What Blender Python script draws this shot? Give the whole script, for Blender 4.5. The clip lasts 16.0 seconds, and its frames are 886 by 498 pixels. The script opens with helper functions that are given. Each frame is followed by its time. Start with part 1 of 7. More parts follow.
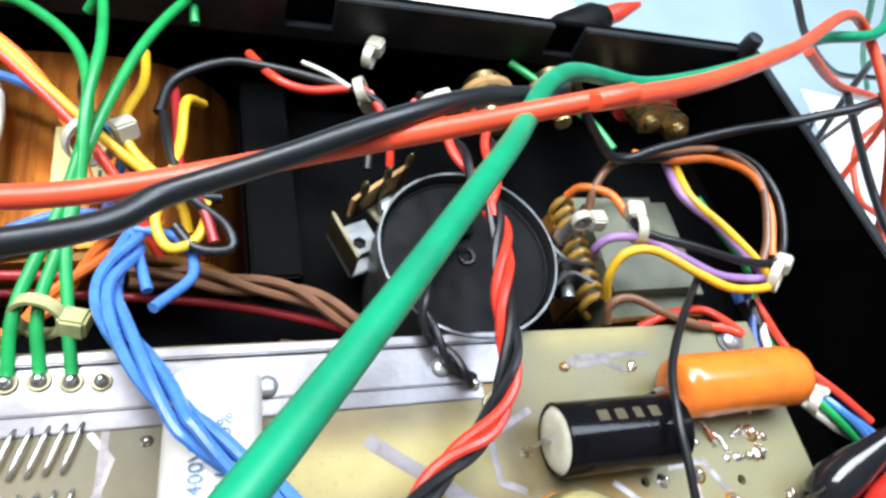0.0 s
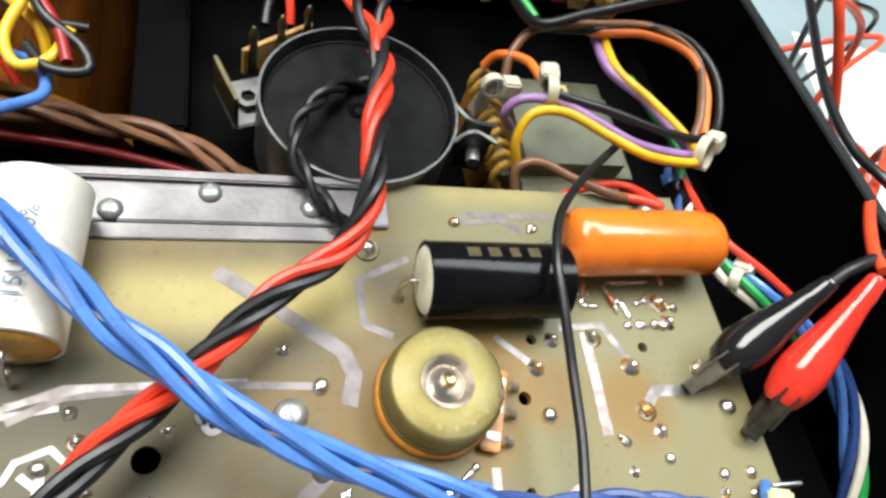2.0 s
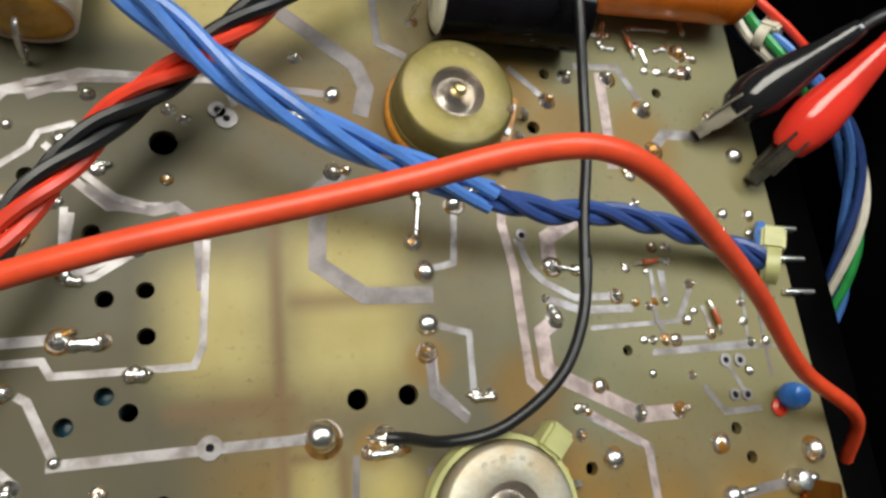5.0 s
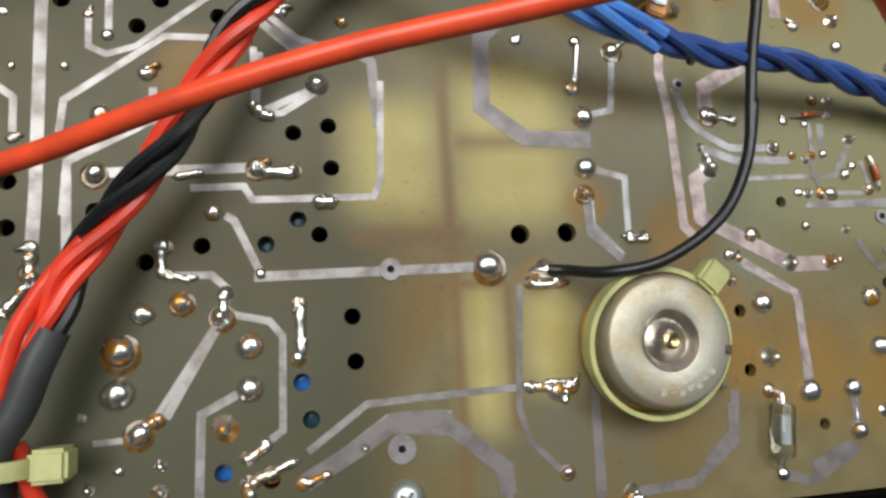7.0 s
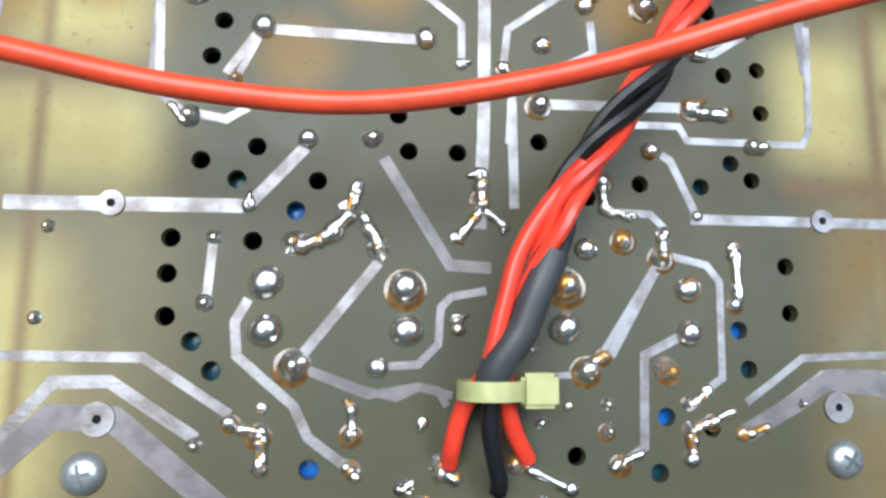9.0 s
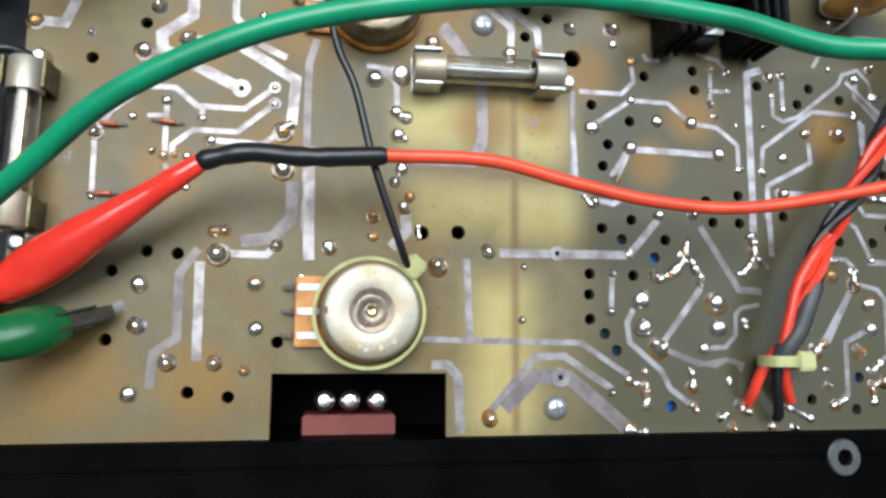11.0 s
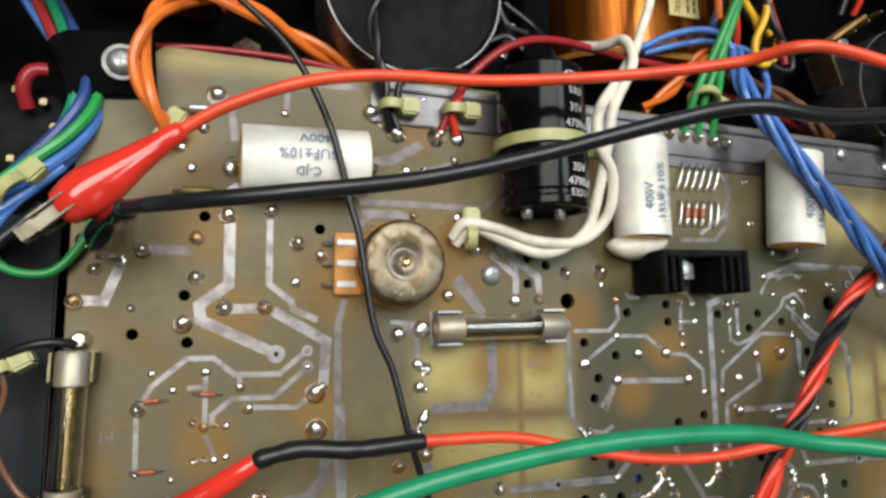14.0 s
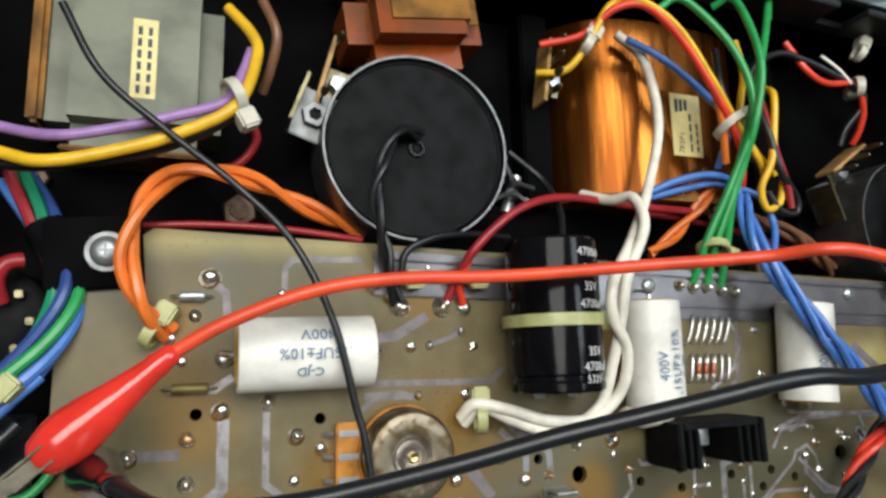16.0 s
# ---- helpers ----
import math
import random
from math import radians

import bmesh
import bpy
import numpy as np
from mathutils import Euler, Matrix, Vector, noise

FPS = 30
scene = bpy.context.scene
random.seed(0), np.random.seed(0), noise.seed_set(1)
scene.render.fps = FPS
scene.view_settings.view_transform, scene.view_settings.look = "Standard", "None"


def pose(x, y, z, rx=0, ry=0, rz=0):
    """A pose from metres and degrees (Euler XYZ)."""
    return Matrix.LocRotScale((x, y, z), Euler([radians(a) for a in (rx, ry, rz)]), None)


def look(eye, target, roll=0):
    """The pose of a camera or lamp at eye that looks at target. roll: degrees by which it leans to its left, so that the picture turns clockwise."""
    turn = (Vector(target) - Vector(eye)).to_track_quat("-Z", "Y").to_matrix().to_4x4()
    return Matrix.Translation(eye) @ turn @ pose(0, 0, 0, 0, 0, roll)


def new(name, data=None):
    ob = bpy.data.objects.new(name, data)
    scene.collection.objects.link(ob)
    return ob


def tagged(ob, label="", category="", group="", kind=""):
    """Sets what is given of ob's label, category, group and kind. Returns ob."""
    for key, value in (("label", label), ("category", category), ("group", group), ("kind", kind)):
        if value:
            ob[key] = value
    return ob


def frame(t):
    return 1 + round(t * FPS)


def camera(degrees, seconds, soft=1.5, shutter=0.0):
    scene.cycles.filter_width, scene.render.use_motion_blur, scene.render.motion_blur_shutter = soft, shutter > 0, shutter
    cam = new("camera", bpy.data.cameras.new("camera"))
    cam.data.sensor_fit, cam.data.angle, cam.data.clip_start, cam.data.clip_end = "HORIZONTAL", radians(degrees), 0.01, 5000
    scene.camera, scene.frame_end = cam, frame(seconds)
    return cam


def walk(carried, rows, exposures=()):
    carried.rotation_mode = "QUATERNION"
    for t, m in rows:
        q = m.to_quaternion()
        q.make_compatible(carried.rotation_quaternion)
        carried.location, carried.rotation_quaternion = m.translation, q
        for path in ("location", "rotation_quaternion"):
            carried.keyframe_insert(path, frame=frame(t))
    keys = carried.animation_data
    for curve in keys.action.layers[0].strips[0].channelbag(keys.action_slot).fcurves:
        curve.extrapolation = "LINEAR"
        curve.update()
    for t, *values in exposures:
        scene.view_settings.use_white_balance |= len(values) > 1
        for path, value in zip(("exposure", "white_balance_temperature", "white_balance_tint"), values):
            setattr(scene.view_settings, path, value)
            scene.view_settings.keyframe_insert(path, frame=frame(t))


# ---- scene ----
# ---- camera and walk ----
cam = camera(68.22, 16.0, soft=2.8)
PATH = [
    (0.0, 0.02438, 0.04620, 0.11578, 31.23, -16.34, -11.57),
    (0.5, 0.03996, 0.03346, 0.11306, 30.72, -15.86, -10.45),
    (1.0, 0.04986, 0.02795, 0.10618, 30.67, -16.28, -10.50),
    (1.5, 0.05452, 0.02567, 0.10364, 30.57, -15.71, -10.19),
    (2.0, 0.05199, 0.02050, 0.10118, 30.34, -15.53, -9.45),
    (2.5, 0.05266, 0.01479, 0.10050, 30.32, -15.55, -8.75),
    (3.0, 0.05272, 0.00794, 0.09680, 29.40, -15.60, -8.35),
    (3.5, 0.05267, 0.00586, 0.09328, 24.67, -16.21, -7.91),
    (4.0, 0.05320, 0.00368, 0.09401, 21.83, -15.91, -7.60),
    (4.2, 0.05323, 0.00323, 0.09419, 20.53, -15.93, -6.92),
    (6.3, 0.04994, -0.00629, 0.09277, 10.30, -12.25, -5.15),
    (6.5, 0.04958, -0.00609, 0.09317, 8.94, -11.39, -4.96),
    (7.0, 0.03845, -0.01020, 0.09320, 8.39, -9.21, -3.63),
    (7.5, 0.02510, -0.01111, 0.09108, 6.37, -8.19, -2.27),
    (8.0, 0.00928, -0.01355, 0.08750, 7.10, -8.00, -1.26),
    (8.5, -0.00386, -0.01600, 0.08459, 8.13, -6.65, -0.24),
    (9.0, -0.01492, -0.01672, 0.08232, 8.14, -6.39, 0.28),
    (9.5, -0.02775, -0.01845, 0.08350, 8.32, -5.93, 0.61),
    (10.0, -0.04813, -0.02017, 0.09491, 8.97, -6.36, 0.58),
    (10.2, -0.05841, -0.02125, 0.10389, 8.71, -6.83, 0.34),
    (12.3, -0.12031, 0.00211, 0.15049, 6.66, -12.29, 0.65),
    (12.5, -0.12248, 0.00642, 0.15130, 6.62, -12.68, 0.67),
    (13.0, -0.12427, 0.02116, 0.15071, 6.78, -14.30, 0.12),
    (13.5, -0.12424, 0.03042, 0.14875, 6.96, -16.18, -0.17),
    (14.0, -0.11994, 0.03589, 0.14658, 7.56, -17.15, -0.63),
    (14.5, -0.12238, 0.04264, 0.14493, 8.17, -18.54, -0.45),
    (15.0, -0.12459, 0.05461, 0.14386, 8.54, -19.11, -0.61),
    (15.5, -0.12664, 0.06534, 0.14186, 8.97, -19.34, -1.09),
    (16.0, -0.12561, 0.07171, 0.14123, 9.72, -19.42, -1.19),
]
walk(cam, [(t, pose(x, y, z, rx, ry, rz)) for t, x, y, z, rx, ry, rz in PATH],
     exposures=[(0.0, 0.60, 5700, 10), (2.0, 0.36, 6400, 8), (4.0, -0.20, 6700, 6), (6.5, -0.60, 6600, 8), (7.5, -0.44, 6050, 6), (9.0, 0.08, 5500, 6), (10.2, 0.0, 5450, 8), (12.5, -0.46, 6600, 8), (16.0, -0.62, 6200, 8)])

# ---- light: a bright room with a bench lamp behind the amplifier ----
world = bpy.data.worlds.new("room")
scene.world = world
world.use_nodes = True
world.node_tree.nodes["Background"].inputs[0].default_value = (0.80, 0.86, 0.92, 1)
world.node_tree.nodes["Background"].inputs[1].default_value = 0.32


def lamp(name, eye, target, size_x, size_y, watts, colour):
    data = bpy.data.lights.new(name, "AREA")
    data.shape, data.size, data.size_y, data.energy, data.color = "RECTANGLE", size_x, size_y, watts, colour
    ob = new(name, data)
    ob.matrix_world = look(eye, target)
    return ob


lamp("bench_lamp", (-0.24, 0.33, 0.98), (0, 0.04, 0), 0.95, 0.50, 19.0, (1.0, 0.965, 0.89))
lamp("ceiling_lamp", (0.66, 0.42, 1.25), (0, 0.04, 0), 0.9, 0.35, 14.0, (0.92, 0.97, 1.0))

# ---- materials ----
MM = 0.001


def material(name, colour, rough=0.5, metal=0.0, vary=0.15, scale=400.0, bump=0.1, fine=2500.0, second=None, coat=0.0, spread=(0.42, 0.62), shine=0.5, stretch=None):
    """A procedural surface: base colour with large stains and fine grain, and a fine relief."""
    m = bpy.data.materials.new(name)
    m.use_nodes = True
    nt = m.node_tree
    n, l = nt.nodes, nt.links
    b = n["Principled BSDF"]
    b.inputs["Roughness"].default_value, b.inputs["Metallic"].default_value = rough, metal
    b.inputs["Coat Weight"].default_value = coat
    b.inputs["Specular IOR Level"].default_value = shine
    geo = n.new("ShaderNodeTexCoord")
    big, small = n.new("ShaderNodeTexNoise"), n.new("ShaderNodeTexNoise")
    for tex, s, d in ((big, scale, 4), (small, fine, 3)):
        tex.inputs["Scale"].default_value, tex.inputs["Detail"].default_value = s, d
        if stretch:
            grain = n.new("ShaderNodeMapping")
            grain.inputs["Scale"].default_value = stretch
            l.new(geo.outputs["Object"], grain.inputs["Vector"])
            l.new(grain.outputs[0], tex.inputs["Vector"])
        else:
            l.new(geo.outputs["Object"], tex.inputs["Vector"])
    ramp = n.new("ShaderNodeMapRange")
    ramp.inputs[1].default_value, ramp.inputs[2].default_value = spread
    l.new(big.outputs[0], ramp.inputs[0])
    other = second or tuple(c * (1 - 2 * vary) for c in colour)
    mix = n.new("ShaderNodeMix")
    mix.data_type = "RGBA"
    mix.inputs[6].default_value, mix.inputs[7].default_value = (*colour, 1), (*other, 1)
    l.new(ramp.outputs[0], mix.inputs[0])
    hsv = n.new("ShaderNodeHueSaturation")
    val = n.new("ShaderNodeMapRange")
    val.inputs[3].default_value, val.inputs[4].default_value = 1 - vary * 0.6, 1 + vary * 0.6
    l.new(small.outputs[0], val.inputs[0])
    l.new(val.outputs[0], hsv.inputs["Value"])
    l.new(mix.outputs[2], hsv.inputs["Color"])
    l.new(hsv.outputs[0], b.inputs["Base Color"])
    rr = n.new("ShaderNodeMapRange")
    rr.inputs[3].default_value, rr.inputs[4].default_value = max(0.02, rough - 0.12), min(1, rough + 0.12)
    l.new(big.outputs[0], rr.inputs[0])
    l.new(rr.outputs[0], b.inputs["Roughness"])
    bp = n.new("ShaderNodeBump")
    bp.inputs["Strength"].default_value, bp.inputs["Distance"].default_value = bump, 0.0002
    l.new(small.outputs[0], bp.inputs["Height"])
    l.new(bp.outputs[0], b.inputs["Normal"])
    return m


def wire_material(name, colour, rough=0.32):
    return material(name, colour, rough, 0, 0.10, 180, 0.06, 1500)


TIN = material("tinned copper", (0.30, 0.285, 0.29), 0.40, 0.5, 0.22, 260, 0.25, 1800, second=(0.18, 0.155, 0.15))
MASKED = material("tarnished copper under lacquer", (0.20, 0.175, 0.175), 0.46, 0.3, 0.15, 300, 0.1, 1800)
PINKISH = material("pinkish tinned copper", (0.42, 0.33, 0.315), 0.44, 0.5, 0.18, 400, 0.2, 1800)
SOLDER = material("solder", (0.86, 0.85, 0.83), 0.30, 1.0, 0.10, 700, 0.15, 1200)
def solder_material():
    """Bright solder, with amber flux left in patches on some joints."""
    m = bpy.data.materials.new("hand-made solder joint")
    m.use_nodes = True
    n, l = m.node_tree.nodes, m.node_tree.links
    b = n["Principled BSDF"]
    co, info, tex, fine = n.new("ShaderNodeTexCoord"), n.new("ShaderNodeObjectInfo"), n.new("ShaderNodeTexNoise"), n.new("ShaderNodeTexNoise")
    tex.noise_dimensions = "4D"
    tex.inputs["Scale"].default_value, tex.inputs["Detail"].default_value = 900, 2
    fine.inputs["Scale"].default_value, fine.inputs["Detail"].default_value = 1500, 3
    seed = n.new("ShaderNodeMath")
    seed.operation = "MULTIPLY"
    seed.inputs[1].default_value = 37
    l.new(info.outputs["Random"], seed.inputs[0])
    l.new(seed.outputs[0], tex.inputs["W"])
    for k in (tex, fine):
        l.new(co.outputs["Object"], k.inputs["Vector"])
    share = n.new("ShaderNodeMapRange")
    share.inputs[3].default_value, share.inputs[4].default_value = 0.76, 0.42
    l.new(info.outputs["Random"], share.inputs[0])
    mask = n.new("ShaderNodeMath")
    mask.operation = "SUBTRACT"
    l.new(tex.outputs[0], mask.inputs[0])
    l.new(share.outputs[0], mask.inputs[1])
    edge = n.new("ShaderNodeMapRange")
    edge.inputs[1].default_value, edge.inputs[2].default_value = 0.0, 0.10
    l.new(mask.outputs[0], edge.inputs[0])
    mix = n.new("ShaderNodeMix")
    mix.data_type = "RGBA"
    mix.inputs[6].default_value, mix.inputs[7].default_value = (0.80, 0.79, 0.77, 1), (0.42, 0.20, 0.04, 1)
    l.new(edge.outputs[0], mix.inputs[0])
    l.new(mix.outputs[2], b.inputs["Base Color"])
    metal = n.new("ShaderNodeMapRange")
    metal.inputs[3].default_value, metal.inputs[4].default_value = 1.0, 0.55
    l.new(edge.outputs[0], metal.inputs[0])
    l.new(metal.outputs[0], b.inputs["Metallic"])
    b.inputs["Roughness"].default_value = 0.27
    bp = n.new("ShaderNodeBump")
    bp.inputs["Strength"].default_value, bp.inputs["Distance"].default_value = 0.10, 0.0002
    l.new(fine.outputs[0], bp.inputs["Height"])
    l.new(bp.outputs[0], b.inputs["Normal"])
    return m


JOINT = solder_material()
FLUX = material("amber flux", (0.17, 0.085, 0.020), 0.15, 0.0, 0.3, 700, 0.1, 1500, coat=0.5)
CLIPMETAL = material("dull nickel clip steel", (0.15, 0.135, 0.105), 0.40, 0.9, 0.2, 300, 0.2, 1500)
STEEL = material("zinc plated steel", (0.50, 0.52, 0.53), 0.36, 0.75, 0.12, 300, 0.15, 1800)
ALU = material("scuffed aluminium", (0.17, 0.163, 0.172), 0.34, 0.6, 0.3, 60, 0.25, 900, second=(0.10, 0.095, 0.10))
CAN = material("dull can metal", (0.16, 0.17, 0.18), 0.45, 0.9, 0.15, 120, 0.1, 900)
RIM = material("bare clamp steel", (0.17, 0.175, 0.175), 0.42, 0.9, 0.15, 200, 0.1, 900)
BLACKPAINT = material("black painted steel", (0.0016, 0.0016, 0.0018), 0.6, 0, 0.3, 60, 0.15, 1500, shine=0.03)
RUSTY = material("rusty bolt steel", (0.11, 0.075, 0.05), 0.5, 0.7, 0.3, 500, 0.4, 1500, second=(0.06, 0.03, 0.02))
# lighter twin of the black paint, for edges that catch light
LITPAINT = material("satin black edge paint in a lit tone", (0.018, 0.021, 0.024), 0.45, 0, 0.3, 60, 0.15, 1500, shine=0.35)
SLATE = material("slate grey flange paint", (0.010, 0.014, 0.020), 0.5, 0, 0.3, 60, 0.15, 1500, shine=0.2)
RUBBER = material("black fibre disc", (0.006, 0.0064, 0.007), 0.6, 0, 0.3, 150, 0.2, 1800, shine=0.12)
SLEEVE = material("glossy black sleeve", (0.006, 0.0055, 0.007), 0.10, 0, 0.2, 150, 0.05, 1500, shine=0.14)
WHITEFILM = material("off-white film wrap", (0.87, 0.84, 0.77), 0.40, 0, 0.10, 120, 0.08, 900)
EPOXY = material("amber epoxy end fill", (0.80, 0.46, 0.08), 0.25, 0, 0.2, 200, 0.15, 900, coat=0.3)
CREAM = material("cream end paint", (0.78, 0.76, 0.60), 0.4, 0, 0.12, 200, 0.1, 900)
ORANGE = material("orange epoxy dip", (0.85, 0.20, 0.02), 0.24, 0, 0.08, 150, 0.08, 700, coat=0.4)
GOLD = material("yellowed cadmium plating", (0.23, 0.19, 0.065), 0.55, 0.7, 0.2, 130, 0.3, 1500, second=(0.30, 0.255, 0.12))
DISH = material("pinkish bare dish metal", (0.46, 0.41, 0.36), 0.30, 0.9, 0.12, 220, 0.2, 1500)
STAINED = material("brown-stained nickel plating", (0.24, 0.20, 0.14), 0.42, 0.8, 0.25, 230, 0.3, 1500, second=(0.13, 0.09, 0.045), spread=(0.46, 0.60))
NICKEL = material("worn nickel plating", (0.43, 0.40, 0.33), 0.5, 0.65, 0.2, 170, 0.25, 1500, second=(0.42, 0.34, 0.23))
BRASS = material("brass", (0.62, 0.47, 0.22), 0.3, 1.0, 0.15, 300, 0.15, 1500)
WAFER = material("orange phenolic wafer", (0.62, 0.25, 0.03), 0.4, 0, 0.2, 300, 0.2, 1200)
NYLON = material("yellowed nylon", (0.46, 0.46, 0.20), 0.38, 0, 0.1, 300, 0.1, 1200)
NATURAL = material("natural white nylon", (0.60, 0.57, 0.46), 0.38, 0, 0.1, 300, 0.1, 1200)
# stretched noise paints long bright streaks for highlights on the transformer wrap
COPPERWRAP = material("varnished coppery wrap", (0.34, 0.115, 0.016), 0.27, 0.95, 0.25, 60, 0.06, 300, second=(0.13, 0.036, 0.006), stretch=(5.0, 0.25, 1.0))
CHOKECLOTH = material("grey-green varnished tape", (0.165, 0.175, 0.115), 0.46, 0, 0.18, 70, 0.15, 600)
REDWRAP = material("red-orange varnished tape", (0.27, 0.055, 0.010), 0.2, 0, 0.3, 70, 0.1, 500, shine=0.16, second=(0.16, 0.045, 0.010))
YELLOWTAPE = material("amber tape", (0.30, 0.135, 0.022), 0.4, 0, 0.3, 90, 0.1, 500, shine=0.12)
CARDBOARD = material("tan fish paper", (0.48, 0.28, 0.09), 0.6, 0, 0.2, 200, 0.2, 900)
LUGMETAL = material("tarnished lug brass", (0.19, 0.165, 0.095), 0.38, 0.9, 0.2, 300, 0.2, 900)
PAPER = material("cream paper label", (0.80, 0.68, 0.30), 0.6, 0, 0.08, 150, 0.1, 900)
INK = material("dark printing ink", (0.04, 0.05, 0.07), 0.6, 0, 0.1, 300, 0.05, 900)
BLUEINK = material("blue-grey printing ink", (0.10, 0.20, 0.34), 0.6, 0, 0.1, 300, 0.05, 900)
GREYINK = material("dull olive printing ink", (0.075, 0.060, 0.025), 0.6, 0, 0.1, 300, 0.05, 900)
WHITEINK = material("white printing ink", (0.72, 0.72, 0.70), 0.5, 0, 0.05, 300, 0.05, 900)
BENCH = material("pale blue bench top", (0.30, 0.39, 0.42), 0.42, 0, 0.06, 12, 0.1, 300)
SHEET = material("white paper sheet", (0.83, 0.82, 0.79), 0.7, 0, 0.04, 30, 0.1, 500)
ROOMPAINT = material("off-white room paint", (0.62, 0.62, 0.60), 0.8, 0, 0.05, 3, 0.1, 60)
BLUECAP = material("blue capacitor dip", (0.03, 0.16, 0.55), 0.25, 0, 0.1, 300, 0.1, 900)
REDGLASS = material("orange-red diode body", (0.36, 0.085, 0.028), 0.2, 0, 0.1, 300, 0.1, 900, coat=0.3)
W_RED = wire_material("red wire", (0.80, 0.055, 0.025))
BOOTRED = material("glossy red boot vinyl", (0.78, 0.040, 0.025), 0.16, 0, 0.10, 120, 0.05, 900, coat=0.4)
BOOTBLACK = material("glossy black boot vinyl", (0.012, 0.012, 0.014), 0.16, 0, 0.10, 120, 0.05, 900, coat=0.3)
W_SCARLET = wire_material("scarlet test lead vinyl", (0.86, 0.085, 0.03), 0.36)
W_BLACK = wire_material("black wire", (0.010, 0.011, 0.013), 0.36)
W_GREEN = wire_material("green wire", (0.03, 0.33, 0.08))
W_TEAL = wire_material("teal green lead", (0.015, 0.26, 0.12), 0.38)
W_BLUE = wire_material("blue wire", (0.085, 0.22, 0.62), 0.26)
W_NAVY = wire_material("slate blue wire", (0.035, 0.075, 0.26))
W_YELLOW = wire_material("yellow wire", (0.85, 0.50, 0.02))
W_ORANGE = wire_material("orange wire", (0.85, 0.20, 0.03))
W_WHITE = wire_material("white wire", (0.87, 0.82, 0.70))
W_BROWN = wire_material("brown wire", (0.20, 0.095, 0.05))
W_VIOLET = wire_material("violet wire", (0.36, 0.20, 0.46))
W_MAROON = wire_material("maroon wire", (0.33, 0.02, 0.025))
W_DULLRED = wire_material("dull brick red phenolic", (0.16, 0.025, 0.018), 0.5)
W_DEEPGREEN = wire_material("deep green vinyl", (0.012, 0.13, 0.035), 0.3)
W_GREY = wire_material("grey shrink tube", (0.05, 0.052, 0.055), 0.5)


def glass_material():
    m = bpy.data.materials.new("clear glass")
    m.use_nodes = True
    b = m.node_tree.nodes["Principled BSDF"]
    b.inputs["Base Color"].default_value = (0.97, 0.98, 0.95, 1)
    b.inputs["Transmission Weight"].default_value, b.inputs["Roughness"].default_value, b.inputs["IOR"].default_value = 1, 0.03, 1.45
    return m


GLASS = glass_material()


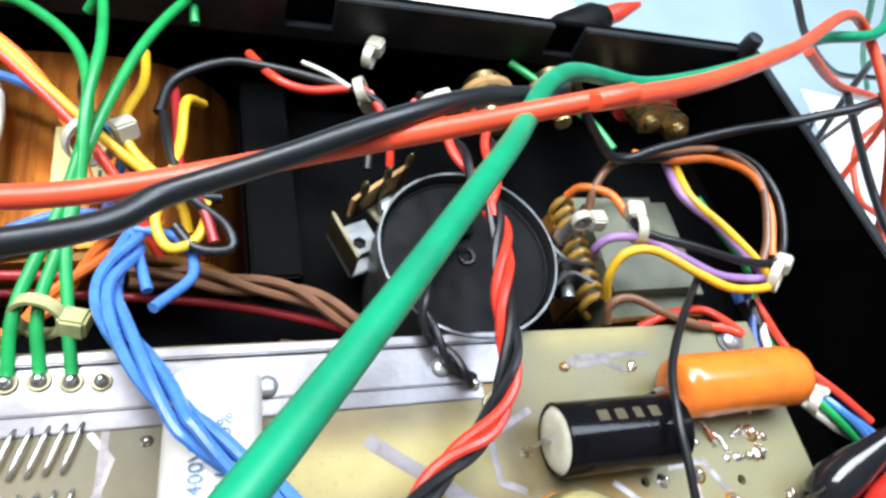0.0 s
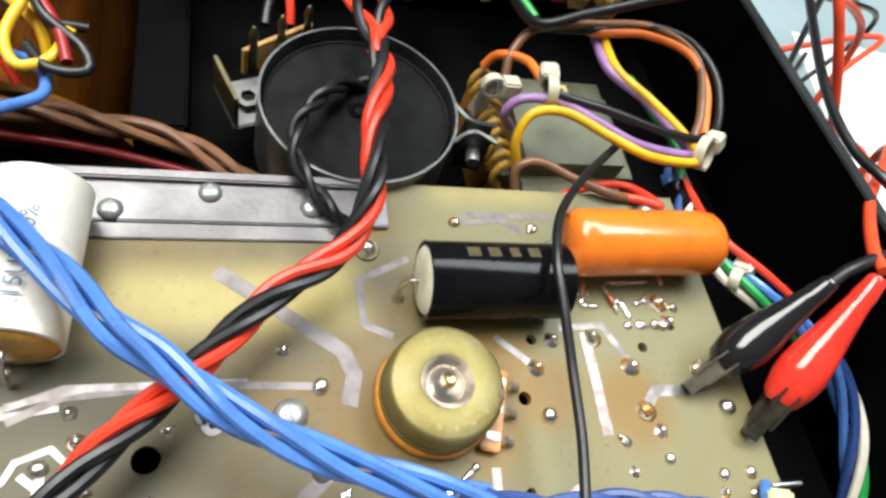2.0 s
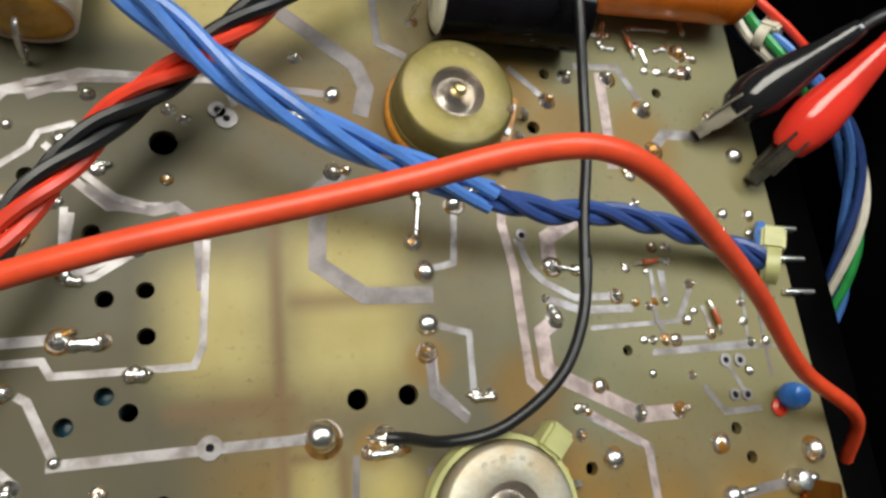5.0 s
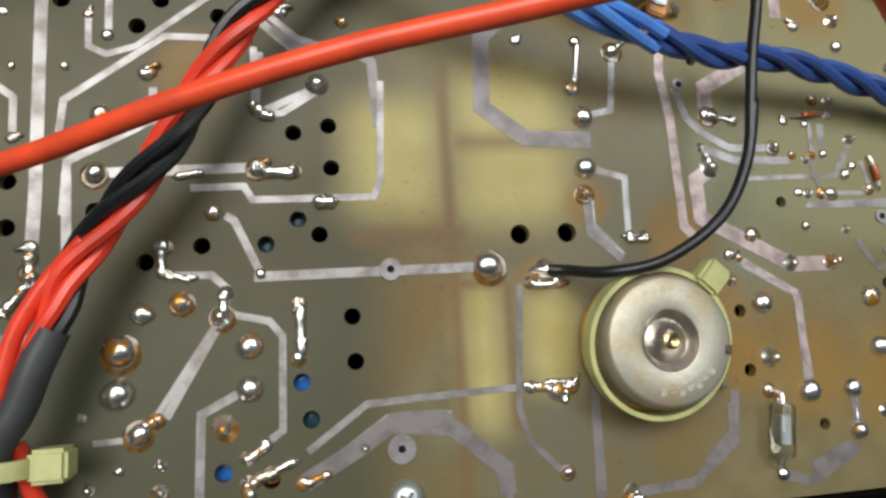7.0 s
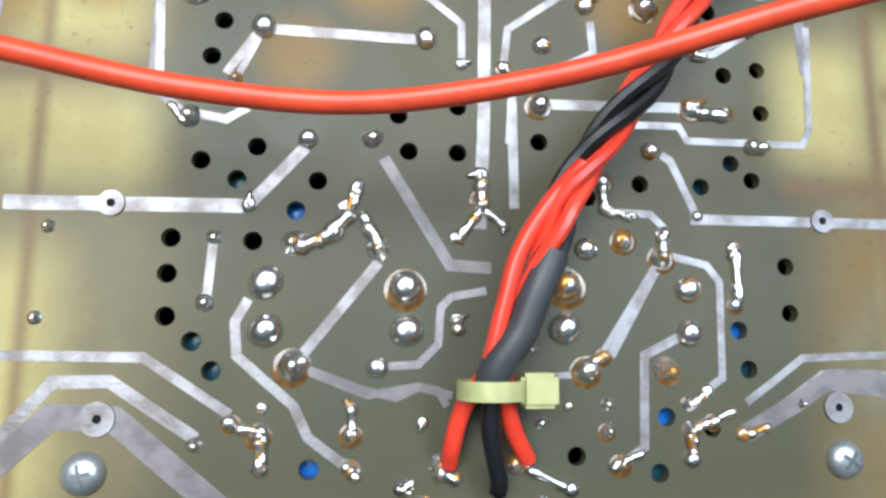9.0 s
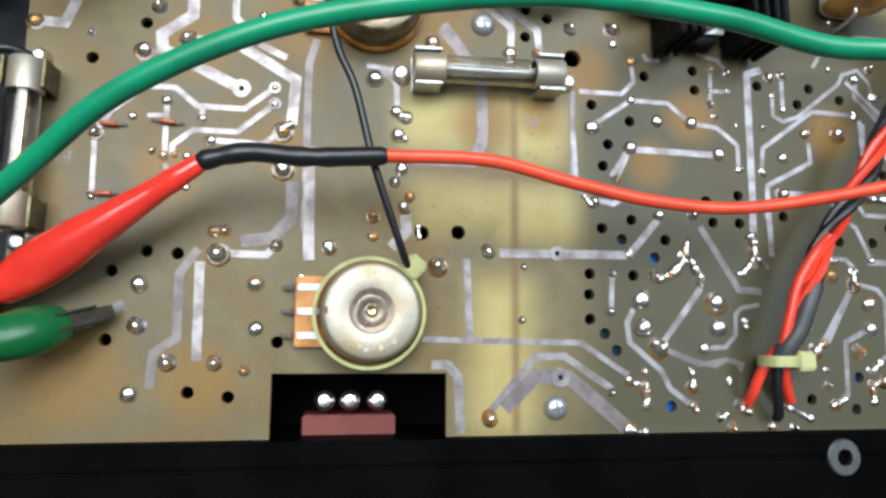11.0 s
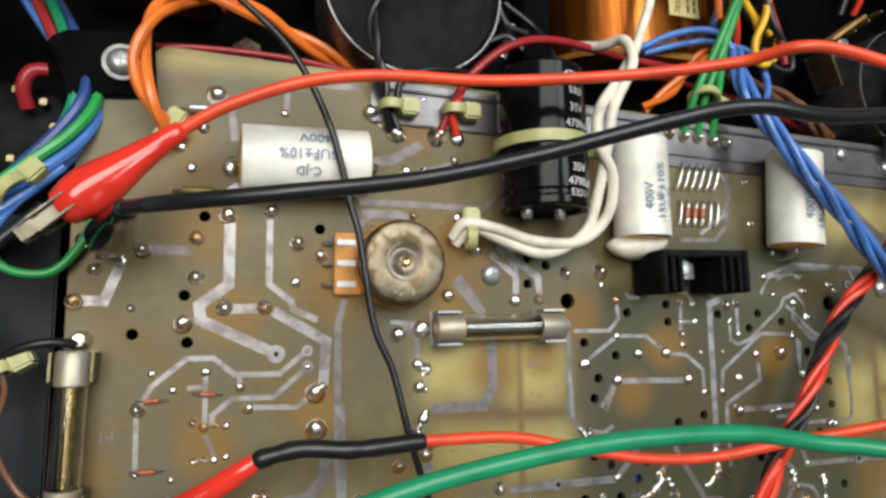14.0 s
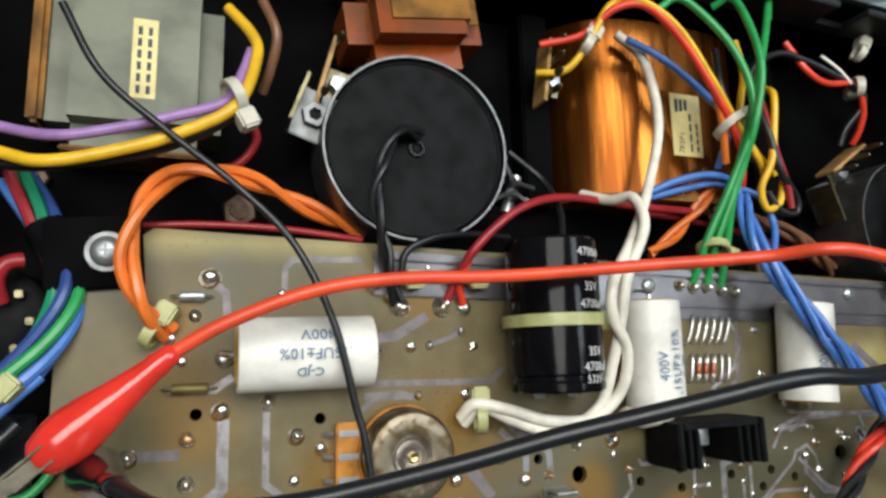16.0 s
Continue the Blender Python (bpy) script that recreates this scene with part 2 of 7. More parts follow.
def laminate_material():
    """Glass-epoxy laminate: olive where copper lies on its other face, painted pale for light showing through where
    none does, with woven grain and flux stains.
    """
    m = bpy.data.materials.new("glass epoxy laminate")
    m.use_nodes = True
    nt = m.node_tree
    n, l = nt.nodes, nt.links
    b = n["Principled BSDF"]
    co = n.new("ShaderNodeTexCoord")
    sep = n.new("ShaderNodeSeparateXYZ")
    l.new(co.outputs["Object"], sep.inputs[0])

    def calc(op, a, c):
        k = n.new("ShaderNodeMath")
        k.operation = op
        for i, v in enumerate((a, c)):
            if isinstance(v, (int, float)):
                k.inputs[i].default_value = v
            else:
                l.new(v, k.inputs[i])
        return k.outputs[0]

    def soft_box(x0, x1, y0, y1, soft):
        edges = []
        for axis, a, c in ((0, x0, x1), (1, y0, y1)):
            mid, half = (a + c) / 2 * MM, (c - a) / 2 * MM
            d = calc("SUBTRACT", half, calc("ABSOLUTE", calc("SUBTRACT", sep.outputs[axis], mid), 0))
            r = n.new("ShaderNodeMapRange")
            r.interpolation_type = "SMOOTHSTEP"
            r.inputs[1].default_value, r.inputs[2].default_value = -soft * MM, soft * MM
            l.new(d, r.inputs[0])
            edges.append(r.outputs[0])
        return calc("MULTIPLY", *edges)

    # light coming through the bare laminate, painted in as pale soft boxes
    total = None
    for box in LIT_WINDOWS:
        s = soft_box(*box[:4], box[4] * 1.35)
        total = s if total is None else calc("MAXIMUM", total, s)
    stain, weave = n.new("ShaderNodeTexNoise"), n.new("ShaderNodeTexNoise")
    for tex, s in ((stain, 32), (weave, 160)):
        tex.inputs["Scale"].default_value = s
        l.new(co.outputs["Object"], tex.inputs["Vector"])
    stain.inputs["Detail"].default_value, weave.inputs["Detail"].default_value = 5, 6

    def mixed(f, a, c):
        k = n.new("ShaderNodeMix")
        k.data_type = "RGBA"
        for i, v in ((0, f), (6, a), (7, c)):
            if isinstance(v, tuple):
                k.inputs[i].default_value = (*v, 1)
            else:
                l.new(v, k.inputs[i])
        return k.outputs[2]

    def ramp(v, a, c):
        r = n.new("ShaderNodeMapRange")
        r.inputs[1].default_value, r.inputs[2].default_value = a, c
        l.new(v, r.inputs[0])
        return r.outputs[0]

    olive = mixed(ramp(weave.outputs[0], 0.35, 0.7), (0.136, 0.107, 0.050), (0.178, 0.145, 0.071))
    haze = n.new("ShaderNodeTexNoise")
    haze.inputs["Scale"].default_value, haze.inputs["Detail"].default_value = 17, 3
    l.new(co.outputs["Object"], haze.inputs["Vector"])
    olive = mixed(ramp(haze.outputs[0], 0.48, 0.64), olive, (0.116, 0.107, 0.069))
    dirty = mixed(ramp(stain.outputs[0], 0.49, 0.66), olive, (0.162, 0.102, 0.028))
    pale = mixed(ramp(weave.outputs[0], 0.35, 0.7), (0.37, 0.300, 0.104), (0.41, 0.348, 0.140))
    shaded = None
    for patch in DARK:
        s = soft_box(*patch)
        shaded = s if shaded is None else calc("MAXIMUM", shaded, s)
    dirty = mixed(shaded, dirty, mixed(ramp(haze.outputs[0], 0.40, 0.62), (0.076, 0.064, 0.030), (0.064, 0.062, 0.036)))
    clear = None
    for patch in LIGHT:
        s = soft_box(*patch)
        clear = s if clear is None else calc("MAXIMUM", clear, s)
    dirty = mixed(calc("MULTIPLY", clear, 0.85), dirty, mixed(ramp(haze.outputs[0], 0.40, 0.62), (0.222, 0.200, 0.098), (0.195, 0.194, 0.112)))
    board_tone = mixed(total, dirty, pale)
    lines = None
    for track in BENEATH:
        s = soft_box(*track)
        lines = s if lines is None else calc("MAXIMUM", lines, s)
    board_tone = mixed(calc("MULTIPLY", lines, 0.75), board_tone, (0.155, 0.088, 0.036))
    amber = None
    for x, y, r in AMBER:
        d = n.new("ShaderNodeVectorMath")
        d.operation = "DISTANCE"
        l.new(co.outputs["Object"], d.inputs[0])
        d.inputs[1].default_value = (x * MM, y * MM, 0)
        reach = calc("ADD", d.outputs["Value"], calc("MULTIPLY", calc("SUBTRACT", stain.outputs[0], 0.5), 0.9 * r * MM))
        k = n.new("ShaderNodeMapRange")
        k.interpolation_type = "SMOOTHSTEP"
        k.inputs[1].default_value, k.inputs[2].default_value = 1.25 * r * MM, 0.35 * r * MM
        l.new(reach, k.inputs[0])
        amber = k.outputs[0] if amber is None else calc("MAXIMUM", amber, k.outputs[0])
    board_tone = mixed(calc("MULTIPLY", amber, 0.74), board_tone, (0.222, 0.120, 0.019))
    speck = n.new("ShaderNodeTexNoise")
    speck.inputs["Scale"].default_value, speck.inputs["Detail"].default_value = 900, 3
    l.new(co.outputs["Object"], speck.inputs["Vector"])
    grime = calc("MULTIPLY", ramp(speck.outputs[0], 0.60, 0.74), ramp(stain.outputs[0], 0.42, 0.60))
    board_tone = mixed(calc("MULTIPLY", grime, 0.45), board_tone, (0.060, 0.042, 0.020))
    l.new(board_tone, b.inputs["Base Color"])
    b.inputs["Specular IOR Level"].default_value = 0.32
    rr = n.new("ShaderNodeMapRange")
    rr.inputs[3].default_value, rr.inputs[4].default_value = 0.34, 0.58
    l.new(weave.outputs[0], rr.inputs[0])
    l.new(rr.outputs[0], b.inputs["Roughness"])
    bp = n.new("ShaderNodeBump")
    bp.inputs["Strength"].default_value, bp.inputs["Distance"].default_value = 0.10, 0.0001
    l.new(weave.outputs[0], bp.inputs["Height"])
    l.new(bp.outputs[0], b.inputs["Normal"])
    return m


# pale windows painted in for light showing through, where no copper lies beneath: x0, x1, y0, y1, softness (mm)
LIT_WINDOWS = [(41.1, 54.4, 7.9, 25.2, 3.5), (57.5, 74.3, 6.4, 29.7, 3.5), (57.1, 62.2, -23.5, -2.3, 3), (65.9, 73.8, -18.0, -4.4, 3), (-80.2, -64.7, 21.1, 33.2, 3.5), (-60.0, -43.6, 19.3, 34.0, 3.5), (-77.5, -44.1, 4.3, 14.2, 3.5), (-64.9, -51.8, -36.8, -5.7, 4), (-60.7, -41.9, 2.2, 14.5, 3), (32.7, 73.6, 62.1, 72.9, 3), (-142.4, -94.5, 94.5, 97.4, 3), (89.7, 116.4, 87.3, 90.2, 3.5)]
# the darker middle field, the paler right end, and soft brown lines where narrow tracks run on the other face
DARK = [(-40, 46, -40, 48, 7.0), (-20, 40, 44, 62, 7.0)]
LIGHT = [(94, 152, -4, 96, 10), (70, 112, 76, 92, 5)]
BENEATH = [(54.9, 56.6, -37, 31, 0.9), (63.0, 64.4, -24, -2.5, 0.8), (56, 64, -3.3, -1.9, 0.8), (41, 58, 3.6, 6.0, 1.4), (57, 75, 17.6, 20.0, 1.6), (-56.4, -54.8, -37, 34, 0.9), (-79, -58, 16.6, 18.4, 1.4), (-62, -44, 15.6, 17.6, 1.4), (75.2, 76.2, -36, -6, 0.5)]
# amber flux round hand-soldered places: x, y, reach (mm)
AMBER = [(92, 3, 7), (97, -8, 6), (100, -16, 7), (112, -18, 9), (126, -20, 10), (120, 45, 9), (104, 48, 8), (97, 55, 8), (92, 42, 7), (-74, 46, 9), (-100, 47, 10), (-72, 58, 8), (-128, 60, 9), (-126, 14, 8), (-104, 20, 7), (-140, -25, 12), (-118, -26, 9), (-122, 40, 8), (-62, 28, 8), (-50, 30, 6), (-25, 20, 7), (-40, 40, 7), (-15, 32, 7), (20, 30, 7), (68, -2, 3), (77, 9, 4), (-132, 80, 6), (-80, 84, 6), (76, 84, 6)]
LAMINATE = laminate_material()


# ---- mesh helpers (all lengths in millimetres) ----
def V(p):
    return Vector((p[0], p[1], p[2] if len(p) > 2 else 0.0))


def mesh_of(name, bm, mat, smooth=True, sharp=38):
    bmesh.ops.recalc_face_normals(bm, faces=bm.faces)
    bmesh.ops.scale(bm, vec=(MM, MM, MM), verts=bm.verts)
    me = bpy.data.meshes.new(name)
    bm.to_mesh(me)
    bm.free()
    me.materials.append(mat)
    if smooth:
        me.shade_smooth()
        me.set_sharp_from_angle(angle=radians(sharp))
    return me


def at(ob, where=(0, 0, 0), turn=(0, 0, 0)):
    ob.matrix_basis = pose(where[0] * MM, where[1] * MM, where[2] * MM, *turn)
    return ob


def part(name, bm, mat, parent, label=""):
    """Links a bmesh as one mesh object under a thing or a part."""
    ob = new(name, mesh_of(name, bm, mat))
    ob.parent = parent
    return tagged(ob, label)


def thing(name, label, category, where=(0, 0, 0), turn=(0, 0, 0), group="", kind="", bm=None, mat=None):
    """A top-level thing: a mesh, or an Empty for its parts."""
    ob = new(name, mesh_of(name, bm, mat) if bm else None)
    return tagged(at(ob, where, turn), label, category, group, kind)


def add_box(bm, x0, x1, y0, y1, z0, z1, bevel=0.0):
    r = bmesh.ops.create_cube(bm, size=1, matrix=Matrix.Translation(((x0 + x1) / 2, (y0 + y1) / 2, (z0 + z1) / 2)) @ Matrix.Diagonal((x1 - x0, y1 - y0, z1 - z0, 1)))
    if bevel:
        edges = {e for v in r["verts"] for e in v.link_edges}
        bmesh.ops.bevel(bm, geom=list(edges), offset=bevel, segments=2, affect="EDGES")
    return bm


def box(x0, x1, y0, y1, z0, z1, bevel=0.0):
    return add_box(bmesh.new(), x0, x1, y0, y1, z0, z1, bevel)


def add_lathe(bm, profile, segs=32, m=None):
    """Spins (radius, height) pairs round z. Radius 0 closes the end."""
    m = m or Matrix()
    rings = []
    for r, h in profile:
        if r <= 1e-6:
            rings.append([bm.verts.new(m @ Vector((0, 0, h)))])
        else:
            rings.append([bm.verts.new(m @ Vector((r * math.cos(a), r * math.sin(a), h))) for a in (2 * math.pi * i / segs for i in range(segs))])
    for a, b in zip(rings, rings[1:]):
        for i in range(segs):
            j = (i + 1) % segs
            quad = [a[i % len(a)], a[j % len(a)], b[j % len(b)], b[i % len(b)]]
            quad = list(dict.fromkeys(quad))
            if len(quad) > 2:
                bm.faces.new(quad)
    return bm


def lathe(profile, segs=32, m=None):
    return add_lathe(bmesh.new(), profile, segs, m)


ALONG_X = Matrix.Rotation(radians(90), 4, "Y")
ALONG_Y = Matrix.Rotation(radians(-90), 4, "X")


def smooth_path(points, step=1.2):
    """A Catmull-Rom path through the points, at even small steps."""
    p = [V(q) for q in points]
    p = [p[0] * 2 - p[1]] + p + [p[-1] * 2 - p[-2]]
    out = []
    for a, b, c, d in zip(p, p[1:], p[2:], p[3:]):
        k = max(2, int((c - b).length / step))
        for i in range(k):
            t = i / k
            out.append(0.5 * (2 * b + (c - a) * t + (2 * a - 5 * b + 4 * c - d) * t * t + (3 * b - a - 3 * c + d) * t ** 3))
    return out + [p[-2]]


def add_tube(bm, path, radius, segs=10):
    """A closed tube along a path; radius is a number or one for each place."""
    radii = radius if isinstance(radius, list) else [radius] * len(path)
    t0 = (path[1] - path[0]).normalized()
    side = t0.orthogonal().normalized()
    rings = []
    for i, p in enumerate(path):
        t = (path[min(i + 1, len(path) - 1)] - path[max(i - 1, 0)]).normalized()
        side = (side - t * side.dot(t)).normalized()
        up = t.cross(side)
        rings.append([bm.verts.new(p + radii[i] * (side * math.cos(a) + up * math.sin(a))) for a in (2 * math.pi * k / segs for k in range(segs))])
    for a, b in zip(rings, rings[1:]):
        for k in range(segs):
            bm.faces.new((a[k], a[(k + 1) % segs], b[(k + 1) % segs], b[k]))
    bm.faces.new(rings[0][::-1])
    bm.faces.new(rings[-1])
    return bm


def tube(points, radius, segs=10, step=1.2):
    return add_tube(bmesh.new(), smooth_path(points, step), radius, segs)


def wire(name, label, mat, radius, *points, group="", category="wire"):
    return thing(name, label, category, bm=tube(points, radius), mat=mat, group=group)


def helix(points, radius, lay, pitch, phase, taper=0.0):
    """A strand laid round a path."""
    path = smooth_path(points, 0.8)
    out, s = [], 0.0
    side = (path[1] - path[0]).orthogonal().normalized()
    for i, p in enumerate(path):
        t = (path[min(i + 1, len(path) - 1)] - path[max(i - 1, 0)]).normalized()
        side = (side - t * side.dot(t)).normalized()
        if i:
            s += (p - path[i - 1]).length
        a = 2 * math.pi * s / pitch + phase
        near_end = min(1.0, (len(path) - 1 - i) * 0.8 / taper) if taper else 1.0
        out.append(p + lay * (0.45 + 0.55 * near_end) * (side * math.cos(a) + t.cross(side) * math.sin(a)))
    return out


def twisted(name, label, mats, radius, pitch, *points, group="", lay=0.0, taper=0.0):
    """A twisted bunch: each strand is a wire of its own."""
    k = len(mats)
    for i, (m, colour) in enumerate(mats):
        path = helix(points, radius, lay or radius * (1.03 if k < 3 else 1.2), pitch, 2 * math.pi * i / k, taper)
        thing(name, colour + " " + label, "wire", bm=add_tube(bmesh.new(), path, radius, 8), mat=m, group=group)


def text_mesh(body, size, align="CENTER"):
    """Flat lettering in the built-in font, as a mesh."""
    cu = bpy.data.curves.new("lettering", "FONT")
    cu.body, cu.size, cu.align_x, cu.align_y = body, size, align, "CENTER"
    cu.extrude = 0.02
    cu.resolution_u = 2
    ob = bpy.data.objects.new("lettering", cu)
    scene.collection.objects.link(ob)
    bpy.context.view_layer.update()
    me = bpy.data.meshes.new_from_object(ob.evaluated_get(bpy.context.evaluated_depsgraph_get()))
    bpy.data.objects.remove(ob)
    bm = bmesh.new()
    bm.from_mesh(me)
    bpy.data.meshes.remove(me)
    return bm


def wrap_text(bm, radius, axis_shift=0.0):
    """Bends lettering that lies in x (along) and y (round) onto a cylinder along x of that radius."""
    for v in bm.verts:
        a = (v.co.y + axis_shift) / radius
        h = radius + 0.06 + v.co.z
        v.co = Vector((v.co.x, h * math.sin(a), h * math.cos(a)))
    return bm


# ---- the structure: room, bench, chassis ----
def structure(name, label, category, bm, mat):
    return thing(name, label, category, kind="structure", bm=bm, mat=mat)


structure("bench_top", "pale blue laminate bench top under the amplifier", "bench", box(-1500, 1500, -900, 1500, -140, -80, 3), BENCH)
structure("floor", "plain grey room floor far below", "floor", box(-3000, 3000, -3000, 3000, -900, -880), ROOMPAINT)
for wall_name, dims in (("wall_north", (-3000, 3000, 2600, 2680)), ("wall_south", (-3000, 3000, -2680, -2600))):
    structure(wall_name, "plain off-white room wall", "wall", box(*dims, -880, 1700), ROOMPAINT)
for wall_name, dims in (("wall_east", (3000, 3080, -2680, 2680)), ("wall_west", (-3080, -3000, -2680, 2680))):
    structure(wall_name, "plain off-white room wall", "wall", box(*dims, -880, 1700), ROOMPAINT)
structure("ceiling", "plain off-white room ceiling", "ceiling", box(-3080, 3080, -2680, 2680, 1700, 1760), ROOMPAINT)

chassis = thing("amplifier_chassis", "black painted steel amplifier chassis standing open, upside down", "chassis")
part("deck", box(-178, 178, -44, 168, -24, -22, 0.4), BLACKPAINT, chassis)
def turned(bm, angle, x, y):
    bmesh.ops.rotate(bm, cent=(x, y, 0), matrix=Matrix.Rotation(radians(angle), 3, "Z"), verts=bm.verts)
    return bm


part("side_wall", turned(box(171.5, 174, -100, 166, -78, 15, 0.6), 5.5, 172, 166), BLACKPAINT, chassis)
part("side_rim", turned(box(171.2, 174.4, -100, 166, 15.05, 15.9, 0.3), 5.5, 172, 166), LITPAINT, chassis)
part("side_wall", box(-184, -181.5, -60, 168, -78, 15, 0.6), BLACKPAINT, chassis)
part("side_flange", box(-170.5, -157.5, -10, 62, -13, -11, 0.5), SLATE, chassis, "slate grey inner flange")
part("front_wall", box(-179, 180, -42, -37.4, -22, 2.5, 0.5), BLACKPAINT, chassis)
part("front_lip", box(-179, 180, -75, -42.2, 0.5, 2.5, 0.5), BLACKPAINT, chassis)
part("front_panel", box(-179, 180, -79, -75.2, -78, 6, 0.5), LITPAINT, chassis)


# the lit upper band and the shadow below are put in as two paints
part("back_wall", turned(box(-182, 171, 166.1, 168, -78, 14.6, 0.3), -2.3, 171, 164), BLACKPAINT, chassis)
BAND_ENDS = [-182, -118, -108, -38, -28, 43, 54, 110, 119, 171]
for i in range(9):
    if i % 2:
        piece = box(BAND_ENDS[i] + 0.02, BAND_ENDS[i + 1] - 0.02, 164.02, 165.98, 2, 6, 0.2)
    else:
        piece = box(BAND_ENDS[i], BAND_ENDS[i + 1], 164, 166, 2, 15, 0.3)
    part("back_slot_sill" if i % 2 else "back_band", turned(piece, -2.3, 171, 164), LITPAINT, chassis)
part("corner_fold", box(168.6, 173.4, 163.2, 168.2, -78, 13.8, 0.3), BLACKPAINT, chassis)
part("corner_post", lathe([(0, 25), (2.2, 24.6), (2.6, 23), (2.6, 15), (0, 15)], 16, Matrix.Translation((171, 165, -5))), LITPAINT, chassis)
for x, y, z in ((15.5, -42.5, 2.5),):
    part("washer", lathe([(1.8, 0.9), (3.6, 0.9), (3.9, 0.6), (3.9, 0), (1.8, 0), (1.8, 0.9)], 24, Matrix.Translation((x, y, z))), RIM, chassis, "dull grey steel washer")

# ---- the circuit board ----
HOLES = []
HOLES += [(-140.8, 36.4, 1.2), (-130.3, 34.6, 1.2), (-131.2, 44.4, 1.2), (-127.7, 61.3, 1.2), (-103.3, 59.4, 1.2), (-47.9, 52.4, 1.2), (-52.7, 54.1, 1.2), (-52.9, 47.8, 1.2), (-42.2, 43.6, 2.0), (40.7, 43.3, 2.0), (-38.0, 33.3, 1.2), (-29.2, 30.0, 1.2), (-34.4, 24.5, 1.2), (-35.7, 19.6, 1.2), (-13.6, 42.8, 1.2), (-13.3, 38.3, 1.2), (2.4, 40.3, 1.2), (-25.4, 40.7, 1.2), (15.6, 40.5, 1.2), (12.4, 36.5, 1.2), (23.5, 38.2, 1.2), (31.7, 29.8, 1.2), (38.6, 21.5, 1.2), (-128.4, -1.6, 1.2), (-122.7, -1.9, 1.2)]
HOLES += [(-36.3, 5.8, 1.2), (-31.8, 3.5, 1.2), (-29.5, 7.8, 1.2), (-21.8, 3.6, 1.2), (-24.4, -0.3, 1.2), (-39.3, -4.1, 1.2), (-29.5, -4.3, 1.2), (-39.5, -8.5, 1.2), (-39.4, -13.7, 1.2), (-36.2, -16.7, 1.2), (-33.7, -20.2, 1.2), (-21.8, -31.8, 1.2), (-10.3, 7.9, 1.2), (-3.9, 7.9, 1.2), (-11.7, 12.7, 1.2), (-3.9, 14.2, 1.2), (7.0, 9.8, 1.2), (13.5, 2.5, 1.2), (20.8, 4.5, 1.2), (29.4, 4.4, 1.2), (33.9, 7.8, 1.2), (36.8, 5.5, 1.2), (38.8, 15.2, 1.2), (33.6, 20.5, 1.2), (40.9, -6.3, 1.2), (41.1, -12.6, 1.2)]
HOLES += [(33.7, -14.9, 1.2), (34.8, -20.0, 1.2), (23.2, -26.0, 1.2), (22.0, -32.9, 1.2), (11.2, -30.7, 1.2)]
HOLES += [(66.2, 4.5, 1.5), (73.5, 4.5, 1.5), (97.2, 32.1, 0.9), (110.1, 8.2, 0.9), (101.0, -17.9, 1.0), (100.5, -8.8, 1.0), (112.5, -26.9, 0.9), (23.3, 29.7, 1.2), (29.3, -27.4, 1.2)]
HOLES += [(-75.3, 3.6, 1.5), (-67.7, 3.9, 1.5)]
HOLES += [(103.3, 57.8, 1.0), (125.7, 55.0, 1.0), (99.6, 47.3, 1.2)]
HOLES += [(-134.5, -5.5, 1.2), (-134.7, -18.5, 1.2), (-119.5, -28.3, 1.2), (-112.1, -29.2, 1.2), (-103.4, -18.8, 1.2)]
HOLES += [(127.4, -5.7, 1.0), (129.2, -10.4, 1.0)]
BOARD_EDGE = [(-153, -37.2), (-104.2, -37.2), (-104.2, -24.8), (-70, -24.8), (-70, -37.2), (146, -37.2), (144.5, 88.8), (-137, 98.4), (-153, 86)]


def board_mesh():
    """The laminate as a sheet with real drill holes, 1.6 thick."""
    from mathutils.geometry import delaunay_2d_cdt
    pts, edges, loops = [], [], []

    def loop(ring):
        s = len(pts)
        pts.extend(Vector(p) for p in ring)
        k = len(ring)
        edges.extend((s + i, s + (i + 1) % k) for i in range(k))
        loops.append((s, k))

    loop(BOARD_EDGE)
    for x, y, r in HOLES:
        loop([(x + r * math.cos(2 * math.pi * i / 14), y + r * math.sin(2 * math.pi * i / 14)) for i in range(14)])
    verts, _, faces, _, _, _ = delaunay_2d_cdt(pts, edges, [], 0, 1e-4)

    def inside(c):
        if any((c.x - x) ** 2 + (c.y - y) ** 2 < (r * 0.98) ** 2 for x, y, r in HOLES):
            return False
        odd = False
        for (x0, y0), (x1, y1) in zip(BOARD_EDGE, BOARD_EDGE[1:] + BOARD_EDGE[:1]):
            if (y0 > c.y) != (y1 > c.y) and c.x < (x1 - x0) * (c.y - y0) / (y1 - y0) + x0:
                odd = not odd
        return odd

    bm = bmesh.new()
    top = [bm.verts.new((v.x, v.y, 0)) for v in verts]
    for f in faces:
        if inside(sum((verts[i] for i in f), Vector((0, 0))) / len(f)):
            bm.faces.new([top[i] for i in f])
    for v in [v for v in bm.verts if not v.link_faces]:
        bm.verts.remove(v)
    r = bmesh.ops.extrude_face_region(bm, geom=bm.faces[:])
    low = [g for g in r["geom"] if isinstance(g, bmesh.types.BMVert)]
    bmesh.ops.translate(bm, vec=(0, 0, -1.6), verts=low)
    return bm


board = thing("circuit_board", "olive glass-epoxy circuit board, solder side up, with flux stains", "circuit board")
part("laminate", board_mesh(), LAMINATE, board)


LAID = []  # the reach and the small rise of each track, so that crossing tracks never share a plane


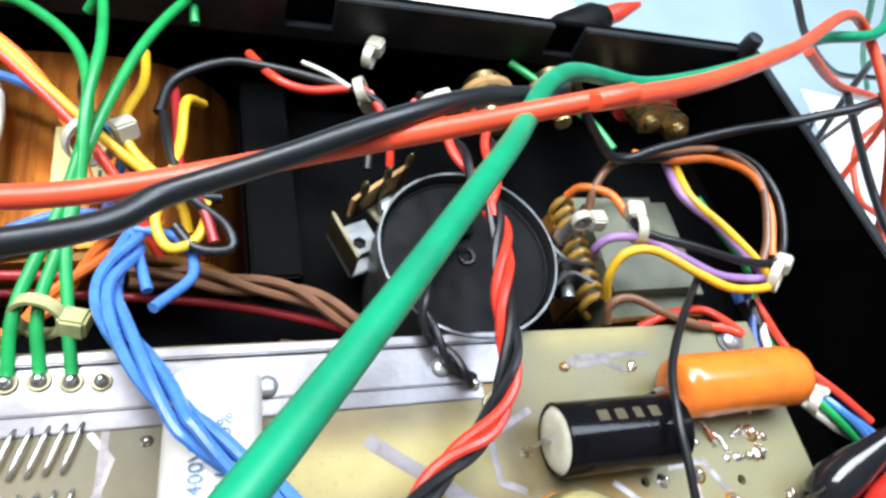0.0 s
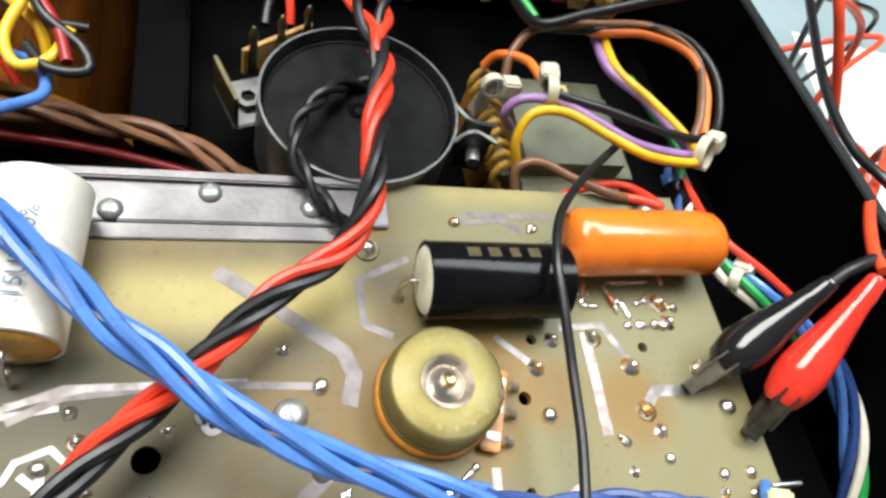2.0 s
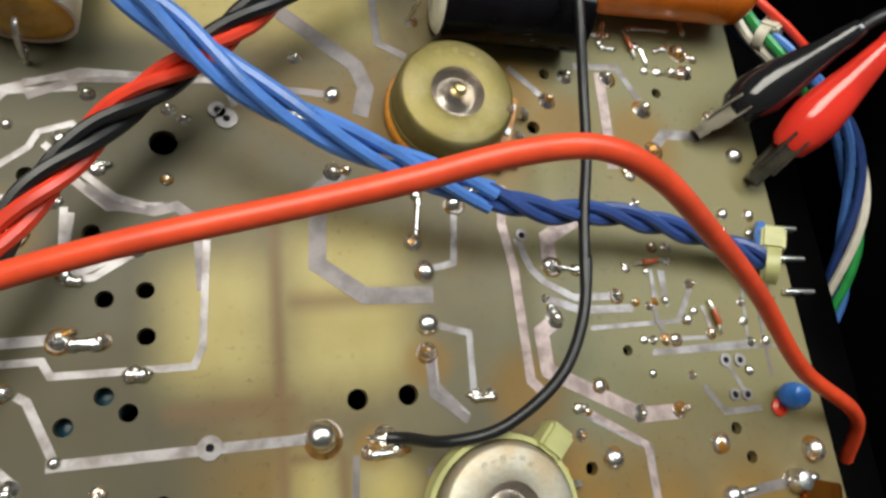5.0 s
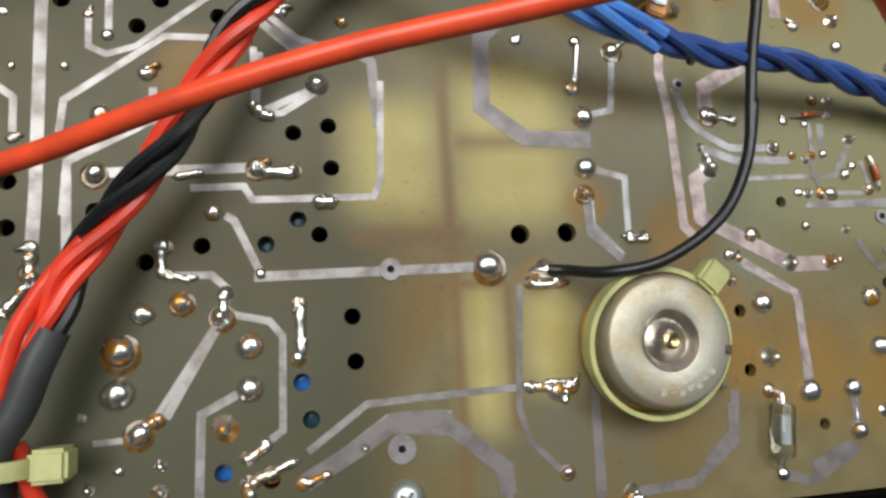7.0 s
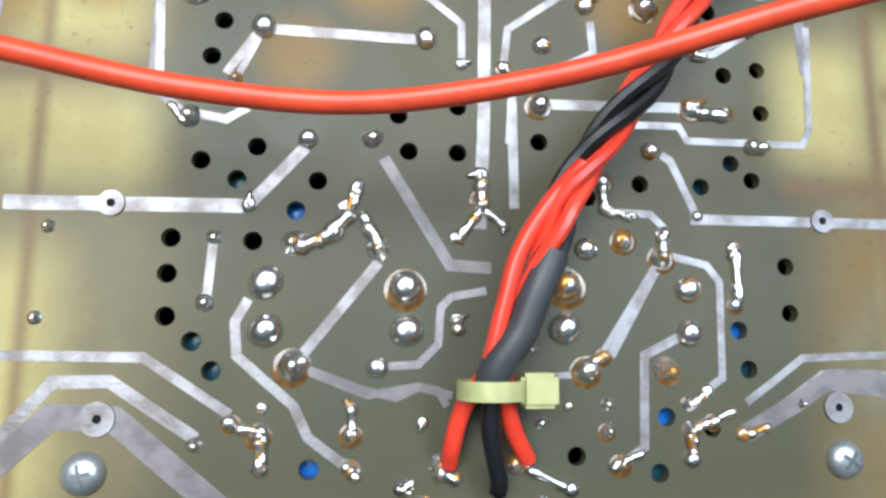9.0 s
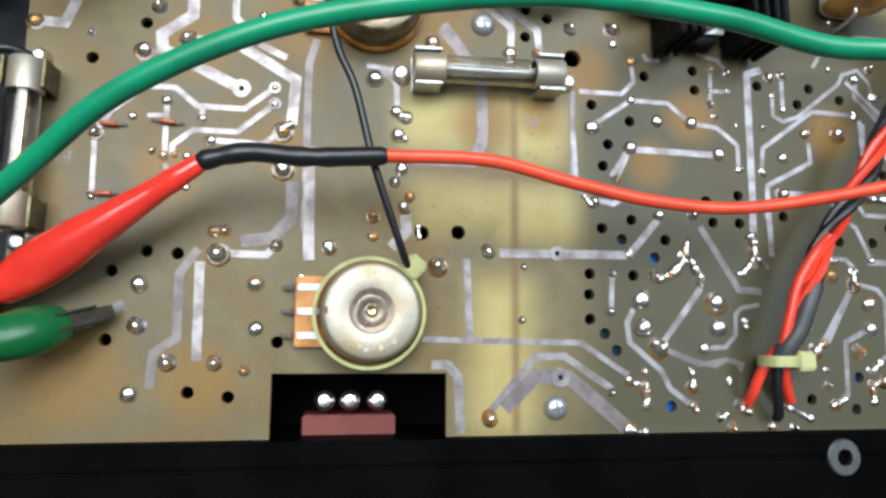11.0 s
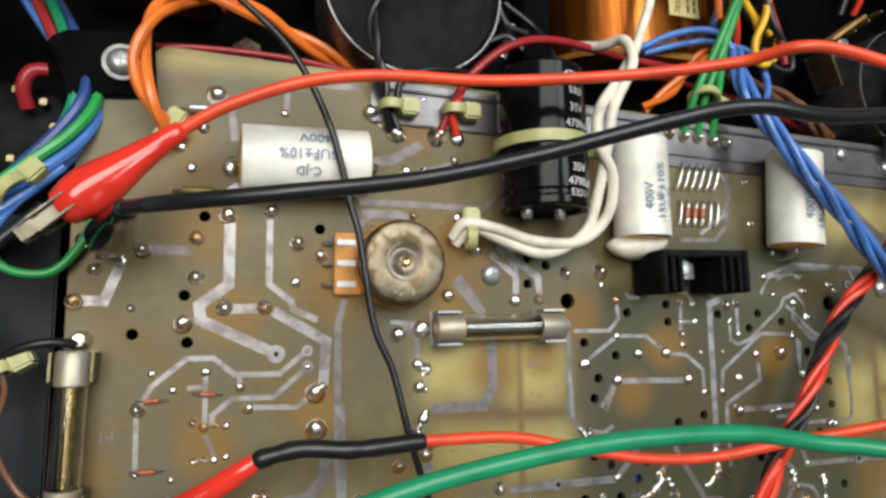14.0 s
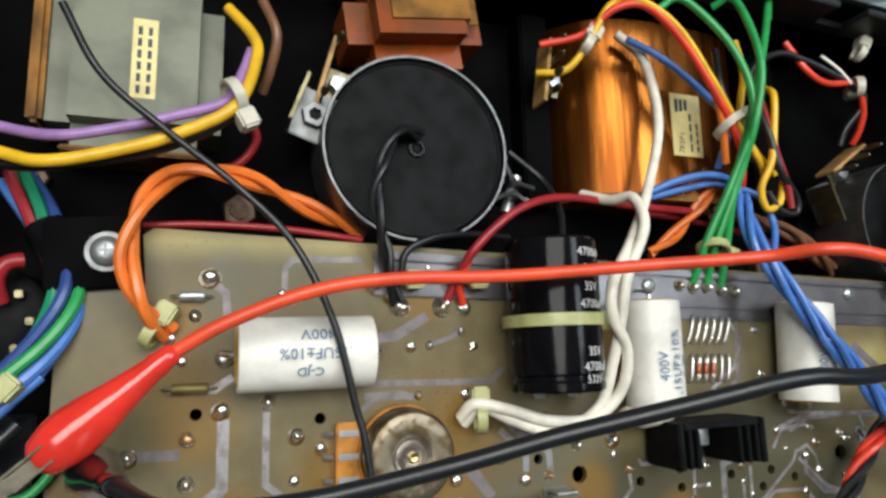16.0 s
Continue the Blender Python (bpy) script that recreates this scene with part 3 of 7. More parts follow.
def trace(mat, width, *points):
    """A flat copper track with mitred bends, 0.07 thick."""
    p = [Vector(q) for q in points]
    rows = []
    for i, q in enumerate(p):
        a = (q - p[i - 1]).normalized() if i else (p[1] - q).normalized()
        b = (p[i + 1] - q).normalized() if i + 1 < len(p) else a
        n = Vector((-(a + b).y, (a + b).x)).normalized()
        k = min(1.6, 1 / max(0.3, n.dot(Vector((-a.y, a.x)))))
        rows.append((q + n * width / 2 * k, q - n * width / 2 * k))
    bm = bmesh.new()
    xs, ys = [q.x for q in p], [q.y for q in p]
    reach = (min(xs) - width, max(xs) + width, min(ys) - width, max(ys) + width)
    taken = {k for k, o in LAID if o[0] < reach[1] and reach[0] < o[1] and o[2] < reach[3] and reach[2] < o[3]}
    layer = next(k for k in range(99) if k not in taken)
    LAID.append((layer, reach))
    h = 0.05 + 0.014 * layer
    grid = [[bm.verts.new((c.x, c.y, z)) for c, z in ((l, -0.01), (l, h), (r, h), (r, -0.01))] for l, r in rows]
    for a, b in zip(grid, grid[1:]):
        for i in range(3):
            bm.faces.new((a[i], a[i + 1], b[i + 1], b[i]))
    bm.faces.new(grid[0])
    bm.faces.new(grid[-1][::-1])
    ob = new("copper_trace", mesh_of("copper_trace", bm, mat, False))
    ob.parent = board


def solder_mesh(kind):
    bm = bmesh.new()
    if kind == 0:
        add_lathe(bm, [(1.02, 0.0), (1.0, 0.18), (0.86, 0.5), (0.6, 0.76), (0.34, 0.88), (0, 0.92)], 20)
    elif kind == 1:
        add_lathe(bm, [(1.1, 0.0), (0.95, 0.14), (0.66, 0.4), (0.42, 0.72), (0.34, 1.05), (0.22, 1.15), (0, 1.18)], 20)
    else:
        add_lathe(bm, [(1.05, 0.0), (1.02, 0.2), (0.8, 0.5), (0.45, 0.66), (0, 0.7)], 20)
        add_tube(bm, smooth_path([(-0.2, 0, 0.5), (0.5, 0.1, 0.62), (1.5, 0.25, 0.35)], 0.3), 0.28, 8)
    for v in bm.verts:
        v.co += Vector((noise.noise(v.co * 1.3 + Vector((kind * 7, 0, 0))), noise.noise(v.co * 1.3 + Vector((0, 9, kind))), 0)) * 0.09 * min(1, v.co.z * 3)
    return mesh_of("solder_joint", bm, JOINT, sharp=120)


SOLDERS = [solder_mesh(k) for k in range(3)]
FLUX_RING = mesh_of("flux_ring", lathe([(1.0, 0.09), (1.35, 0.08), (1.5, 0.0)], 16), FLUX)
pick = random.Random(4)


def solder(joints):
    for x, y, r in joints:
        r *= 1.12
        k = pick.choice((0, 0, 1, 1, 2)) if r < 1.4 else pick.choice((0, 0, 1))
        ob = new("solder_joint", SOLDERS[k])
        ob.parent = board
        ob.matrix_basis = pose(x * MM, y * MM, 0, 0, 0, pick.uniform(0, 360)) @ Matrix.Diagonal((r, r * pick.uniform(0.85, 1.1), r * pick.uniform(0.75, 1.05), 1))
        if pick.random() < 0.22:
            fl = new("flux_ring", FLUX_RING)
            fl.parent = board
            fl.matrix_basis = pose((x + pick.uniform(-.3, .3)) * MM, (y - 0.25 * r) * MM, 0, 0, 0, 0) @ Matrix.Diagonal((r * 0.9, r * 0.9, 1, 1))


def rings(items):
    for x, y, r in items:
        bm = lathe([(0.55, 0.0), (0.55, 0.34), (r, 0.34), (r, 0.0)], 24, Matrix.Translation((x, y, 0)))
        part("pad_ring", bm, TIN, board)
        part("pad_hole", lathe([(0, 0.335), (0.54, 0.335), (0.54, 0.0)], 12, Matrix.Translation((x, y, 0))), RUBBER, board)


trace(TIN, 2.3, (-122.5, 60.1), (-122.4, 46.8), (-128.2, 42.3), (-127.8, 39.2), (-112.3, 31.9))
trace(TIN, 1.4, (-114.2, 61.2), (-114.1, 47.0), (-109.4, 43.3), (-108.8, 41.4), (-103.6, 39.2))
trace(TIN, 2.2, (-113.1, 41.1), (-101.6, 34.5), (-102.2, 25.0))
trace(TIN, 2.0, (-122.9, 41.5), (-115.0, 41.7))
trace(TIN, 2.0, (-152.3, 43.3), (-146.3, 43.1), (-143.4, 51.0))
trace(MASKED, 2.0, (-139.6, 53.9), (-130.4, 53.8))
trace(TIN, 1.1, (-139.3, 21.1), (-136.7, 25.8), (-130.2, 31.3), (-124.9, 31.3), (-120.7, 27.8), (-111.6, 27.7), (-105.8, 32.5))
trace(TIN, 1.1, (-124.8, 17.5), (-124.9, 19.6), (-121.1, 22.8), (-112.7, 22.9), (-105.6, 29.1))
trace(TIN, 1.1, (-117.9, 20.9), (-107.7, 20.6), (-103.8, 23.7))
trace(TIN, 1.0, (-139.3, 21.1), (-139.0, 8.7))
trace(TIN, 1.0, (-126.4, 28.3), (-126.3, 17.5))
trace(TIN, 0.9, (-126.1, 15.7), (-123.9, 10.9))
trace(TIN, 0.9, (-129.9, 25.3), (-126.5, 25.5))
trace(MASKED, 1.5, (-97.6, 43.6), (-99.1, 38.3), (-99.0, 3.2))
trace(MASKED, 2.4, (-111.0, 0.8), (-104.9, 1.7), (-101.5, 5.7), (-101.6, 13.1))
trace(TIN, 1.4, (-115.8, -1.6), (-106.1, -1.8), (-104.3, 0.1))
trace(TIN, 1.0, (-119.7, 27.7), (-119.6, 25.5))
trace(TIN, 1.2, (-60.8, 56.7), (-55.9, 51.5), (-56.1, 44.5))
trace(TIN, 1.2, (-59.6, 57.8), (-58.9, 55.0), (-49.8, 48.9), (-49.9, 43.9))
trace(TIN, 1.0, (-40.7, 36.2), (-30.9, 36.2), (-28.0, 39.2), (-28.5, 43.6))
trace(TIN, 1.0, (-38.6, 28.1), (-28.8, 34.8), (-20.1, 34.8), (-14.6, 30.4), (-8.2, 29.7), (-3.4, 25.9), (-3.4, 20.2))
trace(TIN, 1.4, (-29.3, 23.7), (-8.2, 23.3))
trace(TIN, 0.9, (-29.3, 23.7), (-32.2, 17.4))
trace(TIN, 1.7, (3.6, 44.3), (-0.1, 43.0), (-0.2, 33.4), (-0.4, 12.5), (-1.0, -2.1))
trace(TIN, 1.0, (2.3, 20.1), (2.9, 25.5), (16.1, 35.0), (27.2, 34.7))
trace(TIN, 0.9, (6.0, 38.0), (6.0, 33.4), (8.3, 32.2), (12.2, 33.4), (23.5, 42.2), (24.7, 44.6), (28.8, 46.0), (31.5, 43.1), (32.2, 39.9))
trace(TIN, 1.2, (27.9, 43.0), (27.6, 39.0), (33.7, 33.5), (40.8, 33.5))
trace(TIN, 1.0, (28.3, 33.5), (28.4, 24.3))
trace(TIN, 0.9, (-9.2, 43.2), (-9.6, 35.2))
trace(TIN, 0.9, (-9.4, 38.3), (-5.0, 38.4))
trace(TIN, 1.0, (8.7, 42.7), (8.6, 35.3))
trace(TIN, 1.1, (14.5, 27.3), (14.8, 22.7), (3.5, 16.8), (3.0, 9.4))
trace(TIN, 1.0, (-25.5, 45.9), (-24.7, 44.7), (-21.6, 44.7))
trace(TIN, 1.0, (-12.5, 46.9), (-7.2, 45.8), (-5.2, 43.3))
trace(MASKED, 2.2, (-71.6, 48.2), (-65.1, 40.8))
trace(MASKED, 2.4, (-62.7, 36.0), (-62.5, 23.8), (-64.7, 19.1), (-77.5, 19.0))
trace(MASKED, 1.5, (-84.4, 38.5), (-80.9, 35.2), (-80.9, 29.3))
trace(MASKED, 1.1, (-42.3, 36.2), (-42.8, 16.5))
trace(TIN, 1.0, (19.3, 50.9), (29.5, 54.4), (41.8, 54.0), (54.5, 53.6))
trace(TIN, 1.8, (-58.9, -0.2), (-30.9, 0.1))
trace(TIN, 1.5, (-30.2, 0.2), (-23.5, 7.9))
trace(MASKED, 1.5, (-13.5, 6.9), (-4.9, -6.9), (0.5, -7.2))
trace(TIN, 1.2, (-29.7, -11.5), (-31.2, -14.3), (-30.8, -18.4), (-23.8, -24.4), (-22.0, -28.1), (-17.5, -31.4))
trace(TIN, 1.3, (-13.9, -6.7), (-23.6, -19.0))
trace(MASKED, 1.0, (-22.6, -20.1), (-15.0, -23.1), (-8.8, -22.1), (-4.5, -23.2))
trace(TIN, 1.0, (-13.7, -19.7), (-8.8, -19.4), (-6.3, -16.9), (-6.0, -12.3), (-4.6, -10.9), (-0.2, -10.1))
trace(TIN, 1.3, (3.4, 15.3), (3.6, 0.7))
trace(TIN, 1.4, (8.0, 15.1), (28.4, 15.5))
trace(TIN, 1.0, (19.4, 12.7), (26.6, 12.8), (27.7, 10.8), (37.6, 10.8), (44.7, 10.8), (45.8, 13.2), (46.5, 28.4))
trace(TIN, 1.1, (24.0, 8.7), (25.2, 7.9), (28.6, 0.3))
trace(TIN, 1.0, (15.8, 0.6), (22.1, 0.4), (24.3, -1.8), (23.6, -4.9), (29.6, -6.3), (31.3, -8.5), (31.0, -21.1), (28.7, -22.6))
trace(TIN, 1.2, (22.9, -6.4), (16.0, -18.3))
trace(TIN, 1.2, (26.4, -15.3), (20.5, -18.2), (20.1, -29.6), (17.0, -31.9))
trace(TIN, 1.1, (-42.4, 26.8), (-41.8, 14.3), (-39.1, 12.2), (-33.5, 11.2), (-30.8, 12.9))
trace(TIN, 1.1, (-33.8, 17.3), (-30.2, 22.9))
trace(TIN, 1.1, (-34.2, -3.9), (-34.7, -11.9))
trace(TIN, 1.4, (27.7, -0.1), (46.4, -0.1), (60.9, -0.1))
trace(TIN, 1.5, (-65.9, -1.6), (-65.2, -17.9))
trace(TIN, 1.2, (-74.9, -18.0), (-65.2, -18.3), (-41.6, -18.6), (-31.3, -25.3))
trace(TIN, 1.5, (-61.5, -33.0), (-51.5, -21.5), (-45.2, -21.4), (-35.0, -28.1))
trace(MASKED, 3.0, (-58.1, -31.9), (-51.4, -25.4), (-44.3, -25.8), (-32.1, -35.9))
trace(TIN, 1.8, (-73.1, -23.1), (-69.7, -23.2), (-67.6, -25.5), (-67.1, -36.7))
trace(TIN, 2.2, (-78.7, 7.1), (-78.4, 3.8), (-81.6, 0.4))
trace(TIN, 2.2, (-98.5, 20.6), (-97.9, -2.6))
trace(TIN, 1.0, (34.2, -24.2), (42.4, -18.5), (49.5, -18.2), (64.8, -17.8))
trace(MASKED, 2.4, (33.7, -28.2), (41.4, -24.1), (46.2, -21.1), (52.6, -21.2), (61.4, -28.9), (61.5, -32.4))
trace(MASKED, 2.6, (62.4, 36.2), (61.7, 24.3), (68.3, 19.3), (78.7, 18.9))
trace(TIN, 1.0, (83.6, 33.2), (82.5, 23.8), (80.5, 23.3), (78.2, 22.9))
trace(TIN, 1.0, (77.8, 14.5), (83.7, 12.8), (83.4, 4.3))
trace(TIN, 1.7, (77.4, 10.2), (77.4, 5.4), (81.9, 0.4))
trace(PINKISH, 1.5, (92.1, 36.6), (91.3, 29.9), (92.4, 22.3), (92.7, 4.9), (94.4, 3.0))
trace(TIN, 1.2, (93.5, 27.5), (95.3, 22.3), (97.5, 19.9), (102.1, 17.3), (109.7, 17.2))
trace(TIN, 1.3, (97.2, 17.4), (102.8, 15.2), (112.4, 15.0))
trace(PINKISH, 2.6, (107.1, 31.9), (98.9, 27.5), (98.7, 23.2))
trace(PINKISH, 2.4, (98.2, 13.8), (95.5, 12.1), (95.7, 6.1), (110.4, -1.9), (117.5, -2.0))
trace(TIN, 1.4, (101.1, -0.8), (110.7, -6.6), (110.7, -21.6))
trace(MASKED, 1.1, (75.8, -5.7), (75.6, -34.1))
trace(MASKED, 1.4, (98.0, -20.6), (97.0, -28.1), (89.8, -33.5), (80.0, -33.9))
trace(MASKED, 1.6, (104.6, -33.7), (109.2, -35.0), (117.8, -30.7))
trace(MASKED, 2.6, (50.0, 72.8), (53.9, 69.7), (69.5, 57.6), (71.0, 53.5), (69.7, 48.5))
trace(MASKED, 1.2, (22.9, 50.0), (29.4, 53.1), (46.4, 53.7), (65.5, 52.0))
trace(MASKED, 2.4, (66.0, 38.8), (62.5, 35.8), (62.0, 30.8))
trace(MASKED, 1.5, (30.7, 36.4), (34.2, 33.9), (39.7, 32.8), (42.5, 33.5), (45.3, 31.3), (45.9, 21.1))
trace(TIN, 1.2, (29.1, 32.7), (28.3, 24.1))
trace(MASKED, 1.3, (82.8, 74.5), (73.3, 70.4), (73.6, 62.0), (78.2, 59.7))
trace(MASKED, 1.2, (94.1, 82.4), (96.1, 84.1), (113.9, 83.5))
trace(MASKED, 1.2, (95.8, 82.2), (102.3, 82.8), (107.1, 80.2))
trace(TIN, 1.2, (109.3, 59.7), (118.1, 59.9), (122.1, 52.3))
trace(PINKISH, 2.0, (114.3, 58.6), (113.6, 39.7))
trace(TIN, 1.2, (96.4, 58.8), (102.8, 52.7))
trace(TIN, 2.0, (122.7, 43.8), (125.3, 46.6), (133.2, 46.3))
trace(TIN, 0.61, (117.0, 21.4), (117.3, 15.9))
trace(TIN, 0.61, (118.7, 21.2), (118.7, 16.2))
trace(TIN, 0.68, (116.2, 15.1), (117.4, 9.7))
trace(TIN, 0.75, (104.1, 12.2), (121.1, 12.4))
trace(TIN, 0.75, (114.9, 7.7), (134.0, 8.0))
trace(TIN, 0.68, (124.0, 18.0), (120.7, 12.9))
trace(TIN, 0.68, (125.7, 14.7), (126.7, 10.5), (125.5, 9.3), (119.6, 9.5))
trace(TIN, 0.61, (137.2, 14.6), (136.8, 8.1), (136.8, 2.0))
trace(MASKED, 1.6, (-126.2, 88.2), (-122.8, 85.3), (-122.1, 78.4))
trace(MASKED, 2.2, (-92.6, 75.8), (-86.9, 76.4), (-79.6, 80.8))
trace(MASKED, 1.4, (-94.5, 66.2), (-64.1, 65.9), (-61.1, 69.0))
trace(MASKED, 1.2, (-94.5, 60.3), (-92.0, 63.1), (-81.2, 63.3))
trace(MASKED, 1.3, (-111.1, 85.5), (-111.0, 90.9), (-109.3, 92.8), (-94.5, 93.2))
trace(MASKED, 1.0, (-79.0, 74.4), (-74.9, 75.6), (-71.4, 77.2))
trace(TIN, 1.6, (-132.7, 66.3), (-124.4, 66.0), (-121.0, 68.4))
trace(TIN, 1.0, (6.0, 79.4), (9.3, 74.8), (6.5, 67.4), (-1.6, 61.8))
trace(MASKED, 1.6, (-119.0, -0.9), (-122.2, -5.8), (-122.0, -18.1), (-126.1, -21.0), (-126.4, -27.5))
trace(TIN, 1.8, (-118.5, -3.4), (-118.2, -22.4))
trace(MASKED, 2.0, (-138.6, -15.4), (-131.8, -11.9))
trace(TIN, 1.0, (122.9, 1.5), (126.0, -3.0), (133.3, -2.9))
trace(TIN, 0.8, (128.3, 5.0), (130.8, -0.4))
trace(MASKED, 1.6, (124.0, -15.6), (128.8, -15.4), (135.3, -14.9))
trace(MASKED, 1.4, (118.3, -21.7), (118.3, -28.7))
rings([(-112.3, 31.9, 1.9), (-105.7, 32.5, 1.2), (-105.6, 29.1, 1.2)])
rings([(-46.5, -0.0, 1.6), (-46.2, -25.7, 2.0), (46.6, 0.1, 1.6)])
rings([(46.9, -24.9, 2.0)])
rings([(48.2, 48.7, 1.3)])
rings([(49.5, 47.3, 1.6), (94.4, 27.9, 1.0)])
rings([(128.0, 5.3, 1.1), (130.8, 5.1, 1.1), (130.8, -0.6, 1.0), (128.4, -0.4, 1.0)])
solder([(-122.9, 62.0, 1.3), (-114.0, 63.2, 1.3), (-129.0, 48.2, 1.3), (-131.2, 38.8, 1.4), (-123.1, 41.8, 1.4), (-115.0, 41.9, 1.4), (-150.5, 55.3, 1.5), (-148.3, 49.6, 1.2), (-143.4, 51.2, 1.0), (-151.7, 43.3, 1.2), (-139.6, 53.9, 1.2), (-129.1, 56.6, 1.5), (-108.1, 56.3, 1.2), (-108.5, 47.4, 1.2), (-103.2, 53.6, 1.0), (-105.7, 32.5, 0.8), (-105.6, 29.1, 0.8), (-103.8, 23.7, 1.5), (-103.7, 16.0, 1.6), (-139.3, 21.4, 1.0), (-136.7, 28.4, 0.8), (-132.6, 25.0, 0.8), (-126.4, 28.6, 1.0)])
solder([(-119.5, 25.3, 0.7), (-117.6, 20.9, 0.8), (-128.6, 18.2, 0.7), (-126.5, 17.5, 0.7), (-124.4, 17.7, 0.7), (-122.0, 17.4, 0.8), (-128.2, 10.5, 0.7), (-126.1, 10.7, 0.7), (-124.2, 10.6, 0.7), (-121.9, 11.1, 0.7), (-139.0, 8.7, 0.7), (-132.3, 7.2, 0.7), (-137.2, 3.0, 0.9), (-132.8, 2.9, 0.7), (-116.0, 2.7, 1.3), (-114.1, 2.8, 1.1), (-115.4, -1.6, 1.6), (-104.3, 0.1, 1.1), (-141.3, 41.7, 0.7), (-85.5, 35.9, 1.7), (-80.9, 29.0, 1.2), (-78.9, 27.9, 1.2), (-80.5, 24.0, 1.5), (-79.6, 16.8, 1.5), (-73.4, 44.8, 1.5)])
solder([(-66.4, 55.8, 1.6), (-56.8, 58.6, 0.9), (-50.3, 57.2, 0.9), (-56.4, 43.7, 1.5), (-50.2, 43.9, 1.2), (-42.6, 50.5, 1.4), (-32.8, 51.3, 1.4), (-32.6, 47.6, 0.9), (-28.6, 43.9, 0.9), (-28.8, 34.9, 0.9), (-38.1, 28.1, 1.5), (-22.8, 30.4, 1.2), (-14.6, 30.4, 1.4), (-29.3, 24.0, 1.5), (-8.2, 23.6, 1.3), (-3.4, 20.2, 0.8), (2.3, 20.1, 0.8), (-32.6, 16.7, 0.8), (-9.1, 43.6, 0.8), (-5.1, 43.0, 0.8), (-9.6, 35.2, 0.9), (-5.0, 38.4, 0.6), (5.4, 42.7, 0.9)])
solder([(8.6, 43.5, 0.9), (8.5, 35.0, 0.8), (6.0, 38.3, 0.7), (13.8, 29.6, 1.2), (22.5, 30.0, 1.4), (7.7, 23.5, 1.2), (27.6, 43.5, 1.1), (32.2, 39.4, 1.1), (30.6, 50.7, 0.9), (31.9, 46.7, 0.9), (41.3, 48.7, 0.9), (41.2, 37.6, 0.9), (27.1, 34.3, 0.9), (28.8, 24.0, 0.9), (3.0, 30.4, 0.6), (-3.7, 30.4, 0.6), (22.2, 57.4, 0.8), (20.8, 45.6, 0.7), (-61.4, 0.1, 1.4)])
solder([(-27.7, -9.4, 1.8), (-27.5, -15.2, 1.8), (-10.5, -9.7, 1.8), (-10.3, -15.2, 1.8), (10.2, -9.2, 1.8), (10.1, -14.7, 1.8), (26.9, -9.5, 1.6), (26.8, -15.2, 1.6), (-24.0, -19.4, 1.6), (-13.8, -19.7, 1.3), (12.9, -20.0, 1.4), (23.5, -20.2, 1.6), (-24.5, -4.4, 1.4), (-19.7, -2.9, 1.3), (-14.0, -4.9, 1.4), (-18.3, 0.4, 0.9), (-16.8, 2.3, 0.8), (-23.2, 9.1, 1.2), (-15.0, 9.5, 1.2), (-0.9, 5.1, 1.0), (-0.9, 2.0, 0.9)])
solder([(-4.2, -3.3, 0.7), (2.1, -1.6, 0.7), (-30.2, 0.3, 0.9), (-34.2, -3.9, 0.8), (-34.9, -12.0, 0.9), (-27.6, -24.5, 0.8), (-27.6, -27.7, 1.1), (-27.5, -31.6, 1.0), (-16.9, -24.6, 0.8), (-16.8, -27.7, 1.0), (-16.8, -31.9, 1.0), (-8.2, -26.4, 0.7), (-4.0, -13.7, 0.9), (-35.1, -28.8, 0.9), (-31.3, -26.2, 0.8), (7.2, 15.1, 1.3), (28.5, 15.5, 1.2), (33.3, 15.1, 0.8), (37.6, 10.6, 0.9), (22.4, 9.2, 1.1), (28.6, 0.3, 0.7)])
solder([(15.5, 4.7, 0.9), (15.8, 1.0, 0.8), (13.0, -4.4, 1.3), (18.0, -3.1, 1.2), (23.9, -2.2, 0.9), (23.2, -5.3, 1.3), (33.6, -3.9, 0.9), (33.8, -9.3, 0.9), (33.3, -11.5, 0.8), (28.7, -22.6, 0.8), (26.3, -24.3, 0.9), (26.3, -27.7, 1.0), (26.4, -31.2, 1.0), (29.7, -26.5, 0.8), (33.4, -28.2, 0.9), (15.4, -24.3, 0.7), (15.5, -27.6, 0.8), (15.1, -18.3, 0.8), (17.0, -31.7, 1.0), (6.7, -26.5, 0.7), (-5.9, -31.3, 1.3), (3.6, -31.4, 1.3), (-54.2, -14.0, 0.7), (-53.6, -3.0, 0.7), (-38.0, 11.5, 1.2)])
solder([(-8.0, -36.5, 1.2), (-10.5, -34.1, 1.0), (1.1, -36.2, 1.0), (6.7, -36.6, 1.0), (10.4, -34.6, 1.0), (-61.1, -33.8, 1.6), (-31.3, -36.3, 1.2), (-28.0, -36.9, 0.9), (-72.1, -3.0, 1.5), (-81.0, 14.0, 1.0), (-77.9, 11.0, 1.1), (-79.1, 9.0, 1.0), (-85.3, 6.9, 1.0), (-85.3, 2.5, 1.0)])
solder([(60.9, 0.1, 1.8), (69.7, -0.8, 1.3), (67.3, -2.8, 0.9), (71.2, -2.7, 0.9), (76.3, 27.2, 1.3), (77.7, 22.6, 1.5), (77.3, 14.5, 1.5), (76.9, 10.5, 1.1), (83.6, 3.6, 0.8), (85.9, 3.5, 0.8), (66.0, -17.9, 0.8), (69.8, -18.6, 1.2), (72.0, -18.1, 1.2), (70.5, -30.1, 0.8), (83.5, 33.6, 1.2), (77.5, 35.0, 0.9), (88.7, 37.1, 0.7), (98.8, 22.9, 1.2), (103.3, 22.0, 0.7), (98.2, 14.1, 1.3), (97.2, 17.4, 0.7)])
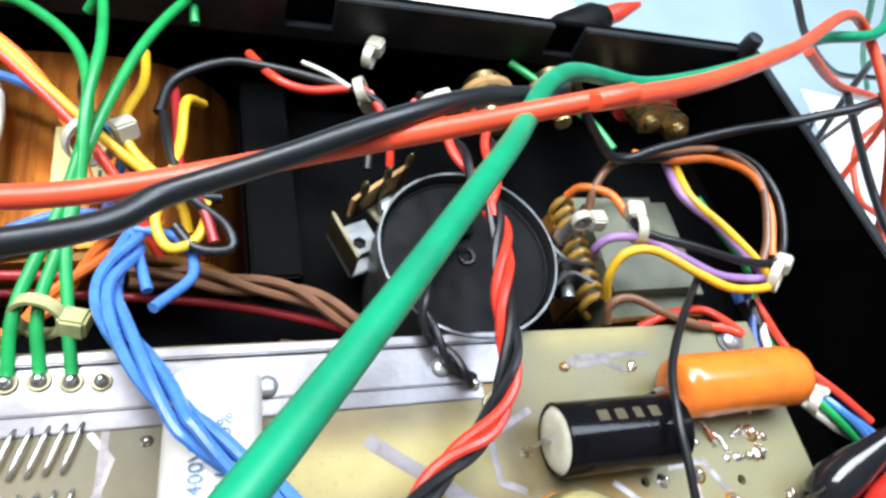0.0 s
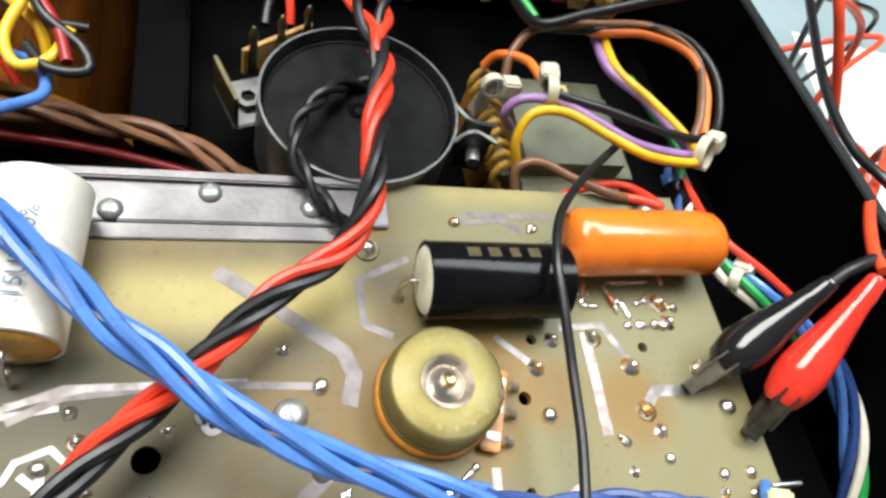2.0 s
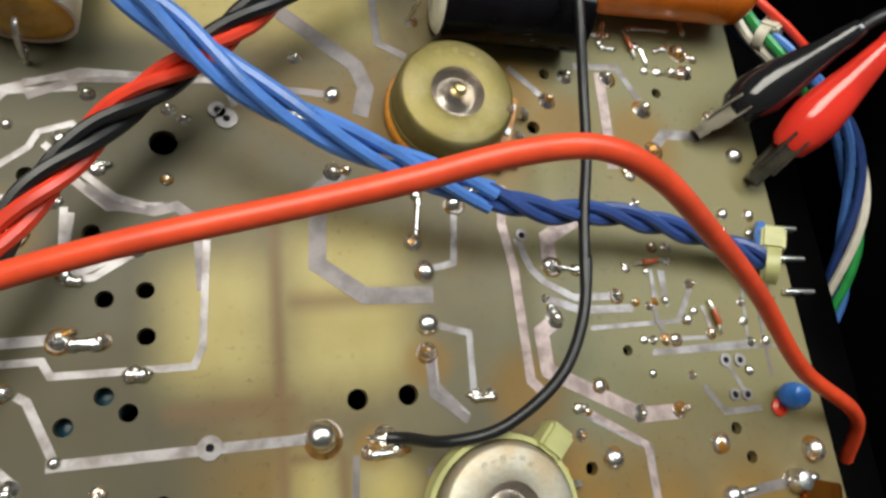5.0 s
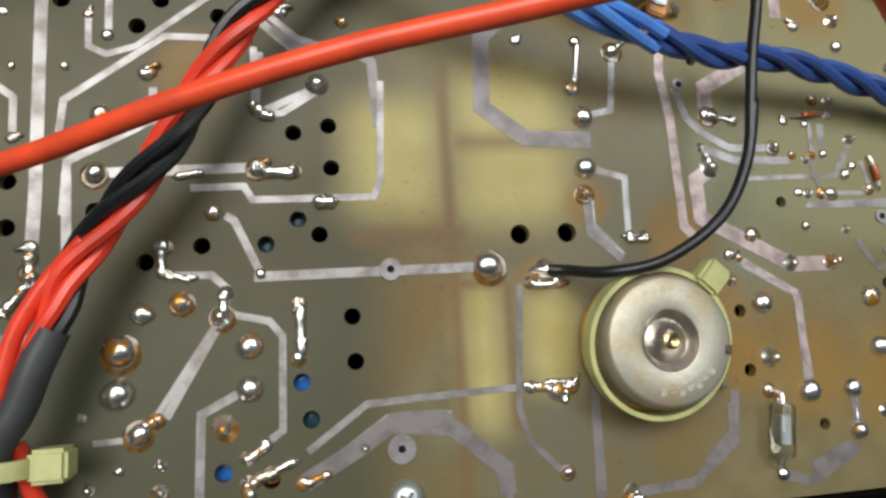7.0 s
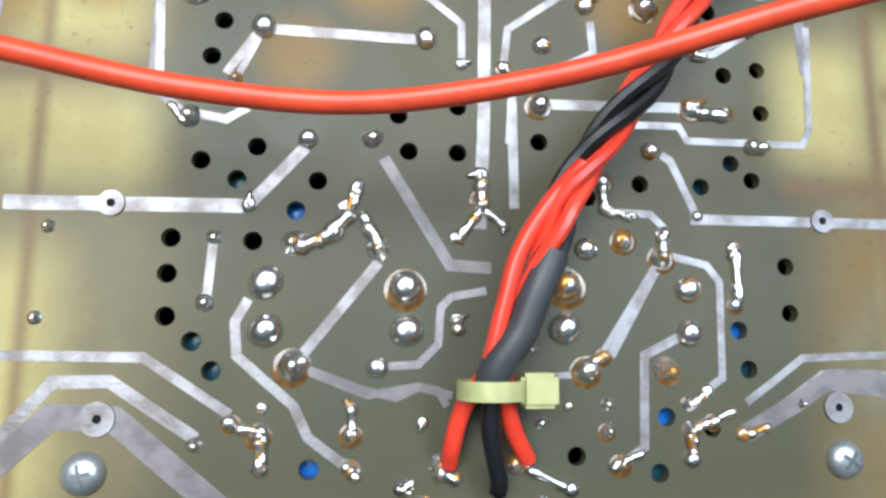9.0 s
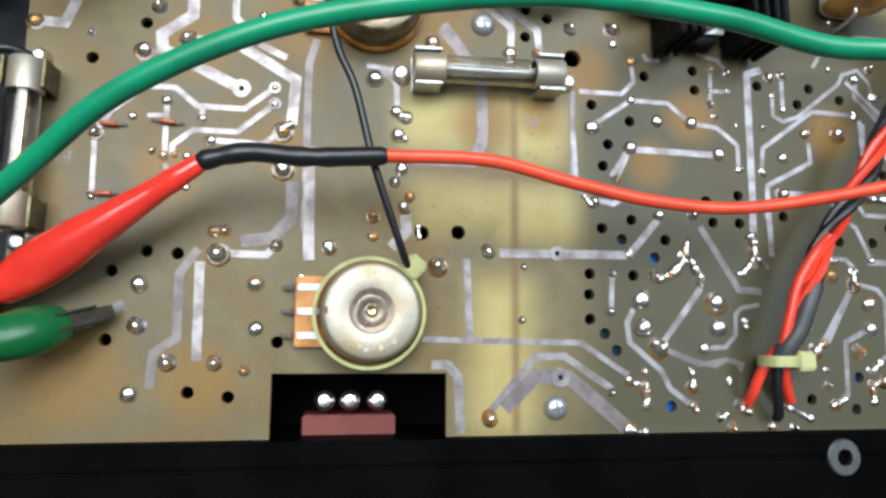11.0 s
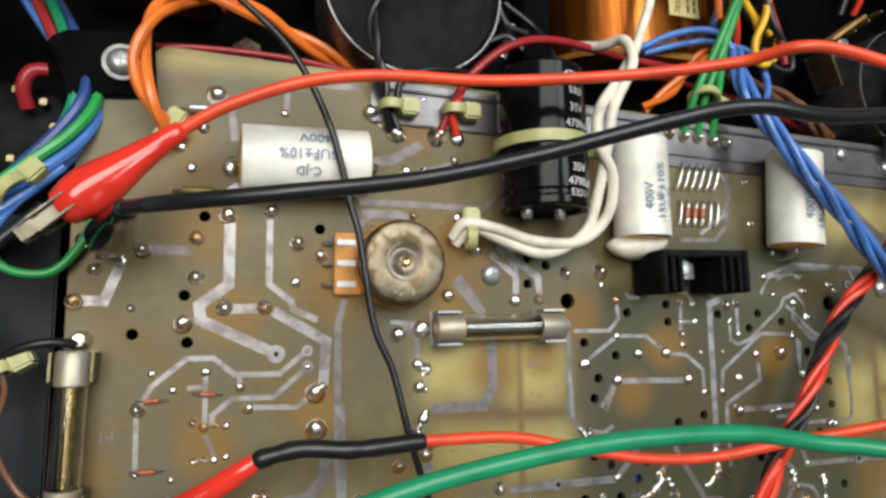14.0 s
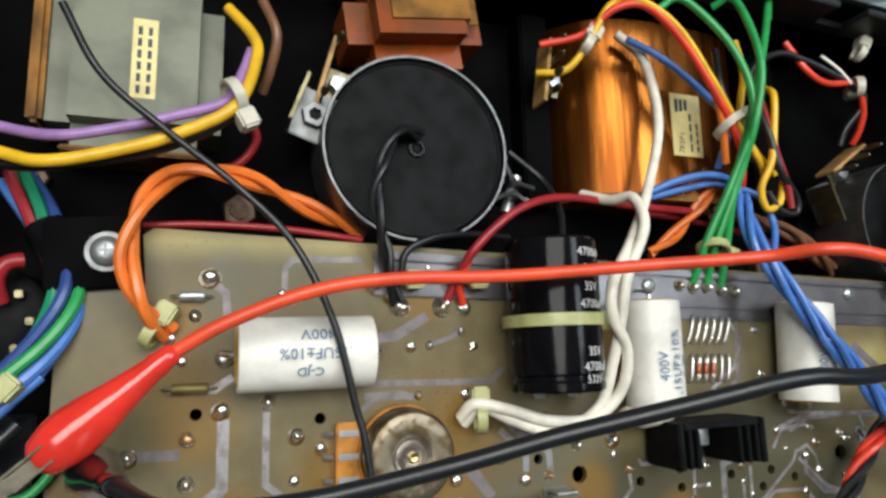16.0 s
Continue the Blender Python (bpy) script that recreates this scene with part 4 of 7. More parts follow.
solder([(103.9, 3.1, 1.1), (110.4, -1.7, 1.1), (117.5, -1.8, 1.2), (99.8, 0.1, 0.9), (99.7, -3.9, 0.9), (104.4, -7.7, 1.5), (123.8, -7.6, 1.5), (123.9, -15.6, 1.5), (104.8, -16.2, 1.4), (110.7, -21.6, 1.6), (118.1, -21.7, 1.4), (103.5, -20.9, 0.8), (118.2, -28.2, 1.3), (104.2, -33.5, 1.0), (113.8, 4.2, 0.7), (121.2, 3.4, 0.7), (80.2, -33.8, 0.9)])
solder([(64.8, 38.8, 1.2), (66.9, 39.2, 0.8), (65.5, 52.0, 1.4), (60.0, 58.4, 0.9), (67.9, 35.2, 0.8), (107.3, 57.5, 1.2), (115.5, 57.7, 1.2), (103.0, 52.5, 1.3), (103.4, 44.1, 1.3), (121.9, 51.5, 1.5), (122.3, 43.5, 1.3), (124.2, 39.5, 1.1), (116.6, 38.4, 1.0), (116.7, 33.3, 0.8), (133.9, 31.0, 1.0), (139.5, 42.4, 1.6), (136.2, 50.4, 1.0), (132.4, 64.1, 1.3), (133.0, 59.7, 1.4), (126.6, 59.5, 0.9)])
solder([(123.9, 59.5, 0.8), (123.0, 64.6, 0.8), (129.6, 64.6, 0.8), (135.3, 62.9, 0.7), (93.0, 82.3, 1.1), (133.2, 28.1, 0.8), (139.8, 30.9, 0.8), (138.8, 27.3, 0.8), (79.9, 66.7, 1.0), (118.0, 25.5, 0.7), (121.1, 25.3, 0.8), (112.4, 21.7, 0.7), (124.2, 18.5, 0.9), (122.2, 12.5, 0.9), (123.8, 13.9, 0.7), (113.1, 16.0, 0.7), (116.8, 15.9, 0.7), (118.7, 16.0, 0.7), (113.4, 9.7, 0.7), (115.2, 9.5, 0.7), (117.4, 9.7, 0.7), (119.1, 9.5, 0.8)])
solder([(126.6, 10.1, 0.7), (134.0, 8.0, 0.8), (137.0, 8.1, 0.8), (133.8, 14.9, 0.7), (133.5, 11.6, 0.7), (134.6, 18.6, 0.7), (109.9, 17.4, 0.9), (43.5, 47.1, 0.9), (37.2, 27.8, 1.4), (109.1, 81.0, 1.0)])
solder([(-125.9, 88.8, 1.5), (-128.6, 80.7, 1.1), (-130.7, 71.7, 1.0), (-133.2, 76.2, 1.0), (-122.7, 72.1, 1.8), (-83.4, 74.2, 0.9), (-79.0, 74.2, 0.9), (-68.3, 74.0, 0.9), (-71.4, 77.3, 0.9), (-81.8, 63.3, 0.9), (-70.7, 63.3, 1.2), (-111.5, 85.5, 0.9), (-85.5, 82.6, 1.8), (-88.1, 85.8, 1.4), (-76.1, 82.7, 2.0), (-70.6, 82.7, 1.7), (-79.4, 91.7, 1.2), (-150.9, 61.0, 0.9), (15.5, 65.4, 0.9), (14.4, 77.1, 0.8)])
solder([(-129.3, -7.9, 1.5), (-129.3, -15.8, 1.5), (-123.4, -22.8, 1.4), (-114.9, -22.8, 1.4), (-129.9, -28.4, 1.5), (-107.8, -7.4, 1.6), (-107.5, -16.2, 1.5), (-109.3, -24.2, 1.0), (-99.2, -5.9, 0.8), (-94.1, 0.3, 1.1), (-149.2, 0.7, 1.2)])
solder([(135.4, -14.6, 1.0), (123.4, -25.7, 0.8), (126.1, -22.5, 0.8), (127.8, -18.9, 0.8), (132.3, 3.3, 0.8)])


def bridge(runs):
    """Runs of solder along a track, thick at both ends and uneven between."""
    for x0, y0, x1, y1, r in runs:
        a, b = Vector((x0, y0, 0.25 * r)), Vector((x1, y1, 0.25 * r))
        k = 9
        path = [a.lerp(b, i / k) + Vector((pick.uniform(-.05, .05), pick.uniform(-.05, .05), 0)) for i in range(k + 1)]
        lump = pick.uniform(0.75, 1.0)
        radii = [1.2 * r * f for f in (0.50, 0.92, 1.06, 0.98 * lump, 0.90 * lump, 0.86 * lump, 0.90 * lump, 1.0, 0.88, 0.48)]
        mesh = mesh_of("solder_run", add_tube(bmesh.new(), path, radii, 12), JOINT, sharp=120)
        run = new("solder_run", mesh)
        run.parent = board


bridge([(-24.5, -4.8, -20.7, -4.0, 0.8), (-20.0, -2.9, -17.2, -0.3, 0.9), (-17.3, 0.1, -16.3, 3.8, 0.5), (-16.2, -0.2, -13.9, -4.9, 0.6), (-0.9, 4.5, -0.7, 0.2, 0.8), (-0.9, 0.2, -3.9, -3.6, 0.6), (-0.5, 0.4, 2.8, -2.2, 0.5), (12.6, -5.3, 14.5, -4.3, 0.7), (15.5, 4.5, 15.7, 1.0, 0.6), (15.7, 0.9, 17.3, 0.1, 0.5), (23.7, -2.0, 23.5, -4.9, 0.6), (-27.6, -27.7, -27.5, -32.1, 0.7), (-17.0, -24.1, -16.6, -27.8, 0.6), (-17.8, -31.1, -15.8, -33.1, 0.6), (-6.6, -32.2, -3.5, -33.3, 0.9), (4.7, -31.9, 10.3, -34.7, 0.6), (-11.4, -34.5, -9.0, -33.3, 0.6), (15.5, -32.2, 17.7, -31.5, 0.6), (26.2, -27.4, 26.6, -31.7, 0.6), (26.5, -24.4, 29.4, -22.4, 0.6), (26.5, -27.7, 29.7, -26.5, 0.6), (33.9, -3.9, 33.8, -11.5, 0.6), (-4.2, -13.4, -3.7, -15.6, 0.8), (25.6, -15.7, 28.0, -14.5, 0.8), (-24.9, -20.0, -22.3, -18.7, 0.8), (12.2, -20.0, 15.1, -18.2, 0.7), (-38.3, 10.2, -40.5, 13.2, 0.5)])
solder([(41.9, -24.4, 0.6)])
trace(TIN, 1.0, (33.4, -28.3), (45.1, -20.6), (54.2, -20.7))
trace(MASKED, 0.9, (-22.2, -20.0), (-15.7, -22.4), (-11.5, -23.5), (-8.4, -22.1), (-6.3, -22.5), (-5.2, -24.5))
trace(TIN, 0.9, (33.8, -3.9), (33.8, -11.5))
trace(TIN, 0.8, (22.5, -6.4), (14.9, -17.9))
bridge([(-24.4, -5.3, -19.5, -3.0, 0.9), (-18.5, -1.9, -16.6, 4.0, 0.7), (-15.8, -1.5, -13.2, -5.6, 0.8), (-0.7, 4.9, -0.6, 0.3, 0.8), (-0.8, 0.3, -3.8, -3.1, 0.6), (15.5, 4.6, 15.6, 0.3, 0.6), (15.8, 0.3, 20.4, 0.2, 0.4), (23.5, -2.0, 23.6, -5.1, 0.6), (26.0, -24.8, 29.1, -22.7, 0.6), (26.3, -27.6, 32.9, -25.0, 0.6), (26.6, -28.1, 26.7, -31.9, 0.6), (33.6, -28.4, 37.2, -27.1, 0.6), (15.4, -32.1, 20.2, -30.2, 0.5), (62.0, -35.0, 69.3, -35.2, 0.5), (29.1, 14.7, 33.6, 14.9, 0.7), (28.6, 23.5, 27.8, 25.2, 0.6), (33.7, -4.4, 33.8, -11.8, 0.6), (35.9, 10.4, 39.7, 10.3, 0.5), (-30.5, -26.9, -26.7, -27.4, 0.6), (-27.3, -27.4, -27.2, -31.4, 0.6), (66.4, -3.0, 73.1, -3.0, 0.5), (66.4, -18.1, 73.1, -18.2, 0.5), (71.3, -18.4, 70.9, -20.6, 0.5), (78.5, -34.7, 81.7, -34.7, 0.5)])
trace(MASKED, 1.0, (33.6, -28.4), (44.6, -22.1), (53.6, -23.2), (61.6, -29.3), (61.7, -33.9))
trace(TIN, 0.8, (7.1, -20.8), (11.4, -20.7))
trace(TIN, 1.1, (29.4, 23.8), (37.1, 27.3))
trace(MASKED, 0.9, (65.5, -3.0), (64.0, -20.8), (65.4, -25.5), (70.5, -30.8))
trace(MASKED, 1.2, (75.6, -19.5), (75.0, -34.5), (72.0, -38.2))
solder([(62.1, -34.5, 1.2), (5.6, -17.5, 0.6), (10.3, -24.5, 0.6)])
bridge([(29.2, 14.8, 33.8, 14.4, 0.8), (36.2, 10.3, 39.2, 10.1, 0.9), (28.9, 23.3, 31.1, 22.9, 0.7), (76.8, 27.6, 78.0, 35.3, 0.5), (83.3, 33.5, 88.4, 36.8, 0.5), (64.7, -17.5, 67.9, -17.9, 0.5), (68.0, -17.4, 72.9, -17.5, 0.5), (68.3, -17.9, 70.4, -20.0, 0.5), (67.1, -3.2, 72.6, -3.1, 0.6), (82.8, 3.1, 86.9, 3.0, 0.6), (99.6, 0.3, 101.9, -0.8, 0.5), (116.6, -1.8, 119.8, -1.5, 0.5), (98.3, 23.0, 104.0, 21.5, 0.4), (98.6, 13.8, 97.5, 16.6, 0.6), (15.5, 1.4, 19.5, -0.4, 0.5), (118.3, -27.5, 118.2, -22.3, 0.3), (124.6, -15.5, 128.9, -15.0, 0.5), (134.3, -14.5, 140.9, -14.8, 0.9), (104.2, -20.8, 105.1, -23.4, 0.4), (21.3, 14.9, 17.2, 14.3, 0.5)])
solder([(124.1, 34.7, 1.0), (132.8, 26.5, 0.9), (141.2, -10.5, 2.0), (138.1, -30.6, 2.2)])
trace(PINKISH, 1.0, (100.1, 0.2), (110.4, -6.3), (111.2, -19.8))
trace(TIN, 1.0, (28.2, 28.2), (28.9, 23.3), (32.2, 23.5), (37.9, 27.2))
trace(MASKED, 1.3, (77.3, 10.3), (77.2, 4.3), (82.1, 0.1))
trace(TIN, 0.61, (117.0, 20.7), (116.4, 12.6), (118.4, 8.8))
trace(TIN, 0.55, (119.4, 21.1), (119.0, 14.9))
trace(TIN, 0.55, (135.2, 21.2), (133.4, 7.6))
trace(TIN, 0.55, (137.9, 19.2), (136.7, 7.4))
trace(TIN, 0.55, (124.1, 17.6), (120.9, 12.4))
trace(TIN, 0.61, (114.5, 7.4), (140.9, 7.0))
trace(MASKED, 1.2, (97.0, -22.5), (96.9, -26.6), (92.2, -30.9))
trace(MASKED, 1.6, (116.4, -30.2), (109.5, -33.1))
solder([(115.5, 15.2, 0.6), (135.2, 21.0, 0.6), (140.0, 14.9, 0.6), (140.3, 6.7, 0.6), (116.2, 21.1, 0.6), (120.7, 22.6, 0.6)])
bridge([(-80.7, 28.1, -77.7, 27.7, 0.8), (-81.4, 23.6, -78.3, 23.2, 0.7), (-80.1, 17.0, -78.7, 18.8, 0.8), (-103.6, 24.1, -101.7, 25.3, 0.9), (-104.0, 15.2, -102.8, 15.7, 0.9), (-76.2, 5.6, -75.8, 1.9, 0.5)])
trace(TIN, 0.9, (22.4, 52.3), (32.5, 54.1), (49.1, 53.6), (50.7, 49.5))
trace(TIN, 0.9, (17.0, 45.9), (20.3, 50.7), (29.2, 51.6))
trace(TIN, 1.0, (25.4, 42.8), (34.6, 34.9), (38.5, 33.6))
trace(MASKED, 1.6, (-93.9, 63.5), (-85.9, 63.8), (-83.2, 63.0))
trace(MASKED, 1.8, (-70.9, 49.3), (-64.6, 40.6))
trace(TIN, 1.6, (-62.4, 54.9), (-56.0, 49.5), (-56.2, 45.4))
trace(TIN, 1.6, (-59.9, 56.3), (-50.3, 49.6), (-49.7, 44.0))
trace(MASKED, 1.2, (8.4, 80.5), (7.1, 64.5), (3.1, 60.4), (-7.8, 60.1))
trace(TIN, 1.0, (-87.3, 38.7), (-82.0, 38.4), (-80.9, 34.8), (-80.7, 29.0))
solder([(-56.9, 56.4, 1.2), (-92.0, 87.5, 1.8), (18.3, 50.6, 0.8), (-9.3, 38.3, 0.6), (-8.8, 32.4, 0.6)])
bridge([(117.0, 69.6, 115.1, 63.9, 0.55), (113.8, 66.3, 118.1, 66.5, 0.5), (115.1, 63.9, 118.6, 63.6, 0.5), (121.6, 68.4, 131.8, 68.5, 0.4), (134.0, 71.9, 134.2, 67.4, 0.6), (123.8, 64.7, 124.8, 60.6, 0.5), (128.7, 59.5, 132.3, 58.8, 0.8), (132.7, 64.7, 134.6, 62.2, 0.6), (126.6, 63.6, 129.2, 64.6, 0.5)])
for body, x, y in (("F2", -51.8, 28.9), ("F1", -144.7, 16.3)):
    bm = text_mesh(body, 3.4)
    bmesh.ops.transform(bm, matrix=Matrix.Translation((x, y, 0.03)) @ Matrix.Rotation(math.pi, 4, "Z"), verts=bm.verts)
    part("legend", bm, MASKED, board, "etched legend F1 or F2")

# ---- screws, rail, fixings ----
def cross_screw(x, y, z, r, label, mat=STEEL):
    s = thing("screw", label, "screw", (x, y, z), (0, 0, pick.uniform(0, 90)), "board screws")
    bm = lathe([(0, r * 0.62), (r * 0.5, r * 0.58), (r * 0.85, r * 0.38), (r, r * 0.12), (r, 0), (0, 0)], 24)
    head = part("head", bm, mat, s)
    cr = bmesh.new()
    add_box(cr, -r * 0.5, r * 0.5, -r * 0.09, r * 0.09, r * 0.56, r * 0.635)
    add_box(cr, -r * 0.09, r * 0.09, -r * 0.5, r * 0.5, r * 0.56, r * 0.636)
    part("cross_slot", cr, CAN, head)
    w = lathe([(r * 0.9, 0.02), (r * 1.3, 0.02), (r * 1.3, -0.45), (r * 0.9, -0.45)], 24)
    return s, w


def screw_with_washer(x, y, z, r, label):
    s, w = cross_screw(x, y, z + 0.5, r, label)
    part("washer", w, RIM, s)
    return s


for x, y, z, r in ((-62.4, 49.9, 0, 2.6), (60.6, 47.8, 0, 2.7), (47.2, -31.5, 0, 2.5), (-47.3, -31.8, 0, 2.5)):
    s, w = cross_screw(x, y, z, r, "cross-head zinc plated screw in the circuit board")
    w.free()
corner = thing("corner_bracket", "black steel bracket under the board's corner screw", "bracket", (-147, 92.5, 0), (0, 0, 5))
part("plate", box(-9, 8.5, -7, 7.5, 0.2, 1.5, 0.6), BLACKPAINT, corner)
screw_with_washer(-145, 93, 1.6, 3.0, "cross-head screw with washer on the board bracket")
screw_with_washer(137, 84.5, 0, 2.6, "cross-head screw with washer at the board corner")


def hex_nut(x, y, z, r, label):
    nut = thing("hex_nut", label, "nut", (x, y, z), (0, 0, pick.uniform(0, 60)), "chassis nuts")
    part("nut", lathe([(r * 0.55, 0), (r, 0), (r, r * 0.75), (r * 0.9, r * 0.85), (r * 0.55, r * 0.85), (r * 0.55, 0)], 6), RUSTY, nut)
    part("bolt", lathe([(0, r * 1.0), (r * 0.5, r * 0.98), (r * 0.53, 0)], 16), RUSTY if r > 3.4 else STEEL, nut)


hex_nut(-120, 107, -22, 4.2, "hexagon nut on a rusty bolt in the black deck")
hex_nut(40, 97, -22, 4.0, "hexagon nut on the black deck beside the rail")
hex_nut(-164, 112, -22, 4.0, "hexagon nut on the black deck")
hex_nut(107, 117, -9, 3.2, "nut and threaded bolt standing from the deck")
part("bolt_shank", lathe([(0, 12), (1.5, 11.6), (1.7, 11), (1.7, -12), (0, -12)], 12, Matrix.Translation((0, 0, 0))), STEEL, bpy.data.objects["hex_nut.003"])

rail = thing("support_rail", "scuffed aluminium angle rail screwed along the board's edge", "rail")
RAIL_TURN = math.degrees(math.atan2(88.8 - 97.3, 79 + 90))
at(rail, (-6, 88.2, 0), (0, 0, RAIL_TURN * 0.55))
part("strip", box(-86, 86, -5.2, 4.6, 0.1, 1.1, 0.25), ALU, rail)
part("lip", box(-86, 86, 2.6, 4.5, 1.15, 2.2, 0.3), ALU, rail)
part("lower_step", box(-40, 80, -8.2, -5.3, 0.1, 0.6, 0.15), ALU, rail)
for x, y in ((33.6, 83.9), (66.1, 84.4), (-20, 88.6), (49, 87.4)):
    s, w = cross_screw(x, y, 1.1, 2.0, "small screw through the aluminium rail")
    w.free()

# ---- components on the board ----
def trimmer(x, y, metal, label, angle, tie, reach=0.0):
    """A round metal-cased trimmer on its orange wafer, with three lugs to one side."""
    p = thing("trimmer_pot", label, "potentiometer", (x, y, 0), (0, 0, angle), "trimmers on the board")
    p.scale = (0.93, 0.93, 0.97)
    part("wafer", lathe([(0, 0.4), (10.6, 0.4), (10.9, 0.8), (10.9, 2.0), (10.6, 2.4), (0, 2.4)], 40), WAFER, p, "orange phenolic wafer")
    case = part("case", lathe([(10.0, 2.4), (10.2, 2.8), (10.2, 7.6), (9.7, 8.7), (9.2, 9.0), (4.9, 9.0), (4.6, 8.9)], 48), metal, p)
    part("dish", lathe([(4.6, 8.9), (4.2, 8.1), (3.3, 7.5), (2.5, 7.9), (1.9, 8.3), (1.4, 9.0), (0, 9.1)], 40), DISH, p, "bare metal dish round the shaft")
    part("shaft_end", lathe([(1.35, 9.0), (1.3, 9.5), (0.9, 9.7), (0.4, 9.5), (0, 9.5)], 16), BRASS, p, "brass shaft end")
    part("case_band", lathe([(10.25, 3.0), (10.45, 3.2), (10.45, 3.9), (10.25, 4.1)], 40), metal, case)
    part("key_notch", box(8.6, 9.9, -0.8, 0.8, 8.55, 9.03, 0.1), RUSTY, case, "dark key notch in the rim")
    part("terminal_board", box(9.0, 15.5 - reach, -7.4, 7.4, 0.5, 2.0, 0.3), WAFER, p, "orange terminal board")
    for k in (-5, 0, 5):
        b = bmesh.new()
        add_box(b, 10.5 - reach * 0.3, 15.0 - reach, k - 0.7, k + 0.7, 2.0, 2.5, 0.15)
        add_tube(b, smooth_path([(16.2 - reach, k, 2.3), (17.4 - reach, k, 1.6), (17.8 - reach, k, 0.2)], 0.5), 0.6, 8)
        part("lug", b, STEEL, p, "tinned lug")
    for k in list(range(-3, 4)) + list(range(12, 18)):
        a = radians(-60 + 11 * k)
        b = box(-0.45, 0.45, -0.16 - 0.4 * (k % 2), 0.16 + 0.4 * (k % 3 == 0), 9.0, 9.04)
        bmesh.ops.transform(b, matrix=Matrix.Rotation(a, 4, "Z") @ Matrix.Translation((7.6, 0, 0)) @ Matrix.Rotation(radians(90), 4, "Z"), verts=b.verts)
        part("stamped_mark", b, metal, case)
    if tie:
        ring = thing("cable_tie", "yellowed nylon cable tie round the trimmer case", "cable tie", (x - 0.4, y + 0.3, 0.4), (5, -4, tie), "cable ties")
        part("strap", lathe([(10.1, 3.6), (10.8, 3.6), (10.8, 6.4), (10.1, 6.4), (10.1, 3.6)], 48), NYLON, ring)
        part("lock", box(10.0, 14.2, -2.0, 2.0, 3.6, 7.6, 0.5), NYLON, ring)


trimmer(83.6, 48.7, GOLD, "yellow-plated round trimmer potentiometer with an orange wafer", -18, 0, 3.0)
trimmer(83.8, -12.4, NICKEL, "nickel round trimmer potentiometer tied with a nylon strap", -12, 48, 3.6)
trimmer(-85.8, 51.6, STAINED, "stained nickel round trimmer potentiometer with tinned lugs", 180, 0)
trimmer(-85.6, -12.8, NICKEL, "bright nickel round trimmer potentiometer tied with a nylon strap", 180, 48)


def film_cap(name, label, where, turn, length, radius, wrap, ends, flat=1.0, group="film capacitors"):
    """An axial wrapped capacitor along x, lying on the board, with filled ends and leads."""
    c = thing(name, label, "capacitor", (where[0], where[1], radius * flat + 0.3), (0, 0, turn), group)
    h = length / 2
    sq = Matrix.Diagonal((1, 1, flat, 1))
    part("body", lathe([(radius - 0.6, -h + 0.5), (radius - 0.5, -h), (radius, -h + 0.15), (radius, h - 0.15), (radius - 0.5, h), (radius - 0.6, h - 0.5)], 40, sq @ ALONG_X), wrap, c)
    for s in (-1, 1):
        part("end_fill", lathe([(0, s * (h + 0.7)), (radius * 0.6, s * (h + 0.5)), (radius - 1.2, s * (h + 0.1)), (radius - 0.55, s * (h - 0.6))], 32, sq @ ALONG_X), ends, c, "filled end face")
        part("lead", tube([(s * (h - 0.8), 0, 0), (s * (h + 2.0), 0, -0.3), (s * (h + 3.0), 0.2, -radius * flat * 0.6), (s * (h + 3.1), 0.2, -radius * flat)], 0.45, 8, 0.6), SOLDER, c, "tinned lead")
    return c


def cap_print(c, radius, turn_round, lines, ink, flip=False):
    for body, size, along, shift in lines:
        bm = text_mesh(body, size)
        if flip:
            bmesh.ops.rotate(bm, matrix=Matrix.Rotation(math.pi, 3, "Z"), verts=bm.verts)
        bmesh.ops.translate(bm, vec=(along, 0, 0), verts=bm.verts)
        wrap_text(bm, radius, shift)
        bmesh.ops.rotate(bm, matrix=Matrix.Rotation(radians(turn_round), 3, "X"), verts=bm.verts)
        part("printing", bm, ink, next(k for k in c.children if k.name.startswith("body")))


white = film_cap("film_capacitor", "off-white wrapped film capacitor printed 400V lying on the board", (-107.3, 72.9), 1, 26.5, 7.3, WHITEFILM, EPOXY, 0.92)
cap_print(white, 7.3, 0, (("C-JD", 2.6, 0, -3.6), (".15UF±10%", 3.0, 1, 0.0), ("400V", 3.2, 1.5, 3.8)), BLUEINK, True)
white = film_cap("film_capacitor", "off-white wrapped film capacitor standing end-on beside the heatsink", (-24.4, 71.5), 90, 25, 7.2, WHITEFILM, EPOXY, 0.92)
cap_print(white, 7.2, 0, (("C-JD", 2.6, -3, -4.6), (".15UF±10%", 3.2, -2, -1.4), ("400V", 3.2, -3, 2.0)), BLUEINK)
white = film_cap("film_capacitor", "off-white wrapped film capacitor with an amber end beside blue wires", (24.2, 71.0), 86, 25.5, 7.4, WHITEFILM, EPOXY, 0.92)
cap_print(white, 7.4, 0, ((".15UF±10%", 3.2, -2, -1.8), ("400V", 3.2, -3, 2.0)), BLUEINK)

